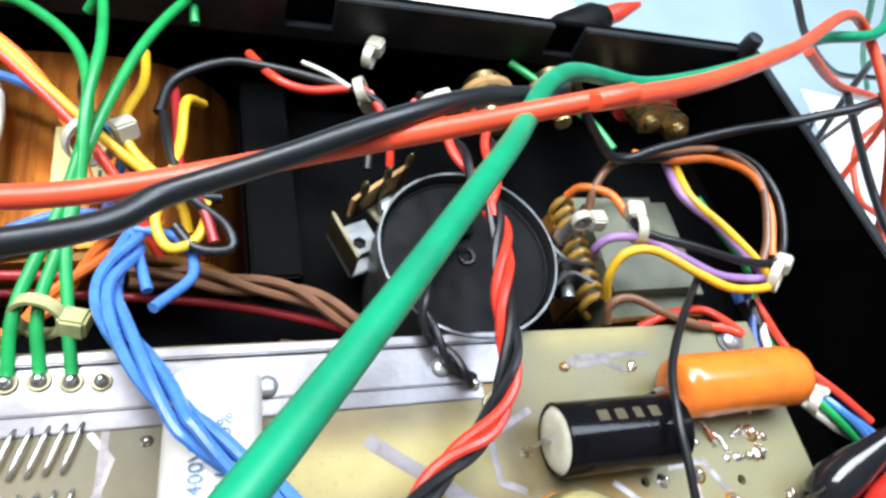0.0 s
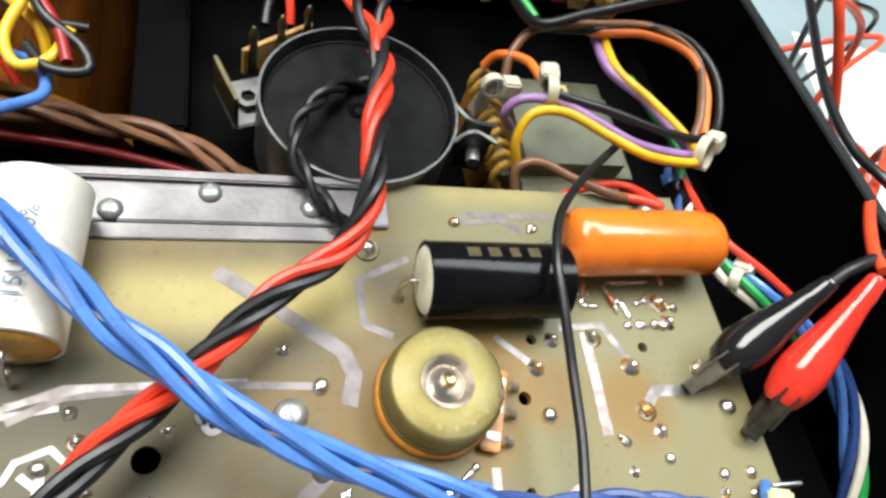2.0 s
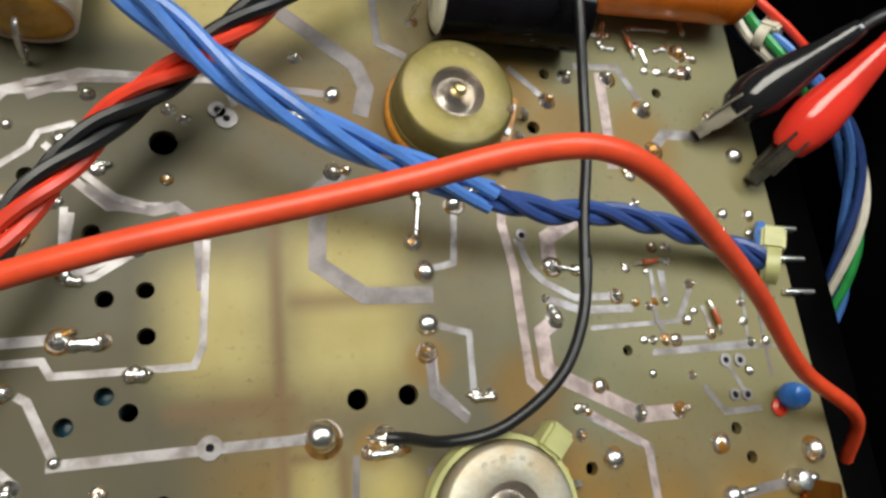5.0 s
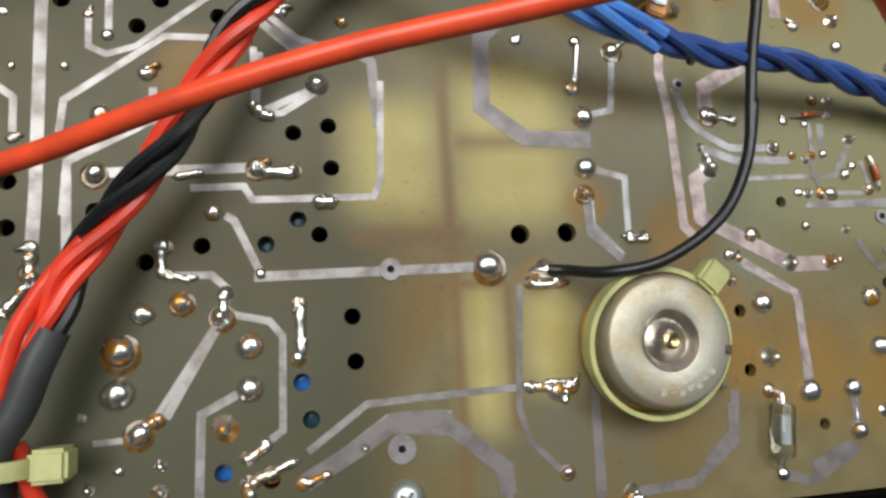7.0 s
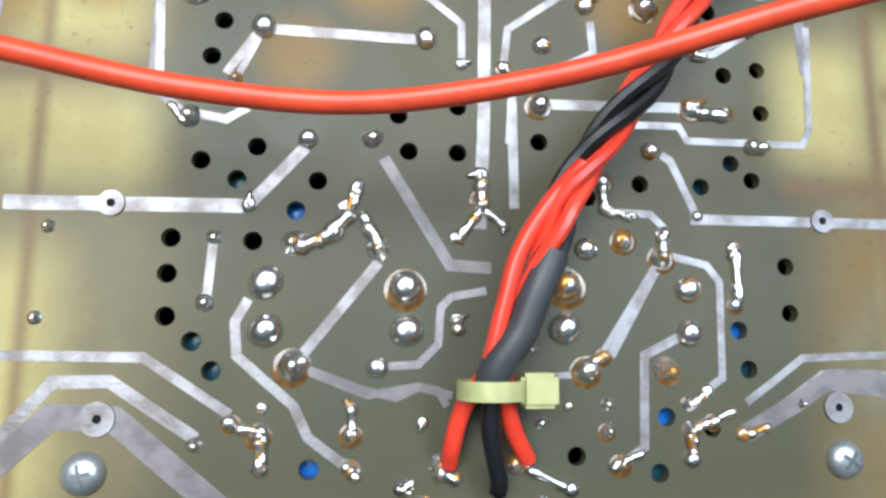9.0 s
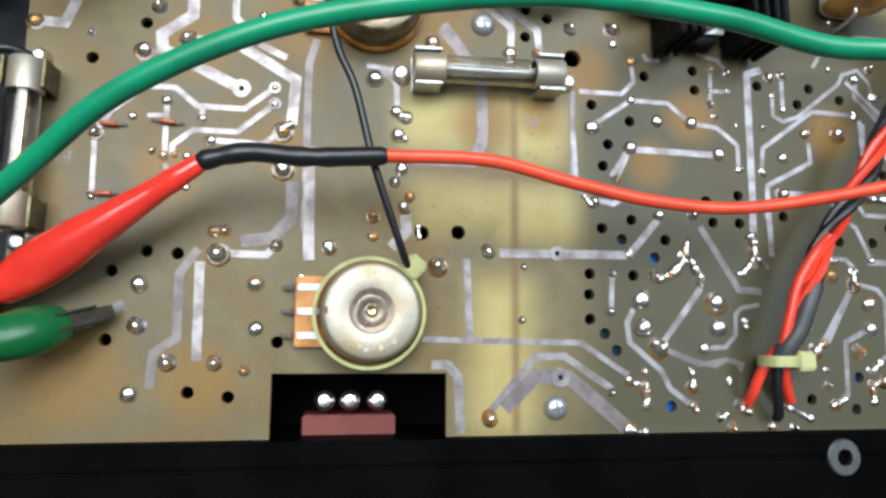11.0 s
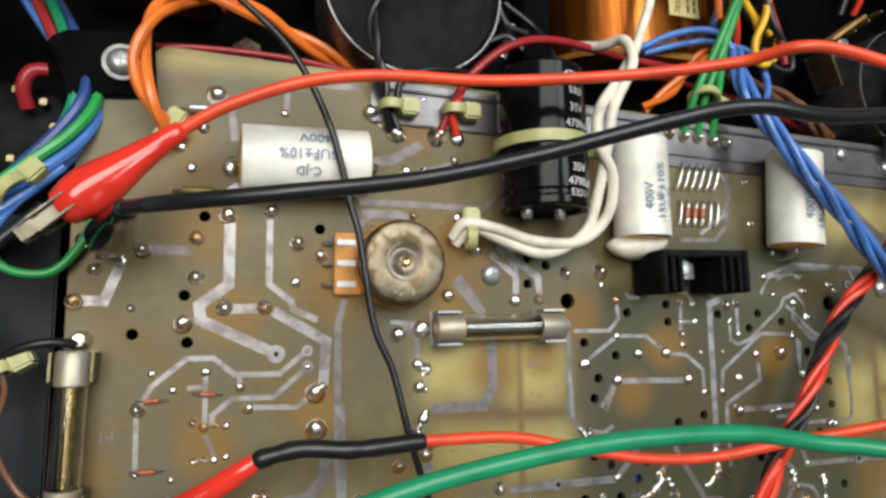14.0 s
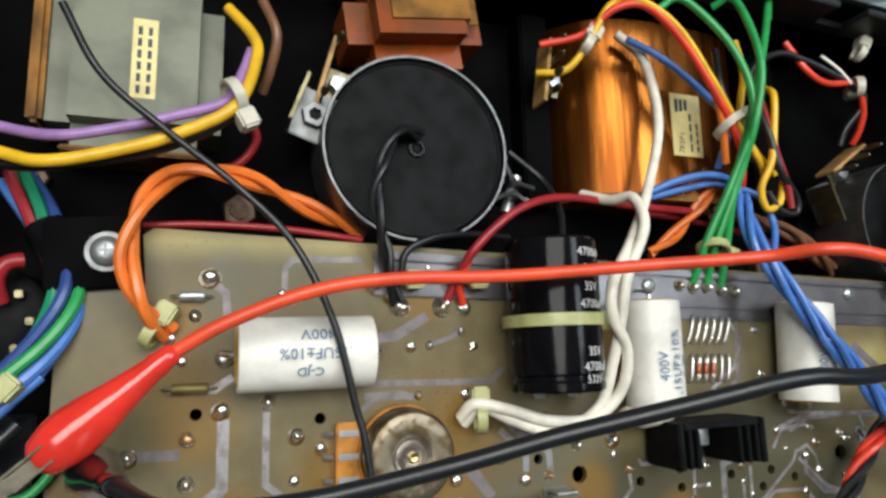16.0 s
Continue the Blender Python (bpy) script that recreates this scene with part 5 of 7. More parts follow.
black_cap = film_cap("axial_capacitor", "black sleeved axial capacitor with cream ends and faded print", (95.4, 66.3), -2, 25.5, 6.7, SLEEVE, CREAM)
for k, w in enumerate((1.6, 1.5, 1.2, 1.5)):
    b = box(-0.9 * w, 0.5 * w, -1.1, 1.1, 0, 0.04)
    bmesh.ops.translate(b, vec=(-5 + 3.6 * k, 0, 0), verts=b.verts)
    part("printed_mark", wrap_text(b, 6.7, 2.2), GREYINK, black_cap)


def dipped_cap(where, turn):
    c = thing("dipped_capacitor", "glossy orange epoxy-dipped axial capacitor beside the black one", "capacitor", (where[0], where[1], 7.8), (0, 0, turn))
    h, r = 17.0, 6.4
    prof = [(0, -h), (r * 0.55, -h + 0.25), (r * 0.82, -h + 1.0), (r * 0.97, -h + 2.6), (r, -h + 5), (r * 0.98, 0), (r, h - 5), (r * 0.96, h - 2.4), (r * 0.8, h - 0.9), (r * 0.5, h - 0.2), (0, h)]
    bm = lathe(prof, 36, ALONG_X)
    for v in bm.verts:
        v.co += v.co.normalized() * 0.25 * noise.noise(v.co * 0.16)
    part("body", bm, ORANGE, c)
    for s in (-1, 1):
        part("lead", tube([(s * (h - 1), 0, 0), (s * (h + 2.5), 0, -1), (s * (h + 3.5), -0.6, -5), (s * (h + 3.4), -0.6, -7.8)], 0.5, 8, 0.6), SOLDER, c, "tinned lead")


dipped_cap((127, 73.2), -1)


def electrolytic():
    c = thing("electrolytic_capacitor", "large black electrolytic capacitor printed 4700 35V lying on the board", "capacitor", (-53.0, 80.3, 10.6), (0, 0, 91))
    h, r = 16.6, 10.4
    sleeve = part("sleeve", lathe([(r - 2.2, -h + 0.3), (r - 1.8, -h), (r - 0.4, -h), (r, -h + 0.5), (r, -h + 2.0), (r - 0.6, -h + 2.6), (r - 0.6, -h + 3.4), (r, -h + 4.0), (r, h - 0.6), (r - 0.5, h), (r - 1.4, h), (r - 1.6, h - 0.3), (0, h - 0.3)], 44, ALONG_X), SLEEVE, c)
    part("end_disc", lathe([(0, -h + 0.8), (r - 2.1, -h + 0.8)], 32, ALONG_X), RUBBER, c, "dark end disc")
    for s in (-1, 1):
        part("terminal", lathe([(0, -h - 1.6), (1.0, -h - 1.5), (1.4, -h - 0.6), (1.4, -h + 1.2)], 14, Matrix.Translation((0, s * 4.2, -1)) @ ALONG_X), SOLDER, c, "soldered terminal")
    for body, size, along, shift in (("4700uF", 2.7, 13, -7.0), ("5321", 2.3, 9.5, -6.6), ("35V", 2.7, 5.5, -6.4), ("4700uF", 2.7, 1.8, -7.0), ("5321", 2.3, -1.6, -6.4), ("35V", 2.7, -8.2, -6.4), ("4700uF", 2.7, -11.4, -7.0), ("5321", 2.3, -14, -5.8)):
        bm = text_mesh(body, size)
        bmesh.ops.rotate(bm, matrix=Matrix.Rotation(radians(-90), 3, "Z"), verts=bm.verts)
        bmesh.ops.translate(bm, vec=(along, 0, 0), verts=bm.verts)
        part("printing", wrap_text(bm, r, shift + 2.2), WHITEINK, sleeve)
    t = thing("cable_tie", "pale green nylon cable tie round the black electrolytic capacitor", "cable tie", (-53.4, 79.0, 10.6), (0, 0, 91), "cable ties")
    part("strap", lathe([(r + 0.05, -1.3), (r + 0.9, -1.3), (r + 0.9, 1.3), (r + 0.05, 1.3), (r + 0.05, -1.3)], 44, ALONG_X), NYLON, t)
    part("lock", box(-2.2, 2.2, -r - 4.6, -r + 0.3, -1, 3.4, 0.5), NYLON, t)


electrolytic()


def heatsink():
    hs = thing("heatsink", "black finned aluminium heatsink round a small power transistor", "heatsink", (-11.5, 50.6, 0), (0, 0, 1))
    part("base", box(-11, 11, 3.4, 5.0, 1.5, 14, 0.3), RUBBER, hs)
    for s in (-1, 1):
        part("cheek", box(s * 11 - 0.7 + s * 0.9, s * 11 + 0.9 + s * 0.9, -5.5, 5.0, 1.5, 14, 0.3), RUBBER, hs)
    for u in (-9.4, -7.2):
        part("fin", box(u - 0.55, u + 0.55, -5.3, 3.3, 1.5, 14, 0.2), RUBBER, hs)
    for k in range(3):
        part("fin", box(4.4 + k * 2.5, 5.5 + k * 2.5, -5.2, 3.3, 1.5, 14, 0.2), RUBBER, hs)
    part("peg", box(-2, 2, 3.6, 4.8, 0.05, 1.6, 0.1), STEEL, hs)
    tr = thing("power_transistor", "small black power transistor with a bare metal tab", "transistor", (-12.5, 50.6, 1.5))
    part("body", box(-3.6, 2.2, -3.4, 0.6, 0.1, 3.6, 0.4), RUBBER, tr)
    part("tab", box(-4.2, 3.4, -1.6, 2.6, 3.7, 4.7, 0.2), STEEL, tr, "bare metal tab")
    part("screw_head", lathe([(0, 6.4), (1.8, 6.2), (2.3, 5.4), (2.3, 4.7), (0, 4.7)], 16, Matrix.Translation((-0.6, 1.2, 0))), STEEL, tr)
    glue = thing("glue_blob", "cream blob of hardened glue between capacitor and heatsink", "glue", (-24, 57.5, 4.5))
    bm = bmesh.new()
    bmesh.ops.create_icosphere(bm, subdivisions=3, radius=1)
    for v in bm.verts:
        v.co = Vector((v.co.x * (8.5 + 1.5 * v.co.y), v.co.y * 3.6 + 0.25 * v.co.x * 3, v.co.z * 5)) * (1 + 0.12 * noise.noise(v.co * 1.5))
    part("blob", bm, W_WHITE, glue)


heatsink()


def fuse(x, y, turn, label, clip_metal, z=0):
    f = thing("fuse_holder", label, "fuse", (x, y, z), (0, 0, turn), "fuses")
    part("glass_tube", lathe([(2.9, -10), (2.9, 10), (2.5, 10), (2.5, -10), (2.9, -10)], 24, Matrix.Translation((0, 0, 4.6)) @ ALONG_X), GLASS, f, "clear glass tube")
    f_wire = lathe([(0, -10), (1.0, -10), (1.0, 10), (0, 10)], 12, Matrix.Translation((0, 0, 4.6)) @ ALONG_X)
    part("fuse_element", f_wire, BRASS if z else STEEL, f, "bright fuse element")
    for s in (-1, 1):
        part("cap", lathe([(0, s * 16), (2.9, s * 15.9), (3.2, s * 15.5), (3.2, s * 9.6), (2.9, s * 9.4)], 24, Matrix.Translation((0, 0, 4.6)) @ ALONG_X), NICKEL, f, "metal end cap")
        b = bmesh.new()
        add_box(b, s * 13 - 3, s * 13 + 3, -3.9, 3.9, 0.1, 1.0, 0.2)
        for k in (-1, 1):
            add_box(b, s * 13 - 2.8, s * 13 + 2.8, k * 3.6 - 0.25, k * 3.6 + 0.25, 0.9, 6.6, 0.15)
        part("clip", b, clip_metal, f, "yellowed plated clip")
        part("end_joint", lathe([(0, 2.6), (1.2, 2.3), (1.9, 1.2), (2.1, 0)], 14, Matrix.Translation((s * 18, 0, 0))), SOLDER, f)


fuse(-62.0, 37.3, 1, "glass fuse in plated clips lying across the board", STEEL)
fuse(-150.3, 17.3, 89, "glass fuse in plated clips along the board's edge", LUGMETAL, 0.2)


def small_glass(x, y, turn, label):
    g = thing("glass_diode", label, "diode", (x, y, 2.0), (0, 0, turn))
    part("tube", lathe([(0, -4), (1.5, -3.8), (1.7, -3.2), (1.7, 3.2), (1.5, 3.8), (0, 4)], 20, ALONG_X), GLASS, g, "clear glass body")
    part("element", box(-2, 2, -0.6, 0.6, -0.6, 0.6, 0.1), STEEL, g)
    for s in (-1, 1):
        part("lead", tube([(s * 3.8, 0, 0), (s * 5.2, 0, -0.3), (s * 5.6, 0, -2)], 0.35, 8, 0.5), SOLDER, g, "tinned lead")


small_glass(103.8, -26.8, 82, "small clear glass part between two solder joints")


def axial(name, label, x, y, turn, length, r, mat, category="resistor", group="small axial parts"):
    a = thing(name, label, category, (x, y, r + 0.25), (0, 0, turn), group)
    h = length / 2
    part("body", lathe([(0, -h), (r * 0.8, -h + 0.1), (r, -h + 0.5), (r * 0.9, 0), (r, h - 0.5), (r * 0.8, h - 0.1), (0, h)], 14, ALONG_X), mat, a)
    part("lead", tube([(-h - 1.4, 0, -r), (-h - 0.7, 0, -0.1), (h + 0.7, 0, -0.1), (h + 1.4, 0, -r)], 0.25, 6, 0.5), SOLDER, a, "tinned lead")



axial("resistor", "small grey resistor on the board corner", -129.3, 84.6, 0, 5, 1.1, STEEL)
axial("resistor", "small brown resistor beside the film capacitor", -129.0, 66.4, 0, 7, 1.1, GOLD)
for x, y, turn in ((-136.5, 23.0, 0), (-136.8, 9.2, 0), (-125.9, 24.0, -5)):
    axial("diode", "tiny orange-red glass diode on the board", x, y, turn, 3.2, 0.55, REDGLASS, "diode")
for x, y, turn in ((121.5, 64.8, -75), (127.6, 12.6, -78), (116.8, 22.6, 5)):
    axial("diode", "tiny orange-red glass diode on the board", x, y, turn, 3.0, 0.55, REDGLASS, "diode")


def lug_row(items):
    """Soldered eyelets on the aluminium rail where wire ends arrive."""
    for x, y, z, r in items:
        eye = thing("solder_lug", "soldered eyelet at the end of a wire on the rail", "solder lug", (x, y, z), (0, 0, pick.uniform(0, 360)), "soldered eyelets")
        part("eyelet", lathe([(r * 1.5, 0.35), (r * 1.6, 0.2), (r * 1.6, 0.0), (r * 0.4, 0.0), (r * 0.4, 0.35), (r * 1.5, 0.35)], 18), LUGMETAL, eye, "tarnished eyelet")
        part("bead", lathe([(r * 1.2, 0.3), (r * 1.1, 0.9), (r * 0.8, 1.6), (r * 0.4, 2.0), (0, 2.1)], 14), JOINT, eye, "bead of solder")


lug_row([(-6.0, 88.4, 1.2, 1.1), (-1.4, 88.4, 1.2, 1.1), (3.2, 87.8, 1.2, 1.1), (-10.4, 88.8, 1.2, 1.0), (7.6, 87.4, 1.2, 1.0), (72.0, 80.6, 0.1, 1.3), (75.4, 76.4, 0.1, 1.4), (-86.4, 82.9, 0.1, 1.2), (-75.1, 83.6, 0.1, 1.2)])

# rows of fine component leads near the rail
for k in range(6):
    x = -8.0 + k * 2.35
    wire("lead_wire", "fine bare tinned component lead on the board", SOLDER, 0.34, (x - 1.2, 73.6, 0.6), (x - 0.6, 75, 1.3), (x + 1.0, 79.6, 1.3), (x + 1.4, 81, 0.4), group="row of bare leads", category="component lead")
    wire("lead_wire", "fine bare tinned component lead on the board", SOLDER, 0.34, (x - 1.0, 63.8, 0.4), (x - 0.5, 65, 1.1), (x + 0.2, 69.6, 1.1), (x + 0.4, 71, 0.4), group="row of bare leads", category="component lead")
    if k in (1, 2, 3):
        axial("diode", "tiny orange-red glass diode among bare leads", x - 0.4, 67.3, 82, 3, 0.75, REDGLASS, "diode")

TEALCAP = material("dark teal capacitor dip", (0.016, 0.060, 0.085), 0.3, 0, 0.1, 300, 0.1, 900)
# blue parts beneath the board, seen through its drill holes
for k, (x, y) in enumerate(((-24.4, -0.3), (-21.8, -31.8), (33.7, -14.9), (23.2, -26.0), (-33.7, -20.2), (22.0, -32.9), (-31.8, 3.5), (29.4, 4.4), (34.8, -20.0), (33.9, 7.8), (-36.2, -16.7))):
    under = lathe([(0, -2.2), (1.5, -2.4), (2.6, -3.2), (3.0, -4.5), (2.4, -7), (0, -8)], 18)
    thing("disc_capacitor", "blue dipped capacitor under the circuit board" if k < 4 else "dark teal dipped capacitor under the circuit board", "capacitor", (x, y, 0), group="capacitors under the board", bm=under, mat=BLUECAP if k < 4 else TEALCAP)


# ---- behind the board: cans, transformers, lugs ----
def can(x, y, r, top, lip, label, ear_angle, gap):
    """A large can capacitor in a steel clamp ring with a bolted ear."""
    c = thing("can_capacitor", label, "capacitor", (x, y, top), (0, 0, 0), "large can capacitors")
    part("can", lathe([(r - 1.2, -0.6), (r - 1.0, -0.2), (r - 0.7, -0.6), (r - 0.7, -24), (0, -24)], 56), CAN, c)
    part("top_disc", lathe([(0, -1.0), (r - 1.2, -0.9), (r - 1.2, -1.6)], 48), RUBBER, c, "black fibre top disc")
    part("vent", lathe([(0.9, -0.9), (1.4, -0.5), (2.0, -0.5), (2.4, -0.95)], 20), SLEEVE, c, "black rubber vent")
    k = thing("can_clamp", "steel clamp ring round the can capacitor with a bent ear", "clamp", (x, y, top), (0, 0, ear_angle), "can clamps")
    part("band", lathe([(r - 0.05, lip), (r + 0.45, lip), (r + 0.5, lip - 0.3), (r + 0.5, lip - 17), (r - 0.05, lip - 17), (r - 0.05, lip)], 64), RIM if gap else CAN, k)
    b = bmesh.new()
    for s in (-1, 1):
        add_tube(b, smooth_path([(r - 0.3, s * 5, lip - 0.5), (r + 2.5, s * 2.2, lip - 0.5), (r + 5, s * 1.4, lip - 0.5), (r + 9, s * (1.6 + (1 - s) * 0.8), lip - 0.5)], 0.8), 0.55, 6)
        add_box(b, r + 2.2, r + 8.5, s * 1.7 - 0.35, s * 1.7 + 0.35, lip - 12, lip - 0.6, 0.15)
    part("ear", b, RIM, k)
    part("ear_bolt", lathe([(0, -5), (1.5, -5), (1.5, 5), (0, 5)], 12, Matrix.Translation((r + 5.5, 0, lip - 6)) @ ALONG_Y), STEEL, k)
    return c


can(-81.2, 120.2, 22.0, 0.5, 0.6, "large can capacitor with a black top disc in the deck", -18, True)
can(77.4, 109.2, 19.7, 0.5, 2.2, "large can capacitor sunk in a grey clamp ring", -12, True)


def lug_strip(x, y, z, turn, label, count):
    s = thing("lug_strip", label, "terminal strip", (x, y, z), (0, 0, turn), "terminal strips")
    part("insulator", box(-9, 9, -0.5, 0.5, -5, 2, 0.15), CARDBOARD, s, "tan phenolic insulator")
    for k in range(count):
        b = bmesh.new()
        u = -7 + 14 * k / max(1, count - 1)
        add_box(b, u - 1.0, u + 1.0, -1.1, -0.6, -5, 3.5, 0.15)
        add_lathe(b, [(0, 8.4), (0.5, 8.0), (1.0, 6.2), (0.9, 4.4), (0.6, 3.2), (0, 3)], 10, Matrix.Translation((u, -0.9, 0)))
        part("lug", b, LUGMETAL, s, "tarnished lug with solder")
    part("foot", box(-4, 4, -7, -1, -6, -5.2, 0.2), LUGMETAL, s)
    part("foot_screw", lathe([(0, -2.2), (2.2, -2.6), (2.6, -3.4), (2.6, -5.2), (0, -5.2)], 6, Matrix.Translation((0, -4, 0))), STEEL, s)


lug_strip(62.5, 131, -5, 34, "terminal strip with tarnished lugs on tan phenolic", 3)
lug_strip(-102, 139, -6, 75, "terminal strip standing beside the can with tarnished lugs", 2)
lug_strip(-44, 146, -4, 82, "terminal strip with soldered lugs beside the wrapped transformer", 4)


def can_bracket(x, y, z, turn):
    b = thing("mounting_bracket", "plated bracket with a hexagon screw beside a can", "bracket", (x, y, z), (0, 0, turn), "can brackets")
    part("plate", box(-5, 5, -6, 6, -0.6, 0.6, 0.3), RIM, b)
    part("screw", lathe([(1.6, 2.2), (3.0, 2.2), (3.2, 1.9), (3.2, 0.6), (0, 0.6)], 6), RIM, b)
    part("socket", lathe([(0, 1.2), (1.6, 1.2), (1.6, 2.2)], 6), RUBBER, b)
    part("tab", box(-5, -4.2, -6, 6, 0.6, 9, 0.2), LUGMETAL, b)


can_bracket(56.0, 117.0, -9, 20)
can_bracket(-104.5, 127.5, -6, -20)


def rounded_block(x0, x1, y0, y1, z0, z1):
    """A winding with a softly crowned top: a rounded section drawn along y."""
    bm = bmesh.new()
    n = 40
    section = []
    for i in range(n + 1):
        u = -1 + 2 * i / n
        u = math.sin(u * math.pi / 2)
        section.append(((x0 + x1) / 2 + (x1 - x0) / 2 * u, z1 - 16 * abs(u) ** 4 - 2.2 * u * u))
    section += [(x1, z0), (x0, z0)]
    front, back = [[bm.verts.new((x, y, z)) for x, z in section] for y in (y0, y1)]
    for i in range(len(section)):
        k = (i + 1) % len(section)
        bm.faces.new((front[i], front[k], back[k], back[i]))
    bm.faces.new(front)
    bm.faces.new(back)
    return bm


def power_transformer():
    t = thing("power_transformer", "large transformer in a varnished coppery brown wrap with a paper label", "transformer")
    bm = rounded_block(-38, 33, 115, 166, -46, -4.4)
    part("winding", bm, COPPERWRAP, t)
    part("end_flange", rounded_block(-38.8, 33.8, 113.2, 114.9, -46, -3.9), YELLOWTAPE, t, "amber end flange")
    part("core", box(-46, -37.2, 112, 168, -40, -14, 0.6), BLACKPAINT, t, "black laminated core")
    part("core", box(33.2, 44, 112, 168, -40, -12, 0.6), BLACKPAINT, t, "black laminated core")
    label = part("label", box(-4.0, 6.2, 126.5, 145, -5.3, -4.30), PAPER, t, "cream paper label with dark printing")
    b = text_mesh("783P1", 2.6)
    bmesh.ops.transform(b, matrix=Matrix.Translation((-0.8, 130.5, -4.27)) @ Matrix.Rotation(radians(84), 4, "Z"), verts=b.verts)
    part("label_print", b, INK, label)
    for k, (u, w, h) in enumerate(((2.4, 0.7, 12), (4.6, 0.7, 9))):
        for j in range(4):
            part("label_print", box(u - w / 2, u + w / 2, 128 + j * h / 4, 128 + j * h / 4 + h / 4 * 0.75, -4.35, -4.25), INK, label)
    for k in range(3):
        part("label_mark", box(-2.6 + k * 1.6, -1.5 + k * 1.6, 139.5 + k * 0.3, 143.4, -4.35, -4.25), INK, label)


power_transformer()


def choke(name, label, x0, x1, y0, y1, top, tag):
    c = thing(name, label, "transformer", group="small transformers")
    bm = box(x0, x1, y0, y1, -40, top, 0)
    bmesh.ops.bevel(bm, geom=[e for e in bm.edges if e.verts[0].co.z > top - 1 and e.verts[1].co.z > top - 1] + [e for e in bm.edges if abs(e.verts[0].co.z - e.verts[1].co.z) > 5], offset=5.0, segments=6, affect="EDGES")
    part("winding", bm, CHOKECLOTH, c)
    part("side_tape", box(x0 + 3, x1 - 3, y0 - 1.2, y0 - 0.05, -36, top - 4, 0.4), YELLOWTAPE, c, "amber side tape")
    part("coil_end", box(x0 - 3.2, x0 - 0.1, y0 + 4, y1 - 4, -36, top - 3, 1.0), YELLOWTAPE, c, "yellowish winding end")
    if tag:
        label = part("label", box(*tag, top + 0.02, top + 0.1), PAPER, c, "cream paper label with dark printing")
        u, v0, v1 = (tag[0] + tag[1]) / 2, tag[2], tag[3]
        for k in range(6):
            for s in (-1, 1):
                part("label_print", box(u + s * 1.0 - 0.4, u + s * 1.0 + 0.4, v0 + 1 + k * (v1 - v0 - 2) / 6, v0 + 1 + (k + 0.7) * (v1 - v0 - 2) / 6, top + 0.11, top + 0.15), INK, label)
    return c


choke("output_transformer", "grey-green taped transformer with a paper label", -160, -125, 117, 156, -4, (-143.5, -138.5, 127, 145))
wall_choke = choke("output_transformer", "grey-green taped transformer wound beside the wall", 110, 145, 96, 131, -5, (126, 131, 119, 125))

GOLDTHREAD = material("golden varnished winding wire", (0.46, 0.27, 0.05), 0.3, 0, 0.15, 300, 0.1, 900)
for k in range(10):
    y = 98.5 + 3.0 * k
    part("winding_loop", tube([(111.5, y, -14), (107.9, y + 0.3, -10), (107.4, y + 0.7, -6.5), (109.2, y + 1.2, -4.0), (112.5, y + 1.4, -6.6)], 0.95, 8), GOLDTHREAD, wall_choke, "golden loop of winding wire")
filter_choke = thing("filter_choke", "red-orange varnished choke behind the can capacitor", "transformer", (-78, 156, 0), (0, 0, 8))
bm = box(-19, 17, -12, 12, -35, -1.5, 0)
bmesh.ops.bevel(bm, geom=bm.edges[:], offset=6.5, segments=6, affect="EDGES")
part("winding", bm, REDWRAP, filter_choke)
# amber block put in for the glossy highlight on the choke's top
bm = box(-12, 15, -5, 12.3, -8, -0.9, 0)
bmesh.ops.bevel(bm, geom=bm.edges[:], offset=3.2, segments=5, affect="EDGES")
part("amber_tape", bm, YELLOWTAPE, filter_choke, "amber block painted as the top highlight")
part("core", box(-20, 24, 12.5, 24, -35, 1, 0.6), LUGMETAL, filter_choke, "dull metal core")

for x, y in ((92, 155), (112, 158)):
    j = thing("phono_jack", "brass phono jack in the back wall", "connector", (x, y, 2), (90, 0, 0), "jacks in the back wall")
    part("barrel", lathe([(0, 12), (2.2, 12), (2.4, 11.5), (2.4, 0), (4.6, 0), (5.2, -0.6), (5.2, -3), (0, -3)], 20), BRASS, j)
    part("insulator", lathe([(2.5, 3), (6.5, 3), (7.2, 2.2), (7.2, 0.6), (2.5, 0.6)], 24), CARDBOARD, j, "brown fibre washer")
for x, y in ((134, 152), (142, 150)):
    j = thing("binding_post", "threaded binding post with brass nuts and a red collar", "connector", (x, y, 4), (70, 0, 0), "posts in the back wall")
    part("post", lathe([(0, 12), (1.8, 11.8), (2.0, 11), (2.0, -12), (0, -12)], 16), BRASS, j)
    for h in (0, 3.4, 7):
        part("nut", lathe([(2.0, h), (3.9, h), (3.9, h + 2.4), (2.0, h + 2.4)], 6), BRASS, j)
    part("collar", lathe([(2.1, -3), (5.6, -3), (5.6, -0.2), (2.1, -0.2)], 20), W_MAROON, j, "red plastic collar")

socket = thing("tube_socket", "black valve socket with brass contacts in the deck", "socket", (-166, 80, -12))
part("body", lathe([(0, 4), (9, 4), (10.5, 3), (11, 0), (11, -10), (0, -10)], 28), RUBBER, socket)
for k in range(8):
    a = 2 * math.pi * k / 8
    part("contact", box(7.4 * math.cos(a) - 0.7, 7.4 * math.cos(a) + 0.7, 7.4 * math.sin(a) - 0.7, 7.4 * math.sin(a) + 0.7, 3.9, 7.5, 0.2), LUGMETAL, socket, "tarnished solder contact")
switch = thing("slide_switch", "red phenolic switch with three soldered posts in the board's cut-out", "switch", (-89, -33, -7))
part("body", box(-9.5, 9.5, -6, -0.5, -8, 0, 0.5), W_DULLRED, switch)
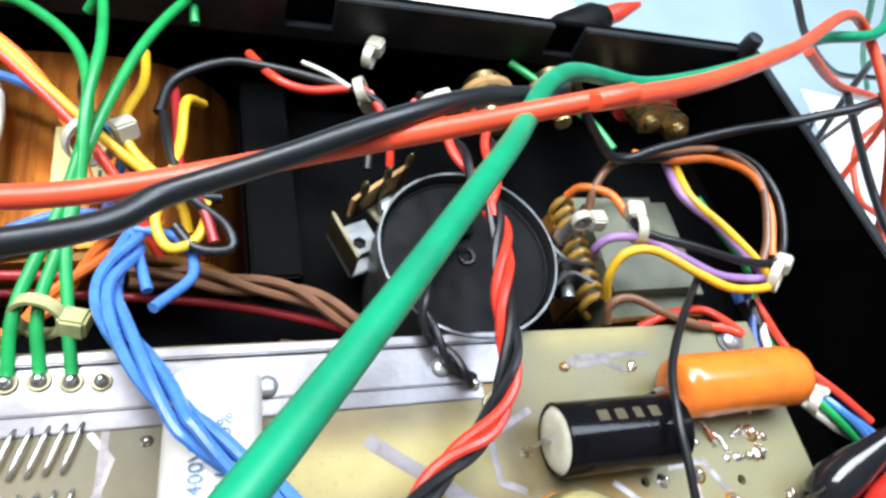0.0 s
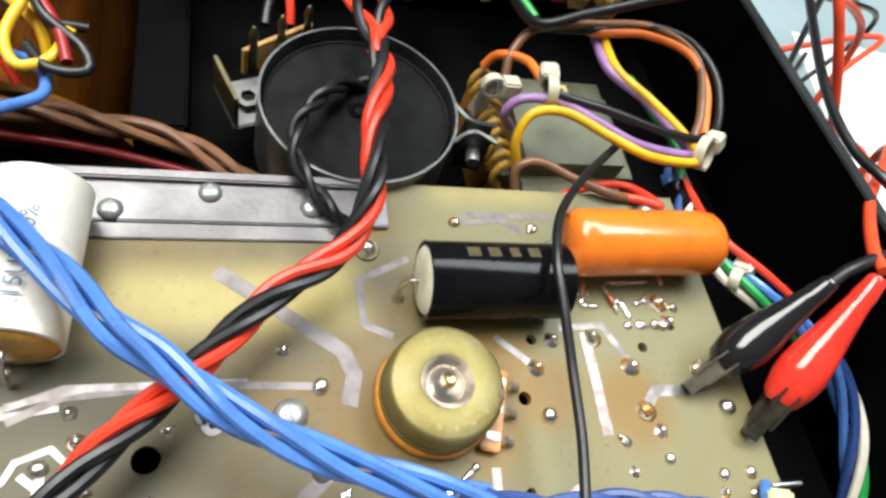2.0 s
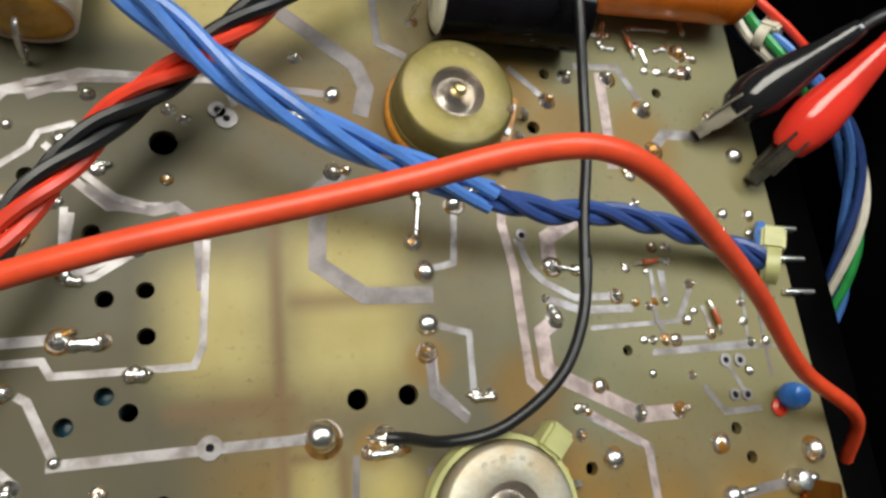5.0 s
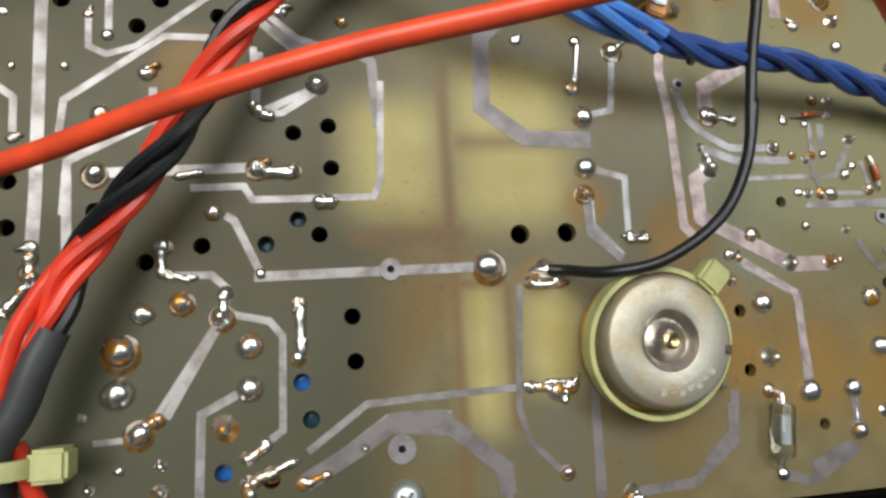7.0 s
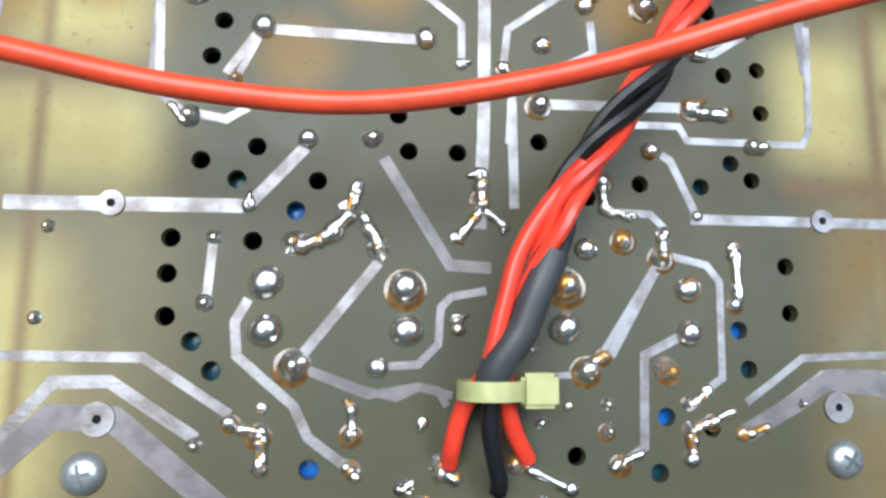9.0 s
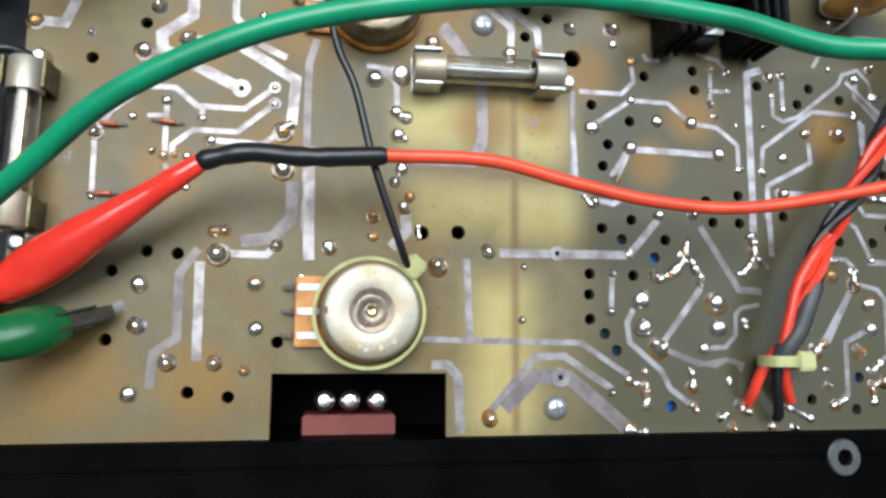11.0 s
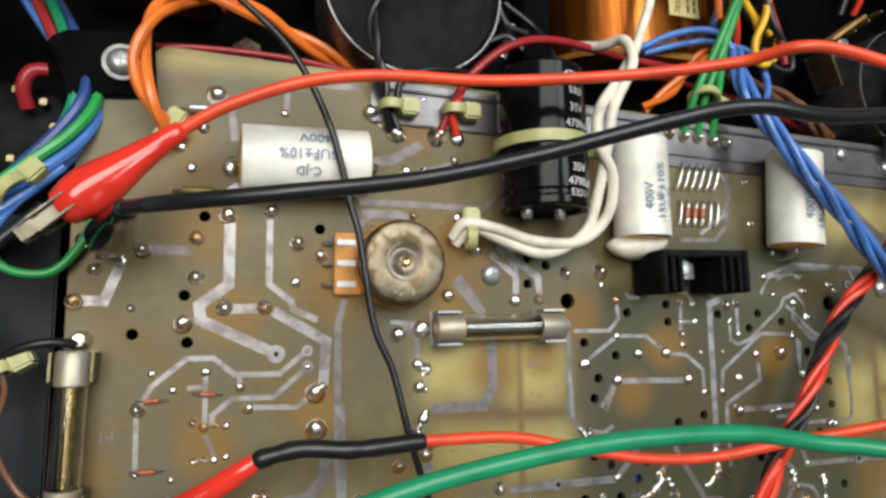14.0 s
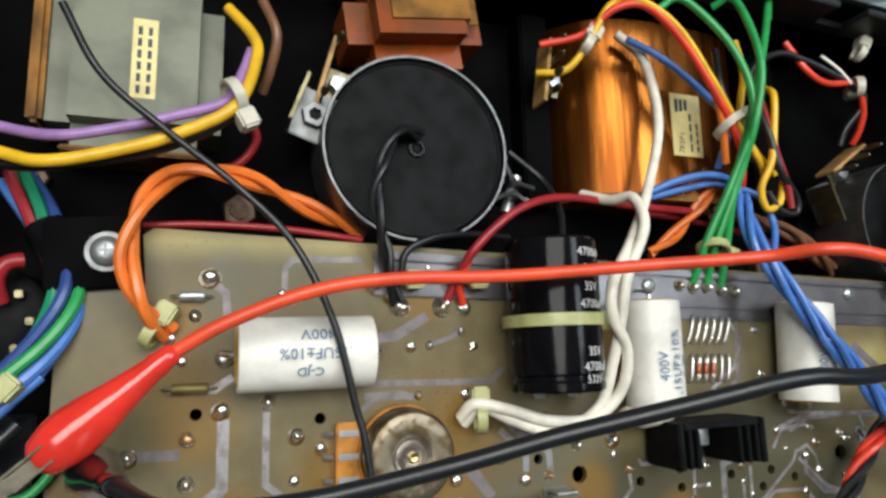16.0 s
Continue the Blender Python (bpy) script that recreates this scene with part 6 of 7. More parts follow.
part("face", box(-9.3, 9.3, -5.8, -0.7, 0.02, 0.5, 0.15), W_DULLRED, switch, "dull red phenolic face")
for u in (-5, 0, 5.5):
    part("post", tube([(u, -1, -3), (u, 1.5, 0), (u + 0.2, 2.6, 2.5)], 0.7, 8, 0.6), LUGMETAL, switch)
    part("bead", lathe([(0, 4.6), (1.2, 4.3), (2.0, 3.2), (1.8, 1.8), (0.8, 1.0)], 14, Matrix.Translation((u, 2.6, 0))), SOLDER, switch, "solder bead")

# ---- bench clutter outside the chassis ----
thing("paper_sheet", "white paper sheet lying on the bench", "paper", (324, 190, -79.9), (0, 0, -9), bm=box(0, 200, -190, 60, 0, 0.4), mat=SHEET)
cloth = thing("tool_pouch", "grey cloth pouch lying on the bench behind the amplifier", "pouch", (130, 260, -80), (0, 0, 12))
bm = box(-60, 60, -30, 40, 0, 30, 0)
bmesh.ops.bevel(bm, geom=bm.edges[:], offset=12, segments=4, affect="EDGES")
part("pouch", bm, SHEET, cloth)
probe = thing("test_probe", "black and red test probe lying on the pouch", "probe", (170, 238, -44), (0, 80, 20))
part("handle", lathe([(0, -16), (6, -15), (8, -8), (8, 8), (5, 15), (0, 16)], 20), RUBBER, probe)
part("tip", lathe([(4, 15), (4, 22), (1.2, 34), (0, 35)], 14), W_RED, probe, "red probe tip")
book = thing("blue_box", "small blue box lying on the bench behind the amplifier", "box", (60, 250, -80), (0, 0, -10))
part("body", box(-30, 30, -20, 20, 0, 22, 2), BLUECAP, book)

# ---- test leads with crocodile clips ----
def crocodile(lead, colour, tip, tail, up, boot_label):
    """A spring clip at the end of a lead: a soft boot with two toothed jaws and a rivet."""
    tip, tail = V(tip), V(tail)
    d = (tail - tip).normalized()
    side = d.cross(V(up)).normalized()
    top = side.cross(d)
    m = Matrix((( *(d), ), ( *(side), ), ( *(top), ))).transposed().to_4x4()
    m.translation = tip
    full = (tail - tip).length
    prof = [(2.0, 0.20), (3.3, 0.235), (4.2, 0.33), (4.45, 0.41), (4.0, 0.52), (3.0, 0.67), (2.35, 0.80), (2.1, 0.86), (2.2, 0.88), (1.85, 0.95), (1.75, 0.985), (1.3, 1.0), (0, 1.0)]
    bm = lathe([(0.0, 0.26 * full)] + [(r, h * full) for r, h in prof], 28, m @ Matrix.Diagonal((1, 1.0, 0.9, 1)) @ ALONG_X)
    for v in bm.verts:
        v.co += (v.co - tip).normalized().cross(side) * 0.25 * noise.noise(v.co * 0.22)
    boot = part("clip_boot", bm, colour, lead, boot_label)
    for s in (-1, 1):
        b = bmesh.new()
        long = min(12, 0.30 * full)
        add_box(b, 0, long, -1.2, 1.2, s * 0.45 - 0.25, s * 0.45 + 0.25, 0.1)
        for k in range(6):
            add_box(b, 0.3 + k * 1.3, 1.0 + k * 1.3, -1.1, 1.1, s * 0.15 - 0.2, s * 0.15 + 0.2)
        for e in (-1, 1):
            add_box(b, 2.8, long, e * 1.35 - 0.2, e * 1.35 + 0.2, min(0, s * 1.7), max(0, s * 1.7), 0.1)
        add_box(b, -0.3, 0.5, -1.2, 1.2, min(0, s * 0.9), max(0, s * 0.9), 0.1)
        bmesh.ops.transform(b, matrix=m @ Matrix.Rotation(radians(-s * 7), 4, "Y") @ Matrix.Translation((0, 0, s * 0.6)), verts=b.verts)
        part("jaw", b, CLIPMETAL, boot, "toothed steel jaw")


def clip_lead(label, mat, radius, *points, clip=None, splice=(), bare_end=False):
    """A test lead: its cable, and where they show its clip and its taped splice."""
    lead = thing("test_lead", label, "test lead", group="test leads")
    part("cable", tube(points, radius), mat, lead)
    if bare_end:
        a, b = V(points[-1]), V(points[-2])
        d = (a - b).normalized()
        part("bare_end", tube([a - d * 0.5, a + d * 1.4, a + d * 2.6 + Vector((0, 0, -0.8))], radius * 0.7, 10, 0.5), JOINT, lead, "tinned bare wire end")
    if splice:
        path = smooth_path(splice, 0.9)
        n = len(path)
        radii = [1.75 + 0.14 * math.sin(i * 1.1) * (0.5 + 0.5 * math.sin(i * 0.37)) for i in range(n)]
        radii[0] = radii[-1] = 1.35
        part("taped_splice", add_tube(bmesh.new(), path, radii, 14), W_BLACK, lead, "black tape wound over the splice")
    if clip:
        crocodile(lead, *clip)
    return lead


UP = (0, 0, 1)


# ---- wires ----
# leads
clip_lead("red test lead with a taped black splice and red boot", W_SCARLET, 1.25, (-84.2, 14.7, 17), (-65.3, 14.5, 18), (-50.0, 11.2, 18), (-33.4, 8.2, 18), (-15.6, 7.5, 18), (4.3, 10.3, 21), (23.5, 14.1, 29), (39.8, 17.3, 34), (56.7, 19.7, 38), (65.9, 20.8, 41), (75.3, 22.2, 44), (83.1, 22.5, 45), (90.3, 20.6, 43), (100.8, 16.8, 36), (113.3, 11.3, 27), (129.9, 1.9, 14), (150, -6, 2), (158, -14, -10), clip=(BOOTRED, (-160.2, -16.3, 4), (-116.1, 12.6, 15), UP, "glossy red boot"), splice=((-116.7, 12.6, 15), (-108.2, 14.4, 16), (-97.7, 13.8, 17), (-83.9, 14.7, 17)))
clip_lead("red test lead crossing the capacitors to a red boot", W_SCARLET, 1.25, (-131.0, 73.4, 22), (-123.1, 78.0, 24), (-109.3, 83.3, 26), (-94.2, 85.8, 27), (-72.1, 86.7, 28), (-44.1, 88.7, 34), (-25.4, 89.5, 44), (-15.5, 89.7, 54), (10, 85.5, 58), (40, 89, 62.5), (72, 94, 67), (67.0, 92.5, 67), (89.1, 100.1, 64), (118.7, 115.1, 58), (178, 150, 40), (190, 125, 24), (215, 105, -20), (235, 110, -60), (250, 150, -77), (290, 190, -77), clip=(BOOTRED, (-154.7, 52.6, 24), (-130.9, 73.6, 22), UP, "glossy red boot"))
clip_lead("black test lead sagging over the capacitors from a black booted clip", W_BLACK, 1.2, (-136.7, 55.2, 40), (-129.3, 54.0, 52), (-115.3, 54.8, 58), (-96.3, 57.6, 59), (-80.2, 61.2, 62), (-62.0, 65.6, 70), (-49.5, 68.0, 73), (-32.1, 68.4, 72), (10.5, 76.6, 65), (21.4, 82.5, 63), (31.5, 85.9, 64), (43.4, 90.5, 65), (55.0, 96.0, 63), (70.6, 104.1, 56), (96.4, 133.3, 30), (107.5, 133.0, 17), (117.5, 129.2, 9.5), (131.2, 131.2, 12), (147.8, 131.9, 18), (165.9, 131.6, 24), (192.4, 137.2, 28), (230, 170, 10), (270, 180, -60), (330, 230, -77), clip=(BOOTBLACK, (-146.7, 53.6, 1), (-136.7, 55.2, 40), (0, 1, 0), "black boot"))
clip_lead("teal green test lead arching over the board to the bench", W_TEAL, 1.35, (-150.6, -13.8, 36), (-140.4, -6.9, 44), (-128.0, 1.1, 52), (-116.5, 8.9, 58), (-101.2, 15.4, 62), (-85.0, 19.0, 64), (-67.4, 21.0, 65), (-47.0, 20.6, 64), (-30.1, 18.0, 64), (-14, 18, 72), (2, 28, 81), (16, 42, 83), (35, 63, 75), (54, 85, 67), (72, 106, 58), (98.5, 117.2, 46), (125.9, 127.5, 42), (159.4, 141.3, 40), (191.7, 152.8, 38), (260, 220, 20), (330, 240, -40), (380, 250, -76), clip=(W_DEEPGREEN, (-133.7, -13.5, 2), (-159.0, -22.8, 22), UP, "dark green boot"))
clip_lead("thin black lead laid over the board to a trimmer", W_BLACK, 0.75, (-153.7, 138.0, 12), (-146.4, 125.0, 12), (-134.3, 114.7, 12), (-121.7, 104.8, 13), (-111.0, 94.0, 14), (-103.3, 78.7, 15), (-98.7, 62.5, 14), (-96.8, 55.7, 14), (-93.7, 37.7, 14), (-89.8, 28.3, 14), (-85.9, 13.6, 14), (-80.5, -1.1, 11), (-78.9, -4.4, 8), bare_end=True)
clip_lead("thin black lead from the rear lugs down to a trimmer", W_BLACK, 0.85, (132.1, 99.4, 4), (118.0, 87.1, 10), (107.8, 76.0, 14), (103.4, 66.4, 16), (102.9, 58.4, 15), (103.1, 47.8, 12), (102.2, 37.2, 11), (100.0, 27.2, 11), (98.3, 16.1, 11), (99.3, 21.1, 11), (97.1, 12.1, 11), (92.2, 4.3, 11), (83.7, -1.3, 10), (76.5, -2.4, 7), (72.2, -1.4, 2), (69.6, -1.1, 1), bare_end=True)
clip_lead("red lead looping on the bench beside the chassis", W_SCARLET, 1.3, (170.4, 149.1, 30), (199.0, 153.8, 15), (258.1, 166.6, -10), (260, 150, -50), (300, 120, -76))
clip_lead("red lead looping down outside the wall", W_SCARLET, 1.3, (215, 190, -60), (318.8, 202.3, -40), (291.2, 181.0, -45), (282.9, 157.8, -50), (300.9, 143.9, -60), (262, 90, -77))
clip_lead("black lead hanging outside the wall", W_BLACK, 1.2, (196.2, 183.4, 20), (216.3, 184.7, 5), (263.7, 197.5, -20), (326.5, 213.2, -40), (300, 200, -77))
clip_lead("black lead curving past the side wall", W_BLACK, 1.2, (210.5, 157.4, 10), (192.2, 116.3, 12), (186.3, 94.1, 14), (188.7, 78.0, 16), (205, 60, 0), (230, 30, -60))
clip_lead("red test lead whose booted clip bites the board edge", W_SCARLET, 1.2, (165.0, 58.9, 22), (168.0, 65.0, 20), (183.4, 80.3, 14), (209.8, 100.9, 6), (215, 100, -20), (240, 110, -70), clip=(BOOTRED, (140.6, 36.8, 2), (161.5, 57.2, 23), UP, "glossy red boot"))
clip_lead("black test lead whose booted clip bites a solder tab", W_BLACK, 1.2, (154.9, 58.3, 18.6), (160.5, 60.6, 20.5), (172.7, 62.8, 21), (200, 62, 20), (225, 60, -10), (250, 50, -70), clip=(BOOTBLACK, (131.4, 46.2, 1.6), (155.5, 58.6, 19), UP, "glossy black boot"))
# twisted pairs
twisted("twisted_wire", "wire of the twisted bunch crossing the board", ((W_RED, "red"), (W_RED, "second red"), (W_BLACK, "black"), (W_BLACK, "second black")), 0.97, 31, (79.0, 112.5, 14), (79.0, 105.5, 14.5), (75.8, 91.8, 15), (74.2, 79.2, 14), (68.7, 69.9, 12), (58.1, 62.8, 11), (46.5, 51.8, 10), (36.7, 42.9, 10), (32.1, 37.4, 10), (27.5, 31.4, 10), (23.9, 25.2, 10), (19.0, 16.3, 10), (12.8, 8.1, 9.5), (7.8, 0.6, 9.5), (6.3, -4.1, 9.5), (4.0, -9.6, 9.3), (1.6, -14.9, 9), lay=1.42, taper=14, group="speaker pair")
twisted("twisted_wire", "wire of a twisted pair from the back wall", ((W_RED, "red"), (W_BLACK, "black")), 1.0, 21, (70.6, 146.5, 8), (72.6, 140, 10), (75.4, 127, 13), (78.0, 116, 14), (79.2, 110, 14.5), group="speaker pair ends")
twisted("twisted_wire", "wire of a twisted pair from a brass jack", ((W_RED, "red"), (W_BLACK, "black")), 1.0, 21, (86.6, 147.1, 6), (85.4, 139, 9), (82.6, 127, 13), (80.0, 116, 14), (78.8, 110, 14), group="speaker pair ends")
wire("twisted_wire", "red wire of the bunch passing outside the grey sleeve", W_RED, 1.05, (9.5, 4.0, 10.5), (5.2, -1.0, 10.2), (1.9, -6.5, 9.8), (0.2, -12.5, 9.4), (-1.2, -18.5, 8.6), (-2.0, -21.8, 7.2), group="speaker pair ends")
wire("shrink_sleeve", "grey shrink sleeve over the twisted pair", W_GREY, 2.0, (5.9, -6.3, 9.6), (4.0, -10.5, 9.6), (2.0, -15.6, 9.2), (-0.5, -19.3, 8.6), (-1.1, -22.0, 7.4), category="sleeve")
wire("twisted_wire", "red end of the twisted pair soldered to the board", W_RED, 1.1, (-0.7, -19.5, 6), (-3.8, -24.1, 5), (-4.9, -28.8, 3), (-5.0, -31.2, 1), group="speaker pair ends")
wire("twisted_wire", "red end of the twisted pair soldered to the board", W_RED, 1.1, (0.7, -19.5, 6), (2.1, -26.2, 4), (4.5, -30.7, 2), group="speaker pair ends")
wire("twisted_wire", "black end of the twisted pair soldered to the board", W_BLACK, 1.1, (-0.3, -20.1, 6), (-0.6, -26.7, 5), (0.8, -33.4, 3), (0.6, -33.9, 2), group="speaker pair ends")
twisted("can_wire", "wire twisted from the can to the board", ((W_BLACK, "black"), (W_BLACK, "other black")), 0.85, 15, (79.7, 116.3, 0), (71.6, 110.6, 4), (64.3, 100.0, 6), (63.6, 92.8, 5), (66.4, 86.7, 4), (69.8, 82.0, 3), (72.0, 81.0, 1), group="can wires")
twisted("can_wire", "wire twisted from the can to the board", ((W_BLACK, "black"), (W_BLACK, "other black")), 0.85, 22, (-80.3, 123.4, 0), (-86.6, 122.2, 5), (-91.0, 114.8, 7), (-93.0, 105.8, 7), (-90.6, 96.3, 5), (-88.9, 89.2, 3), (-86.4, 83.2, 1), group="can wires")
wire("can_wire", "black wire curving behind the board edge", W_BLACK, 0.85, (-86.3, 89.3, 3), (-85.2, 94.8, 4), (-78.2, 98.5, 3), (-68.7, 100.1, 0), (-56.1, 100.8, -5), group="can wires")
wire("can_wire", "black wire from the clamp down to the capacitor", W_BLACK, 0.85, (-54.7, 123.3, -6), (-46.3, 115.9, -4), (-45.3, 107.2, 2), (-48.3, 98.8, 8), group="can wires")
# blue
twisted("blue_wire", "wire of the blue bunch crossing the board", ((W_BLUE, "blue"), (W_BLUE, "second blue"), (W_BLUE, "fourth blue"), (W_BLUE, "third blue")), 0.95, 52, (11.9, 113.6, 2), (9.0, 97.9, 10), (19.5, 77.1, 16), (23.0, 72.5, 17), (30.6, 64.7, 17), (37.9, 56.3, 17), (43.4, 52.2, 16), (52.1, 44.9, 15), (62.5, 38.9, 14), (73.5, 34.3, 13), (85.7, 30.4, 11), group="blue bunch", lay=1.6)
twisted("blue_wire", "wire of the twisted slate blue bunch", ((W_NAVY, "slate blue"), (W_NAVY, "second slate blue"), (W_NAVY, "third slate blue")), 0.95, 25, (84.9, 30.8, 11), (94.5, 28.6, 10), (105.2, 28.4, 9), (118.0, 26.5, 7), (130.5, 23.5, 5), (137.0, 21.4, 4), group="blue bunch", lay=1.15)
wire("blue_wire", "short blue wire end at the board edge", W_BLUE, 1.0, (137.0, 21.4, 4), (138.2, 25.5, 3), (140.9, 28.4, 1), group="blue ends")
wire("blue_wire", "blue wire looping by the transformer", W_BLUE, 1.0, (-16.1, 113.9, -3), (-7.9, 117.3, 1), (1.9, 119.1, 3), (10.3, 116.8, 2), (14.5, 102.2, 4), group="blue ends")
wire("blue_wire", "blue wire looping by the transformer", W_BLUE, 1.0, (-13.6, 113.5, -4), (-4.5, 115.7, -1), (6.4, 117.8, 0), (19.0, 114.1, 2), (22.0, 105.9, 3), (15.7, 97.0, 8), group="blue ends")
wire("blue_wire", "blue wire crossing the transformer", W_BLUE, 1.0, (-21.8, 155.6, 2), (-9.3, 150.8, 2), (2.4, 141.9, 3), (9.4, 134.4, 3), (6.8, 121.9, 0), group="blue ends")
# green
wire("green_wire", "green wire rising from the board over the transformer", W_GREEN, 1.05, (-6.0, 89.0, 1), (-4.7, 99.6, 6), (1.9, 116.9, 11), (5.4, 132.5, 16), (1.9, 149.6, 15), (-10.6, 163.6, 12), (-17.6, 160.8, 10), group="green wires")
wire("green_wire", "green wire rising from the board over the transformer", W_GREEN, 1.05, (-1.4, 89.1, 1), (-1.4, 99.7, 6), (3.8, 117.1, 11), (5.3, 132.1, 17), (7.2, 147.4, 18), (5.7, 165.9, 13), (2.5, 165.8, 8), group="green wires")
wire("green_wire", "green wire rising from the board over the transformer", W_GREEN, 1.05, (3.2, 88.4, 1), (2.6, 98.5, 5), (2.5, 114.2, 10), (6.3, 130.5, 13), (13.8, 152.3, 13), (22.3, 171.0, 9), (23.4, 165.9, 7), group="green wires")
# white
wire("white_wire", "white wire running from the transformer down over the board", W_WHITE, 1.35, (-22.4, 159.1, -2), (-14.5, 151.4, -1), (-13.7, 132.4, 2), (-22.0, 112.0, 6), (-31.6, 98.8, 12), (-41.2, 87.3, 17), (-41.8, 79.7, 17), (-36.6, 72.3, 14), (-36.7, 63.4, 11), (-43.3, 57.3, 9), (-54.2, 57.2, 8), (-63.3, 59.9, 7), (-70.5, 61.3, 5), (-72.7, 58.2, 2), group="white pair")
wire("white_wire", "white wire running from the transformer down over the board", W_WHITE, 1.35, (-34.9, 112.9, -4), (-31.8, 109.7, 4), (-29.3, 109.1, 10), (-29.6, 101.3, 14), (-36.7, 88.8, 16), (-38.2, 79.9, 15), (-39.2, 69.8, 12), (-41.6, 59.7, 9), (-51.0, 54.5, 7), (-61.5, 57.4, 6), (-68.7, 60.6, 4), (-71.7, 56.8, 1), group="white pair")
# maroon, orange, brown
wire("maroon_wire", "maroon wire curving from the transformer to the board", W_MAROON, 1.05, (3.0, 110.9, -6), (-20.7, 110.2, -2), (-44.7, 109.6, 4), (-58.6, 105.3, 7), (-68.8, 96.9, 7), (-73.0, 89.5, 3), (-75.1, 83.9, 1), group="maroon wires")
wire("red_wire", "short red wire end at the capacitor", W_RED, 0.95, (-70.9, 93.2, 5), (-72.7, 88.3, 3), (-71.0, 83.3, 1), group="maroon wires")
wire("maroon_wire", "thin maroon wire lying along the board's edge", W_MAROON, 0.8, (-143.9, 98.9, -3), (-128.9, 100.1, -3), (-111.5, 99.9, -3), (-93.6, 98.4, -4), group="maroon wires")
twisted("orange_wire", "wire looping from the board behind the edge", ((W_ORANGE, "orange"), (W_ORANGE, "second orange")), 1.15, 34, (-133.1, 77.2, 2), (-138.0, 82.3, 7), (-140.8, 91.7, 8), (-138.1, 103.2, 6), (-131.4, 110.5, 0), (-120.1, 111.2, -4), (-108.6, 107.7, -8), (-91.9, 101.3, -12), group="orange pair")
twisted("orange_wire", "wire passing under the green wires", ((W_ORANGE, "orange"), (W_ORANGE, "second orange")), 1.0, 26, (-11.8, 98.5, -8), (-3.4, 104.9, -6), (5.6, 114.7, -4), (10.0, 118.3, -4), group="orange pair")
wire("red_wire", "dull red wire looping beside the taped transformer", W_MAROON, 1.0, (-119.2, 124.2, -4), (-117.2, 121.1, -6), (-120.0, 116.2, -8), (-125.9, 113.0, -10), group="maroon wires")
twisted("brown_wire", "wire lying behind the rail", ((W_BROWN, "brown"), (W_BROWN, "second brown"), (W_BROWN, "third brown")), 1.0, 40, (10.2, 111.5, -8), (20.4, 111.0, -8), (31.1, 108.6, -8), (42.3, 106.5, -9), (52.4, 100.4, -10), (59.5, 96.2, -12), group="brown bunch", lay=1.5)
wire("red_wire", "red wire lying behind the rail", W_MAROON, 1.0, (-12.2, 111.1, -12), (6.7, 109.9, -13), (27.8, 107.2, -14), (46.1, 102.5, -15), (55.7, 98.8, -16), group="maroon wires")
# harness at the transformer
wire("harness_wire", "yellow wire of the bunch over the transformer", W_YELLOW, 1.0, (-47.7, 144.1, -2), (-41.6, 144.0, 2), (-37.0, 149.8, 6), (-32.2, 159.4, 10), (-26.5, 159.7, 14), (-14.9, 153.9, 14), (-3.6, 142.3, 12), (8.3, 130.9, 8), (19.0, 121.8, 4), (21.3, 116.4, 0), group="transformer harness")
wire("harness_wire", "orange-red wire of the bunch over the transformer", W_RED, 1.0, (-47.5, 151.1, 0), (-37.8, 152.9, 5), (-31.3, 158.2, 11), (-23.3, 157.9, 14), (-11.1, 148.7, 13), (2.0, 134.3, 10), (7.7, 126.1, 8), (12.5, 119.0, 3), (16.0, 113.0, -3), group="transformer harness")
wire("harness_wire", "orange wire of the bunch over the transformer", W_ORANGE, 1.0, (-27.5, 160.1, 13), (-17.4, 157.1, 13), (-5.9, 147.2, 11), (1.1, 134.6, 9), (5.2, 122.0, 5), group="transformer harness")
wire("harness_wire", "black wire of the bunch beside the green wires", W_BLACK, 1.0, (4.0, 154.2, 6), (2.9, 143.2, 8), (7.5, 132.8, 7), (17.2, 123.3, 4), (27.4, 123.0, 2), group="transformer harness")
wire("harness_wire", "yellow wire of the bunch beside the green wires", W_YELLOW, 1.0, (13.3, 159.1, 4), (13.3, 148.7, 6), (9.8, 136.3, 7), (14.7, 127.7, 5), (25.1, 121.1, 2), group="transformer harness")
wire("harness_wire", "yellow wire looping low by the transformer", W_YELLOW, 1.0, (24.6, 147.2, 2), (21.4, 142.4, 8), (20.3, 132.3, 8), (18.2, 122.9, 8), (15.7, 115.5, 6), (18.1, 110.1, 5), (22.9, 112.3, 5), (25.0, 118.5, 5), group="transformer harness")
wire("harness_wire", "black wire looping low by the transformer", W_BLACK, 1.0, (17.0, 141.8, 5), (18.2, 130.8, 8), (21.1, 120.4, 8), (27.9, 114.1, 6), (28.7, 109.7, 5), (22.8, 109.9, 5), (19.0, 114.9, 5), group="transformer harness")
wire("harness_wire", "red wire looping low by the transformer", W_MAROON, 1.0, (19.0, 150.8, 2), (19.7, 138.1, 6), (20.2, 125.5, 8), (24.0, 117.2, 7), (25.8, 110.5, 6), group="transformer harness")
wire("harness_wire", "black wire running along the back wall", W_BLACK, 1.1, (15.9, 142.6, 4), (19.1, 152.1, 4), (29.6, 157.9, 4), (39.3, 157.1, 4), (49.1, 154.5, 4), (59.2, 150.9, 4), (64.4, 147.0, 2), (60.8, 140.0, -2), (59.8, 135.0, -4), group="back harness")
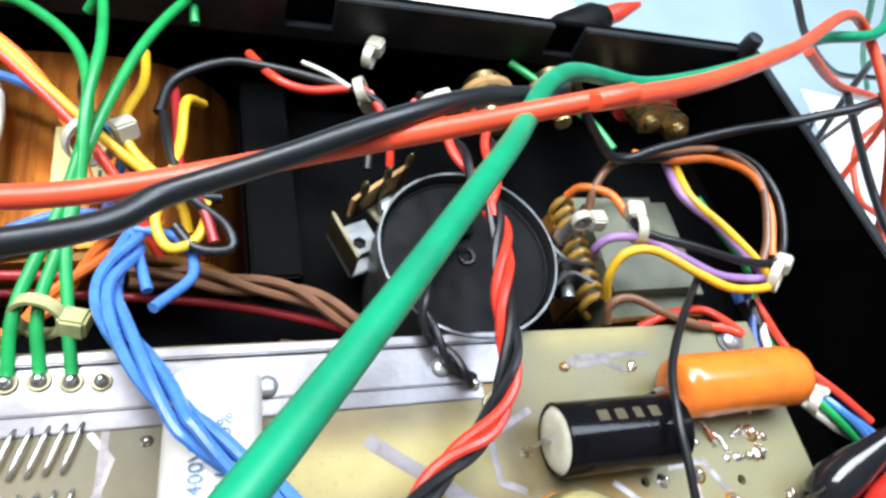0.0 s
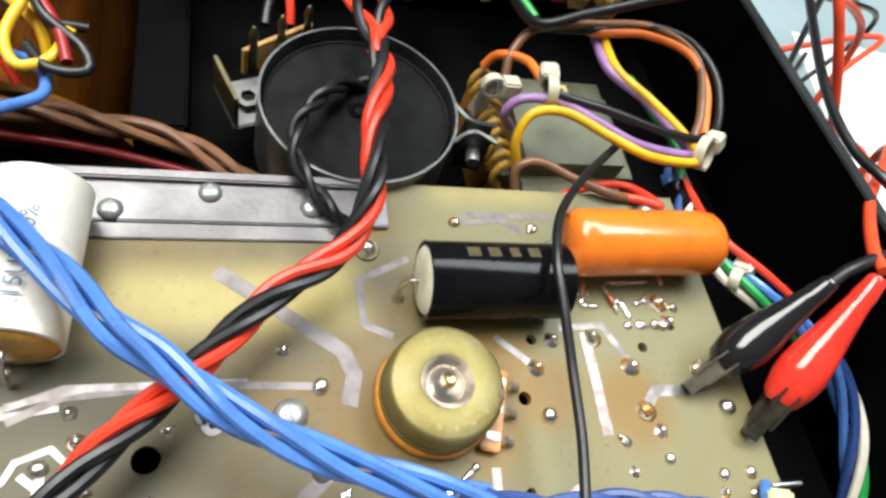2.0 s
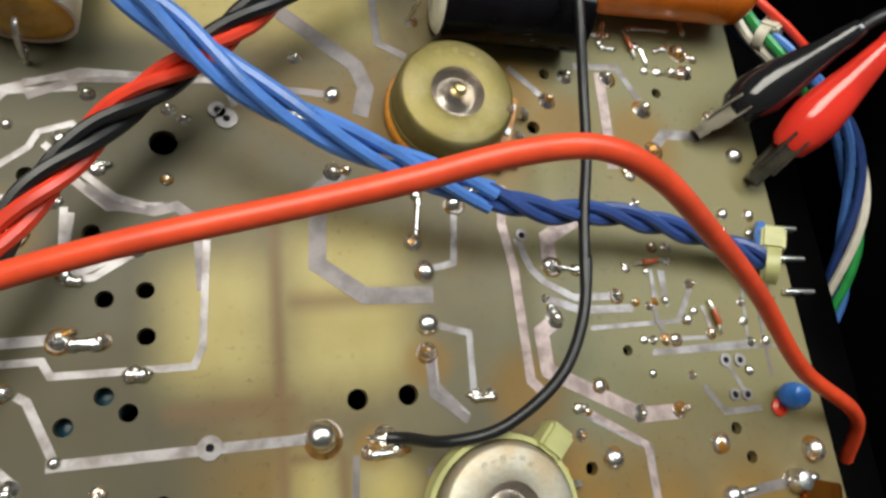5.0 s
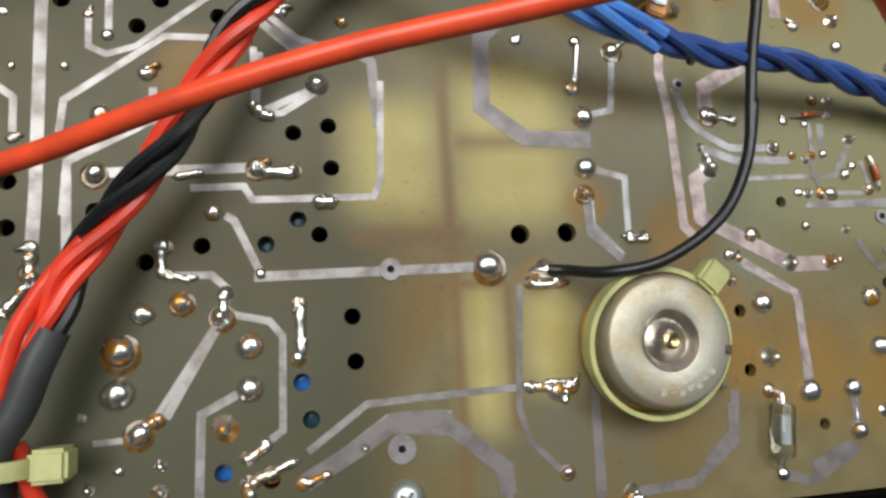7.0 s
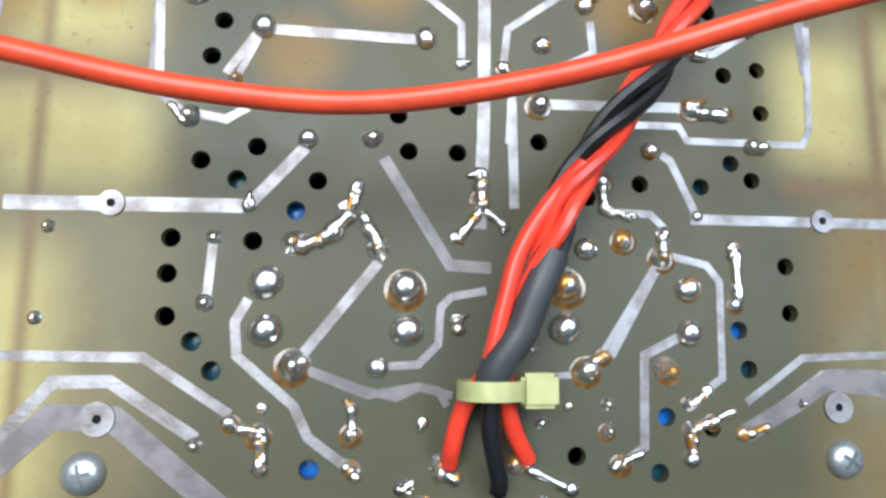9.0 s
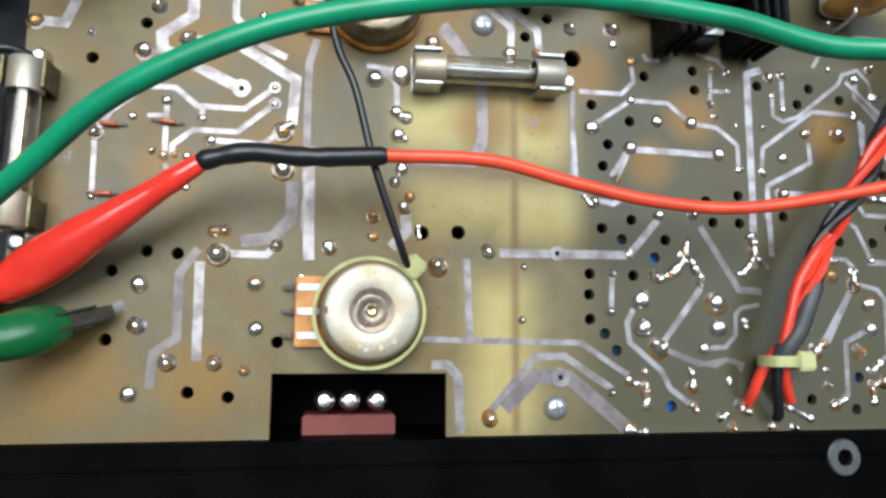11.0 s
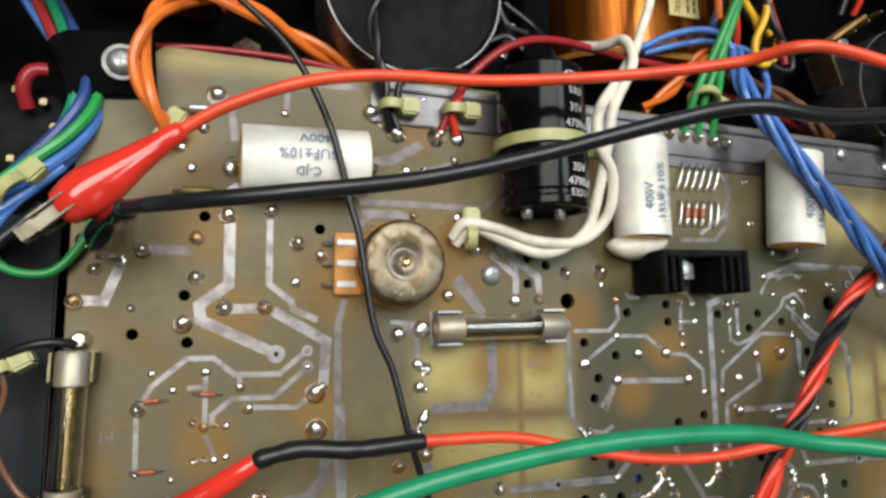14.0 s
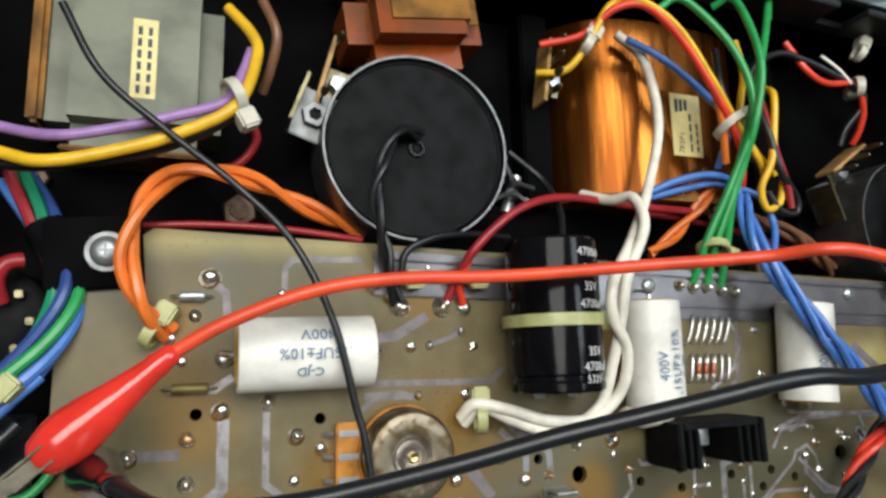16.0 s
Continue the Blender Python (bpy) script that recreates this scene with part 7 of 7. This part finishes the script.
wire("harness_wire", "pinkish red wire running along the back wall", W_RED, 1.0, (34.7, 163.1, 2), (40.2, 153.8, 4), (47.5, 150.9, 4), (59.3, 151.8, 4), (64.1, 145.3, 2), (65.2, 139.4, -1), (65.3, 135.9, -4), group="back harness")
wire("harness_wire", "bare screened wire along the back wall", W_WHITE, 0.5, (46.4, 159.5, 4), (51.7, 155.5, 5), (56.4, 151.5, 5), group="back harness")
wire("harness_wire", "bright green wire by the back wall", W_GREEN, 1.1, (102.2, 166.2, 2), (111.5, 153.9, 4), (117.4, 142.8, 6), (120.6, 134.7, 6), group="back harness")
# harness at the side wall (the bunch beside the taped transformer)
wire("harness_wire", "violet wire looping over the taped transformer", W_VIOLET, 1.05, (136.6, 132.4, 4), (136.6, 121.0, 5), (143.7, 112.0, 5), (149.9, 101.6, 4), (153.3, 98.6, 3), (137.0, 98.2, 6), (126.0, 102.6, 8), (118.5, 107.4, 8), (111.1, 109.3, 6), (108.5, 108.7, 2), (111.9, 109.3, -3), group="side harness")
wire("harness_wire", "yellow wire looping over the taped transformer", W_YELLOW, 1.05, (138.2, 131.5, 5), (138.1, 120.2, 6), (144.3, 111.2, 6), (150.8, 101.7, 5), (152.4, 96.1, 4), (137.9, 94.4, 7), (128.8, 98.2, 8), (119.7, 104.4, 8), (112.3, 104.6, 7), (109.7, 101.7, 2), (111.5, 98.9, -4), group="side harness")
wire("harness_wire", "black wire looping over the taped transformer", W_BLACK, 1.05, (123.3, 134.1, 4), (133.3, 131.4, 7), (149.2, 133.8, 8), (161.0, 129.7, 8), (164.5, 117.9, 7), (158.4, 103.1, 5), (144.7, 101.2, 7), (130.2, 104.5, 9), (117.7, 108.8, 9), (118.3, 116.8, 6), group="side harness")
wire("harness_wire", "orange wire looping over the taped transformer", W_ORANGE, 1.05, (108.6, 126.2, -2), (110.7, 126.0, 2), (115.7, 121.8, 5), (117.6, 114.2, 6), group="side harness")
wire("harness_wire", "orange wire arching beside the side wall", W_ORANGE, 1.05, (126.7, 134.5, 5), (136.2, 130.9, 7), (148.2, 130.7, 8), (159.7, 126.7, 7), (161.5, 116.6, 6), (157.0, 103.9, 4), group="side harness")
wire("harness_wire", "brown wire arching beside the side wall", W_BROWN, 1.05, (111.6, 120.1, 0), (113.3, 125.2, 4), (119.6, 130.2, 7), (134.6, 132.4, 8), (152.3, 133.4, 8), (161.6, 125.0, 7), (157.9, 110.0, 5), (152.6, 101.0, 3), group="side harness")
wire("harness_wire", "brown wire looping down to the board corner", W_BROWN, 1.0, (109.5, 92.7, -4), (109.2, 95.7, 0), (113.7, 95.9, 2), (120.6, 91.9, 2), (127.8, 88.5, 2), (132.4, 88.0, 1), group="side harness")
wire("harness_wire", "red wire looping down to the board corner", W_RED, 1.0, (130.5, 89.3, 0), (135.6, 86.7, 2), (139.4, 85.4, 2), (136.1, 93.1, -2), (127.1, 93.5, -3), (118.8, 91.8, -6), group="side harness")
wire("harness_wire", "green wire of the bunch beside the side wall", W_GREEN, 1.0, (145.0, 123.2, 1), (147.9, 112.6, 1), (151.6, 103.3, 0), (151.4, 94.9, -2), (149.5, 88.3, -4), group="side harness")
twisted("harness_wire", "wire of the sleeved bunch beside the board", ((W_BLUE, "blue"), (W_GREEN, "green"), (W_WHITE, "pale"), (W_NAVY, "slate blue"), (W_BLUE, "second blue")), 1.0, 64, (151.8, 99, -4), (151.0, 91, -4), (148.8, 84, -3), (149.2, 77, -1.6), (151.5, 70.5, -0.4), (157.5, 64.5, 0), (166, 59, -2.5), (175, 51, -6), (180.5, 42, -11), (182.5, 32, -17), (184, 16, -30), (184.5, -4, -50), group="sleeved bunch", lay=2.0)
wire("harness_wire", "red wire beside the sleeved bunch", W_RED, 0.9, (151.5, 98, -2), (151.8, 90, -1), (150.6, 82, 1.5), (152.5, 75, 3), (158, 69, 3), (166, 62, 1), group="sleeved bunch")
wire("shrink_sleeve", "black sleeve round the wire bunch", SLEEVE, 3.0, (150.8, 95, -4), (150.8, 90, -4), (150.8, 85, -3.2), category="sleeve")
# left bunch
twisted("harness_wire", "wire of the sleeved bunch beside the board", ((W_BLUE, "blue"), (W_GREEN, "green"), (W_NAVY, "slate blue"), (W_TEAL, "teal green"), (W_MAROON, "maroon"), (W_BLUE, "second blue")), 1.15, 95, (-163.5, 109, -6), (-158.2, 101, -5), (-154.2, 93, -3.5), (-151.6, 84.5, -0.5), (-154.2, 75.5, 2), (-160.2, 67.0, 4), (-170, 57, 3), (-179, 47, -8), lay=2.5, group="left bunch")
wire("shrink_sleeve", "black sleeve round the wire bunch", SLEEVE, 4.2, (-157.3, 98.8, -5), (-154.2, 93.1, -4), (-152.4, 87.4, -3), category="sleeve")
wire("harness_wire", "violet wire running over the taped transformer", W_VIOLET, 1.1, (-179, 119.5, 2), (-163.9, 115.6, 4), (-153.8, 113.6, 8), (-144.3, 115.5, 9), (-134.6, 118.8, 9), (-124.3, 123.6, 8), (-121.1, 131.0, 6), (-119.4, 137.2, 4), group="left harness")
wire("harness_wire", "yellow wire running over the taped transformer", W_YELLOW, 1.25, (-179, 115.5, 2), (-163.0, 110.1, 6), (-155.1, 108.3, 9), (-144.0, 110.8, 10), (-132.4, 115.5, 10), (-122.1, 122.9, 9), (-118.3, 135.1, 6), (-119.5, 141.1, 4), (-124.3, 148.3, 0), group="left harness")
wire("harness_wire", "black wire running over the taped transformer", W_BLACK, 1.1, (-179, 112.0, 0), (-163.7, 108.8, 3), (-153.8, 108.5, 6), (-140.4, 111.2, 7), (-129.4, 116.3, 7), (-122.5, 121.2, 7), group="left harness")
wire("harness_wire", "brown-grey wire hanging beside the lugs", W_BROWN, 1.1, (-117.4, 149.3, 4), (-114.3, 141.4, 5), (-115.1, 134.8, 2), (-116.5, 130.4, -2), group="left harness")
wire("harness_wire", "dark wire hanging at the chassis front corner", W_BLACK, 1.3, (-157.0, 61.4, 4), (-166.8, 49.8, 6), (-174.2, 35.0, 6), (-177.6, 16.6, 4), (-174.7, 0.7, 0), (-166.3, -13.7, -4), group="left harness")
wire("harness_wire", "brown wire from a tie down to the edge fuse", W_BROWN, 0.65, (-173.7, 38.3, 2), (-166.6, 34.9, 3), (-162.0, 26.8, 2), (-164.1, 17.3, 0), (-160.6, 7.8, -2), (-154.8, 3.1, 0), group="left harness")
wire("harness_wire", "green wire looping at the board corner", W_GREEN, 0.9, (-167.2, 54.9, 2), (-163.2, 49.2, 3), (-155.3, 48.6, 3), (-150.1, 55.1, 2), (-149.3, 59.4, 1), group="left harness")
wire("harness_wire", "blue wire looping at the board corner", W_BLUE, 0.9, (-154.0, 69.5, 4), (-161.3, 61.8, 5), (-166.0, 54.3, 4), (-165.2, 50.6, 2), group="left harness")
wire("harness_wire", "black wire from the nylon tie to the edge fuse", W_BLACK, 0.9, (-164.5, 31.0, 3), (-158.4, 34.2, 5), (-153.4, 35.0, 5), (-150.6, 34.6, 3), group="left harness")
wire("harness_wire", "dark wire end beyond the nylon tie", W_BLACK, 1.2, (-174.6, 38.9, 3), (-170.4, 36.0, 3), (-164.4, 31.2, 3), group="left harness")
wire("harness_wire", "short red sleeved wire at the valve socket", W_MAROON, 1.5, (-163.6, 83.6, -5), (-164.2, 87.6, -3), (-162.6, 90.8, -2.4), (-160.2, 91.6, -3.4), group="left harness")
# nylon ties
def tie(label, where, turn, radius=2.6, mat=NATURAL):
    t = thing("cable_tie", label, "cable tie", where, turn, "cable ties")
    part("strap", lathe([(radius, -1.1), (radius + 0.7, -1.1), (radius + 0.7, 1.1), (radius, 1.1), (radius, -1.1)], 20), mat, t)
    part("lock", box(radius - 0.2, radius + 4.2, -2.0, 2.0, -2.0, 2.0, 0.5), mat, t)

tie("yellowed nylon tie round the twisted pair", (-0.7, -22.1, 6), (90, 0, 0), 3.4, NYLON)
tie("nylon tie round the three green wires", (-1.7, 98.0, 5), (70, 0, -15), 3.6, NYLON)
tie("nylon tie round the bunch over the transformer", (4.9, 131.8, 8), (70, 0, 30), 4.2)
tie("nylon tie round the yellow and violet wires", (-122.7, 124.8, 8), (80, 0, -60), 3.2)
tie("nylon tie on the looped bunch", (117.2, 110.2, 8), (80, 0, 80), 2.8)
tie("nylon tie on the bunch beside the wall", (153.9, 97.8, 5), (60, 0, 40), 3.2)
tie("nylon tie below the lugs", (107.4, 116.3, 2), (80, 0, 0), 2.0)
tie("nylon tie on the back harness", (59.0, 150.8, 5), (0, 60, 0), 2.4)
tie("nylon tie at the brass jack", (85.9, 139.7, 8), (90, 0, 20), 1.6)
tie("nylon tie on the red wire", (72.7, 143.3, 10), (90, 0, 20), 1.6)
tie("nylon tie on the blue bunch at the board edge", (138.1, 20.3, 4), (60, 0, 70), 2.6, NYLON)
tie("nylon tie round the white pair", (-68.8, 58.2, 4), (80, 0, 90), 2.6, NYLON)
tie("nylon tie round the orange pair", (-136.1, 77.2, 3), (80, 0, 60), 2.4, NYLON)
tie("nylon tie on the bunch over the transformer", (-37.0, 149.8, 6), (80, 0, 60), 2.0)
tie("nylon tie on the lead ends", (-87.6, 88.6, 3), (90, 0, 0), 2.2, NYLON)
tie("nylon tie on the lead ends", (-72.3, 88.9, 3), (90, 0, 0), 2.2, NYLON)
tie("nylon tie at the edge fuse wire", (-162.5, 30.0, 3), (80, 0, 30), 1.8, NYLON)
tie("nylon tie on the corner bunch", (-161.8, 63.9, 6), (80, 0, 50), 3.0, NYLON)
tie("nylon tie at the board corner", (152.5, 68, 1), (60, 0, 40), 1.8)
tie("nylon tie at the orange cap", (62.7, 162.7, 4), (80, 0, 60), 2.0)

for x, y in ((144.8, 27.8), (145.0, 22.1), (145.3, 16.0)):
    wire("edge_pin", "tinned pin standing out over the board's edge", SOLDER, 0.55, (x - 2.4, y + 0.2, 0.6), (x + 0.4, y, 0.9), (x + 3.6, y - 0.2, 0.9), group="edge pins", category="pin")
tantalum = thing("bead_capacitor", "small blue and red bead capacitor at the board's edge", "capacitor", (137.7, -1.6, 2.6))
part("body", lathe([(0, -2.4), (1.6, -2.0), (2.2, -0.8), (2.2, 0.8), (1.5, 2.2), (0, 2.6)], 18), BLUECAP, tantalum)
part("foot", lathe([(0, -2.6), (1.3, -2.5), (1.5, -1.9), (0.8, -1.4)], 14, Matrix.Translation((-1.4, -1.6, 0))), W_RED, tantalum, "red dipped end")
lead = thing("copper_lug", "brown tarnished copper lug at the board's edge", "lug", (138.4, -19.9, 0.8), (0, 0, -15))
part("plate", box(-2.6, 5, -5, 5, -0.6, 0.6, 0.3), COPPERWRAP, lead)
part("joint", lathe([(0, 1.8), (1.4, 1.5), (2.0, 0.4), (2.0, -0.6)], 14, Matrix.Translation((-3, 4.4, 0))), SOLDER, lead)
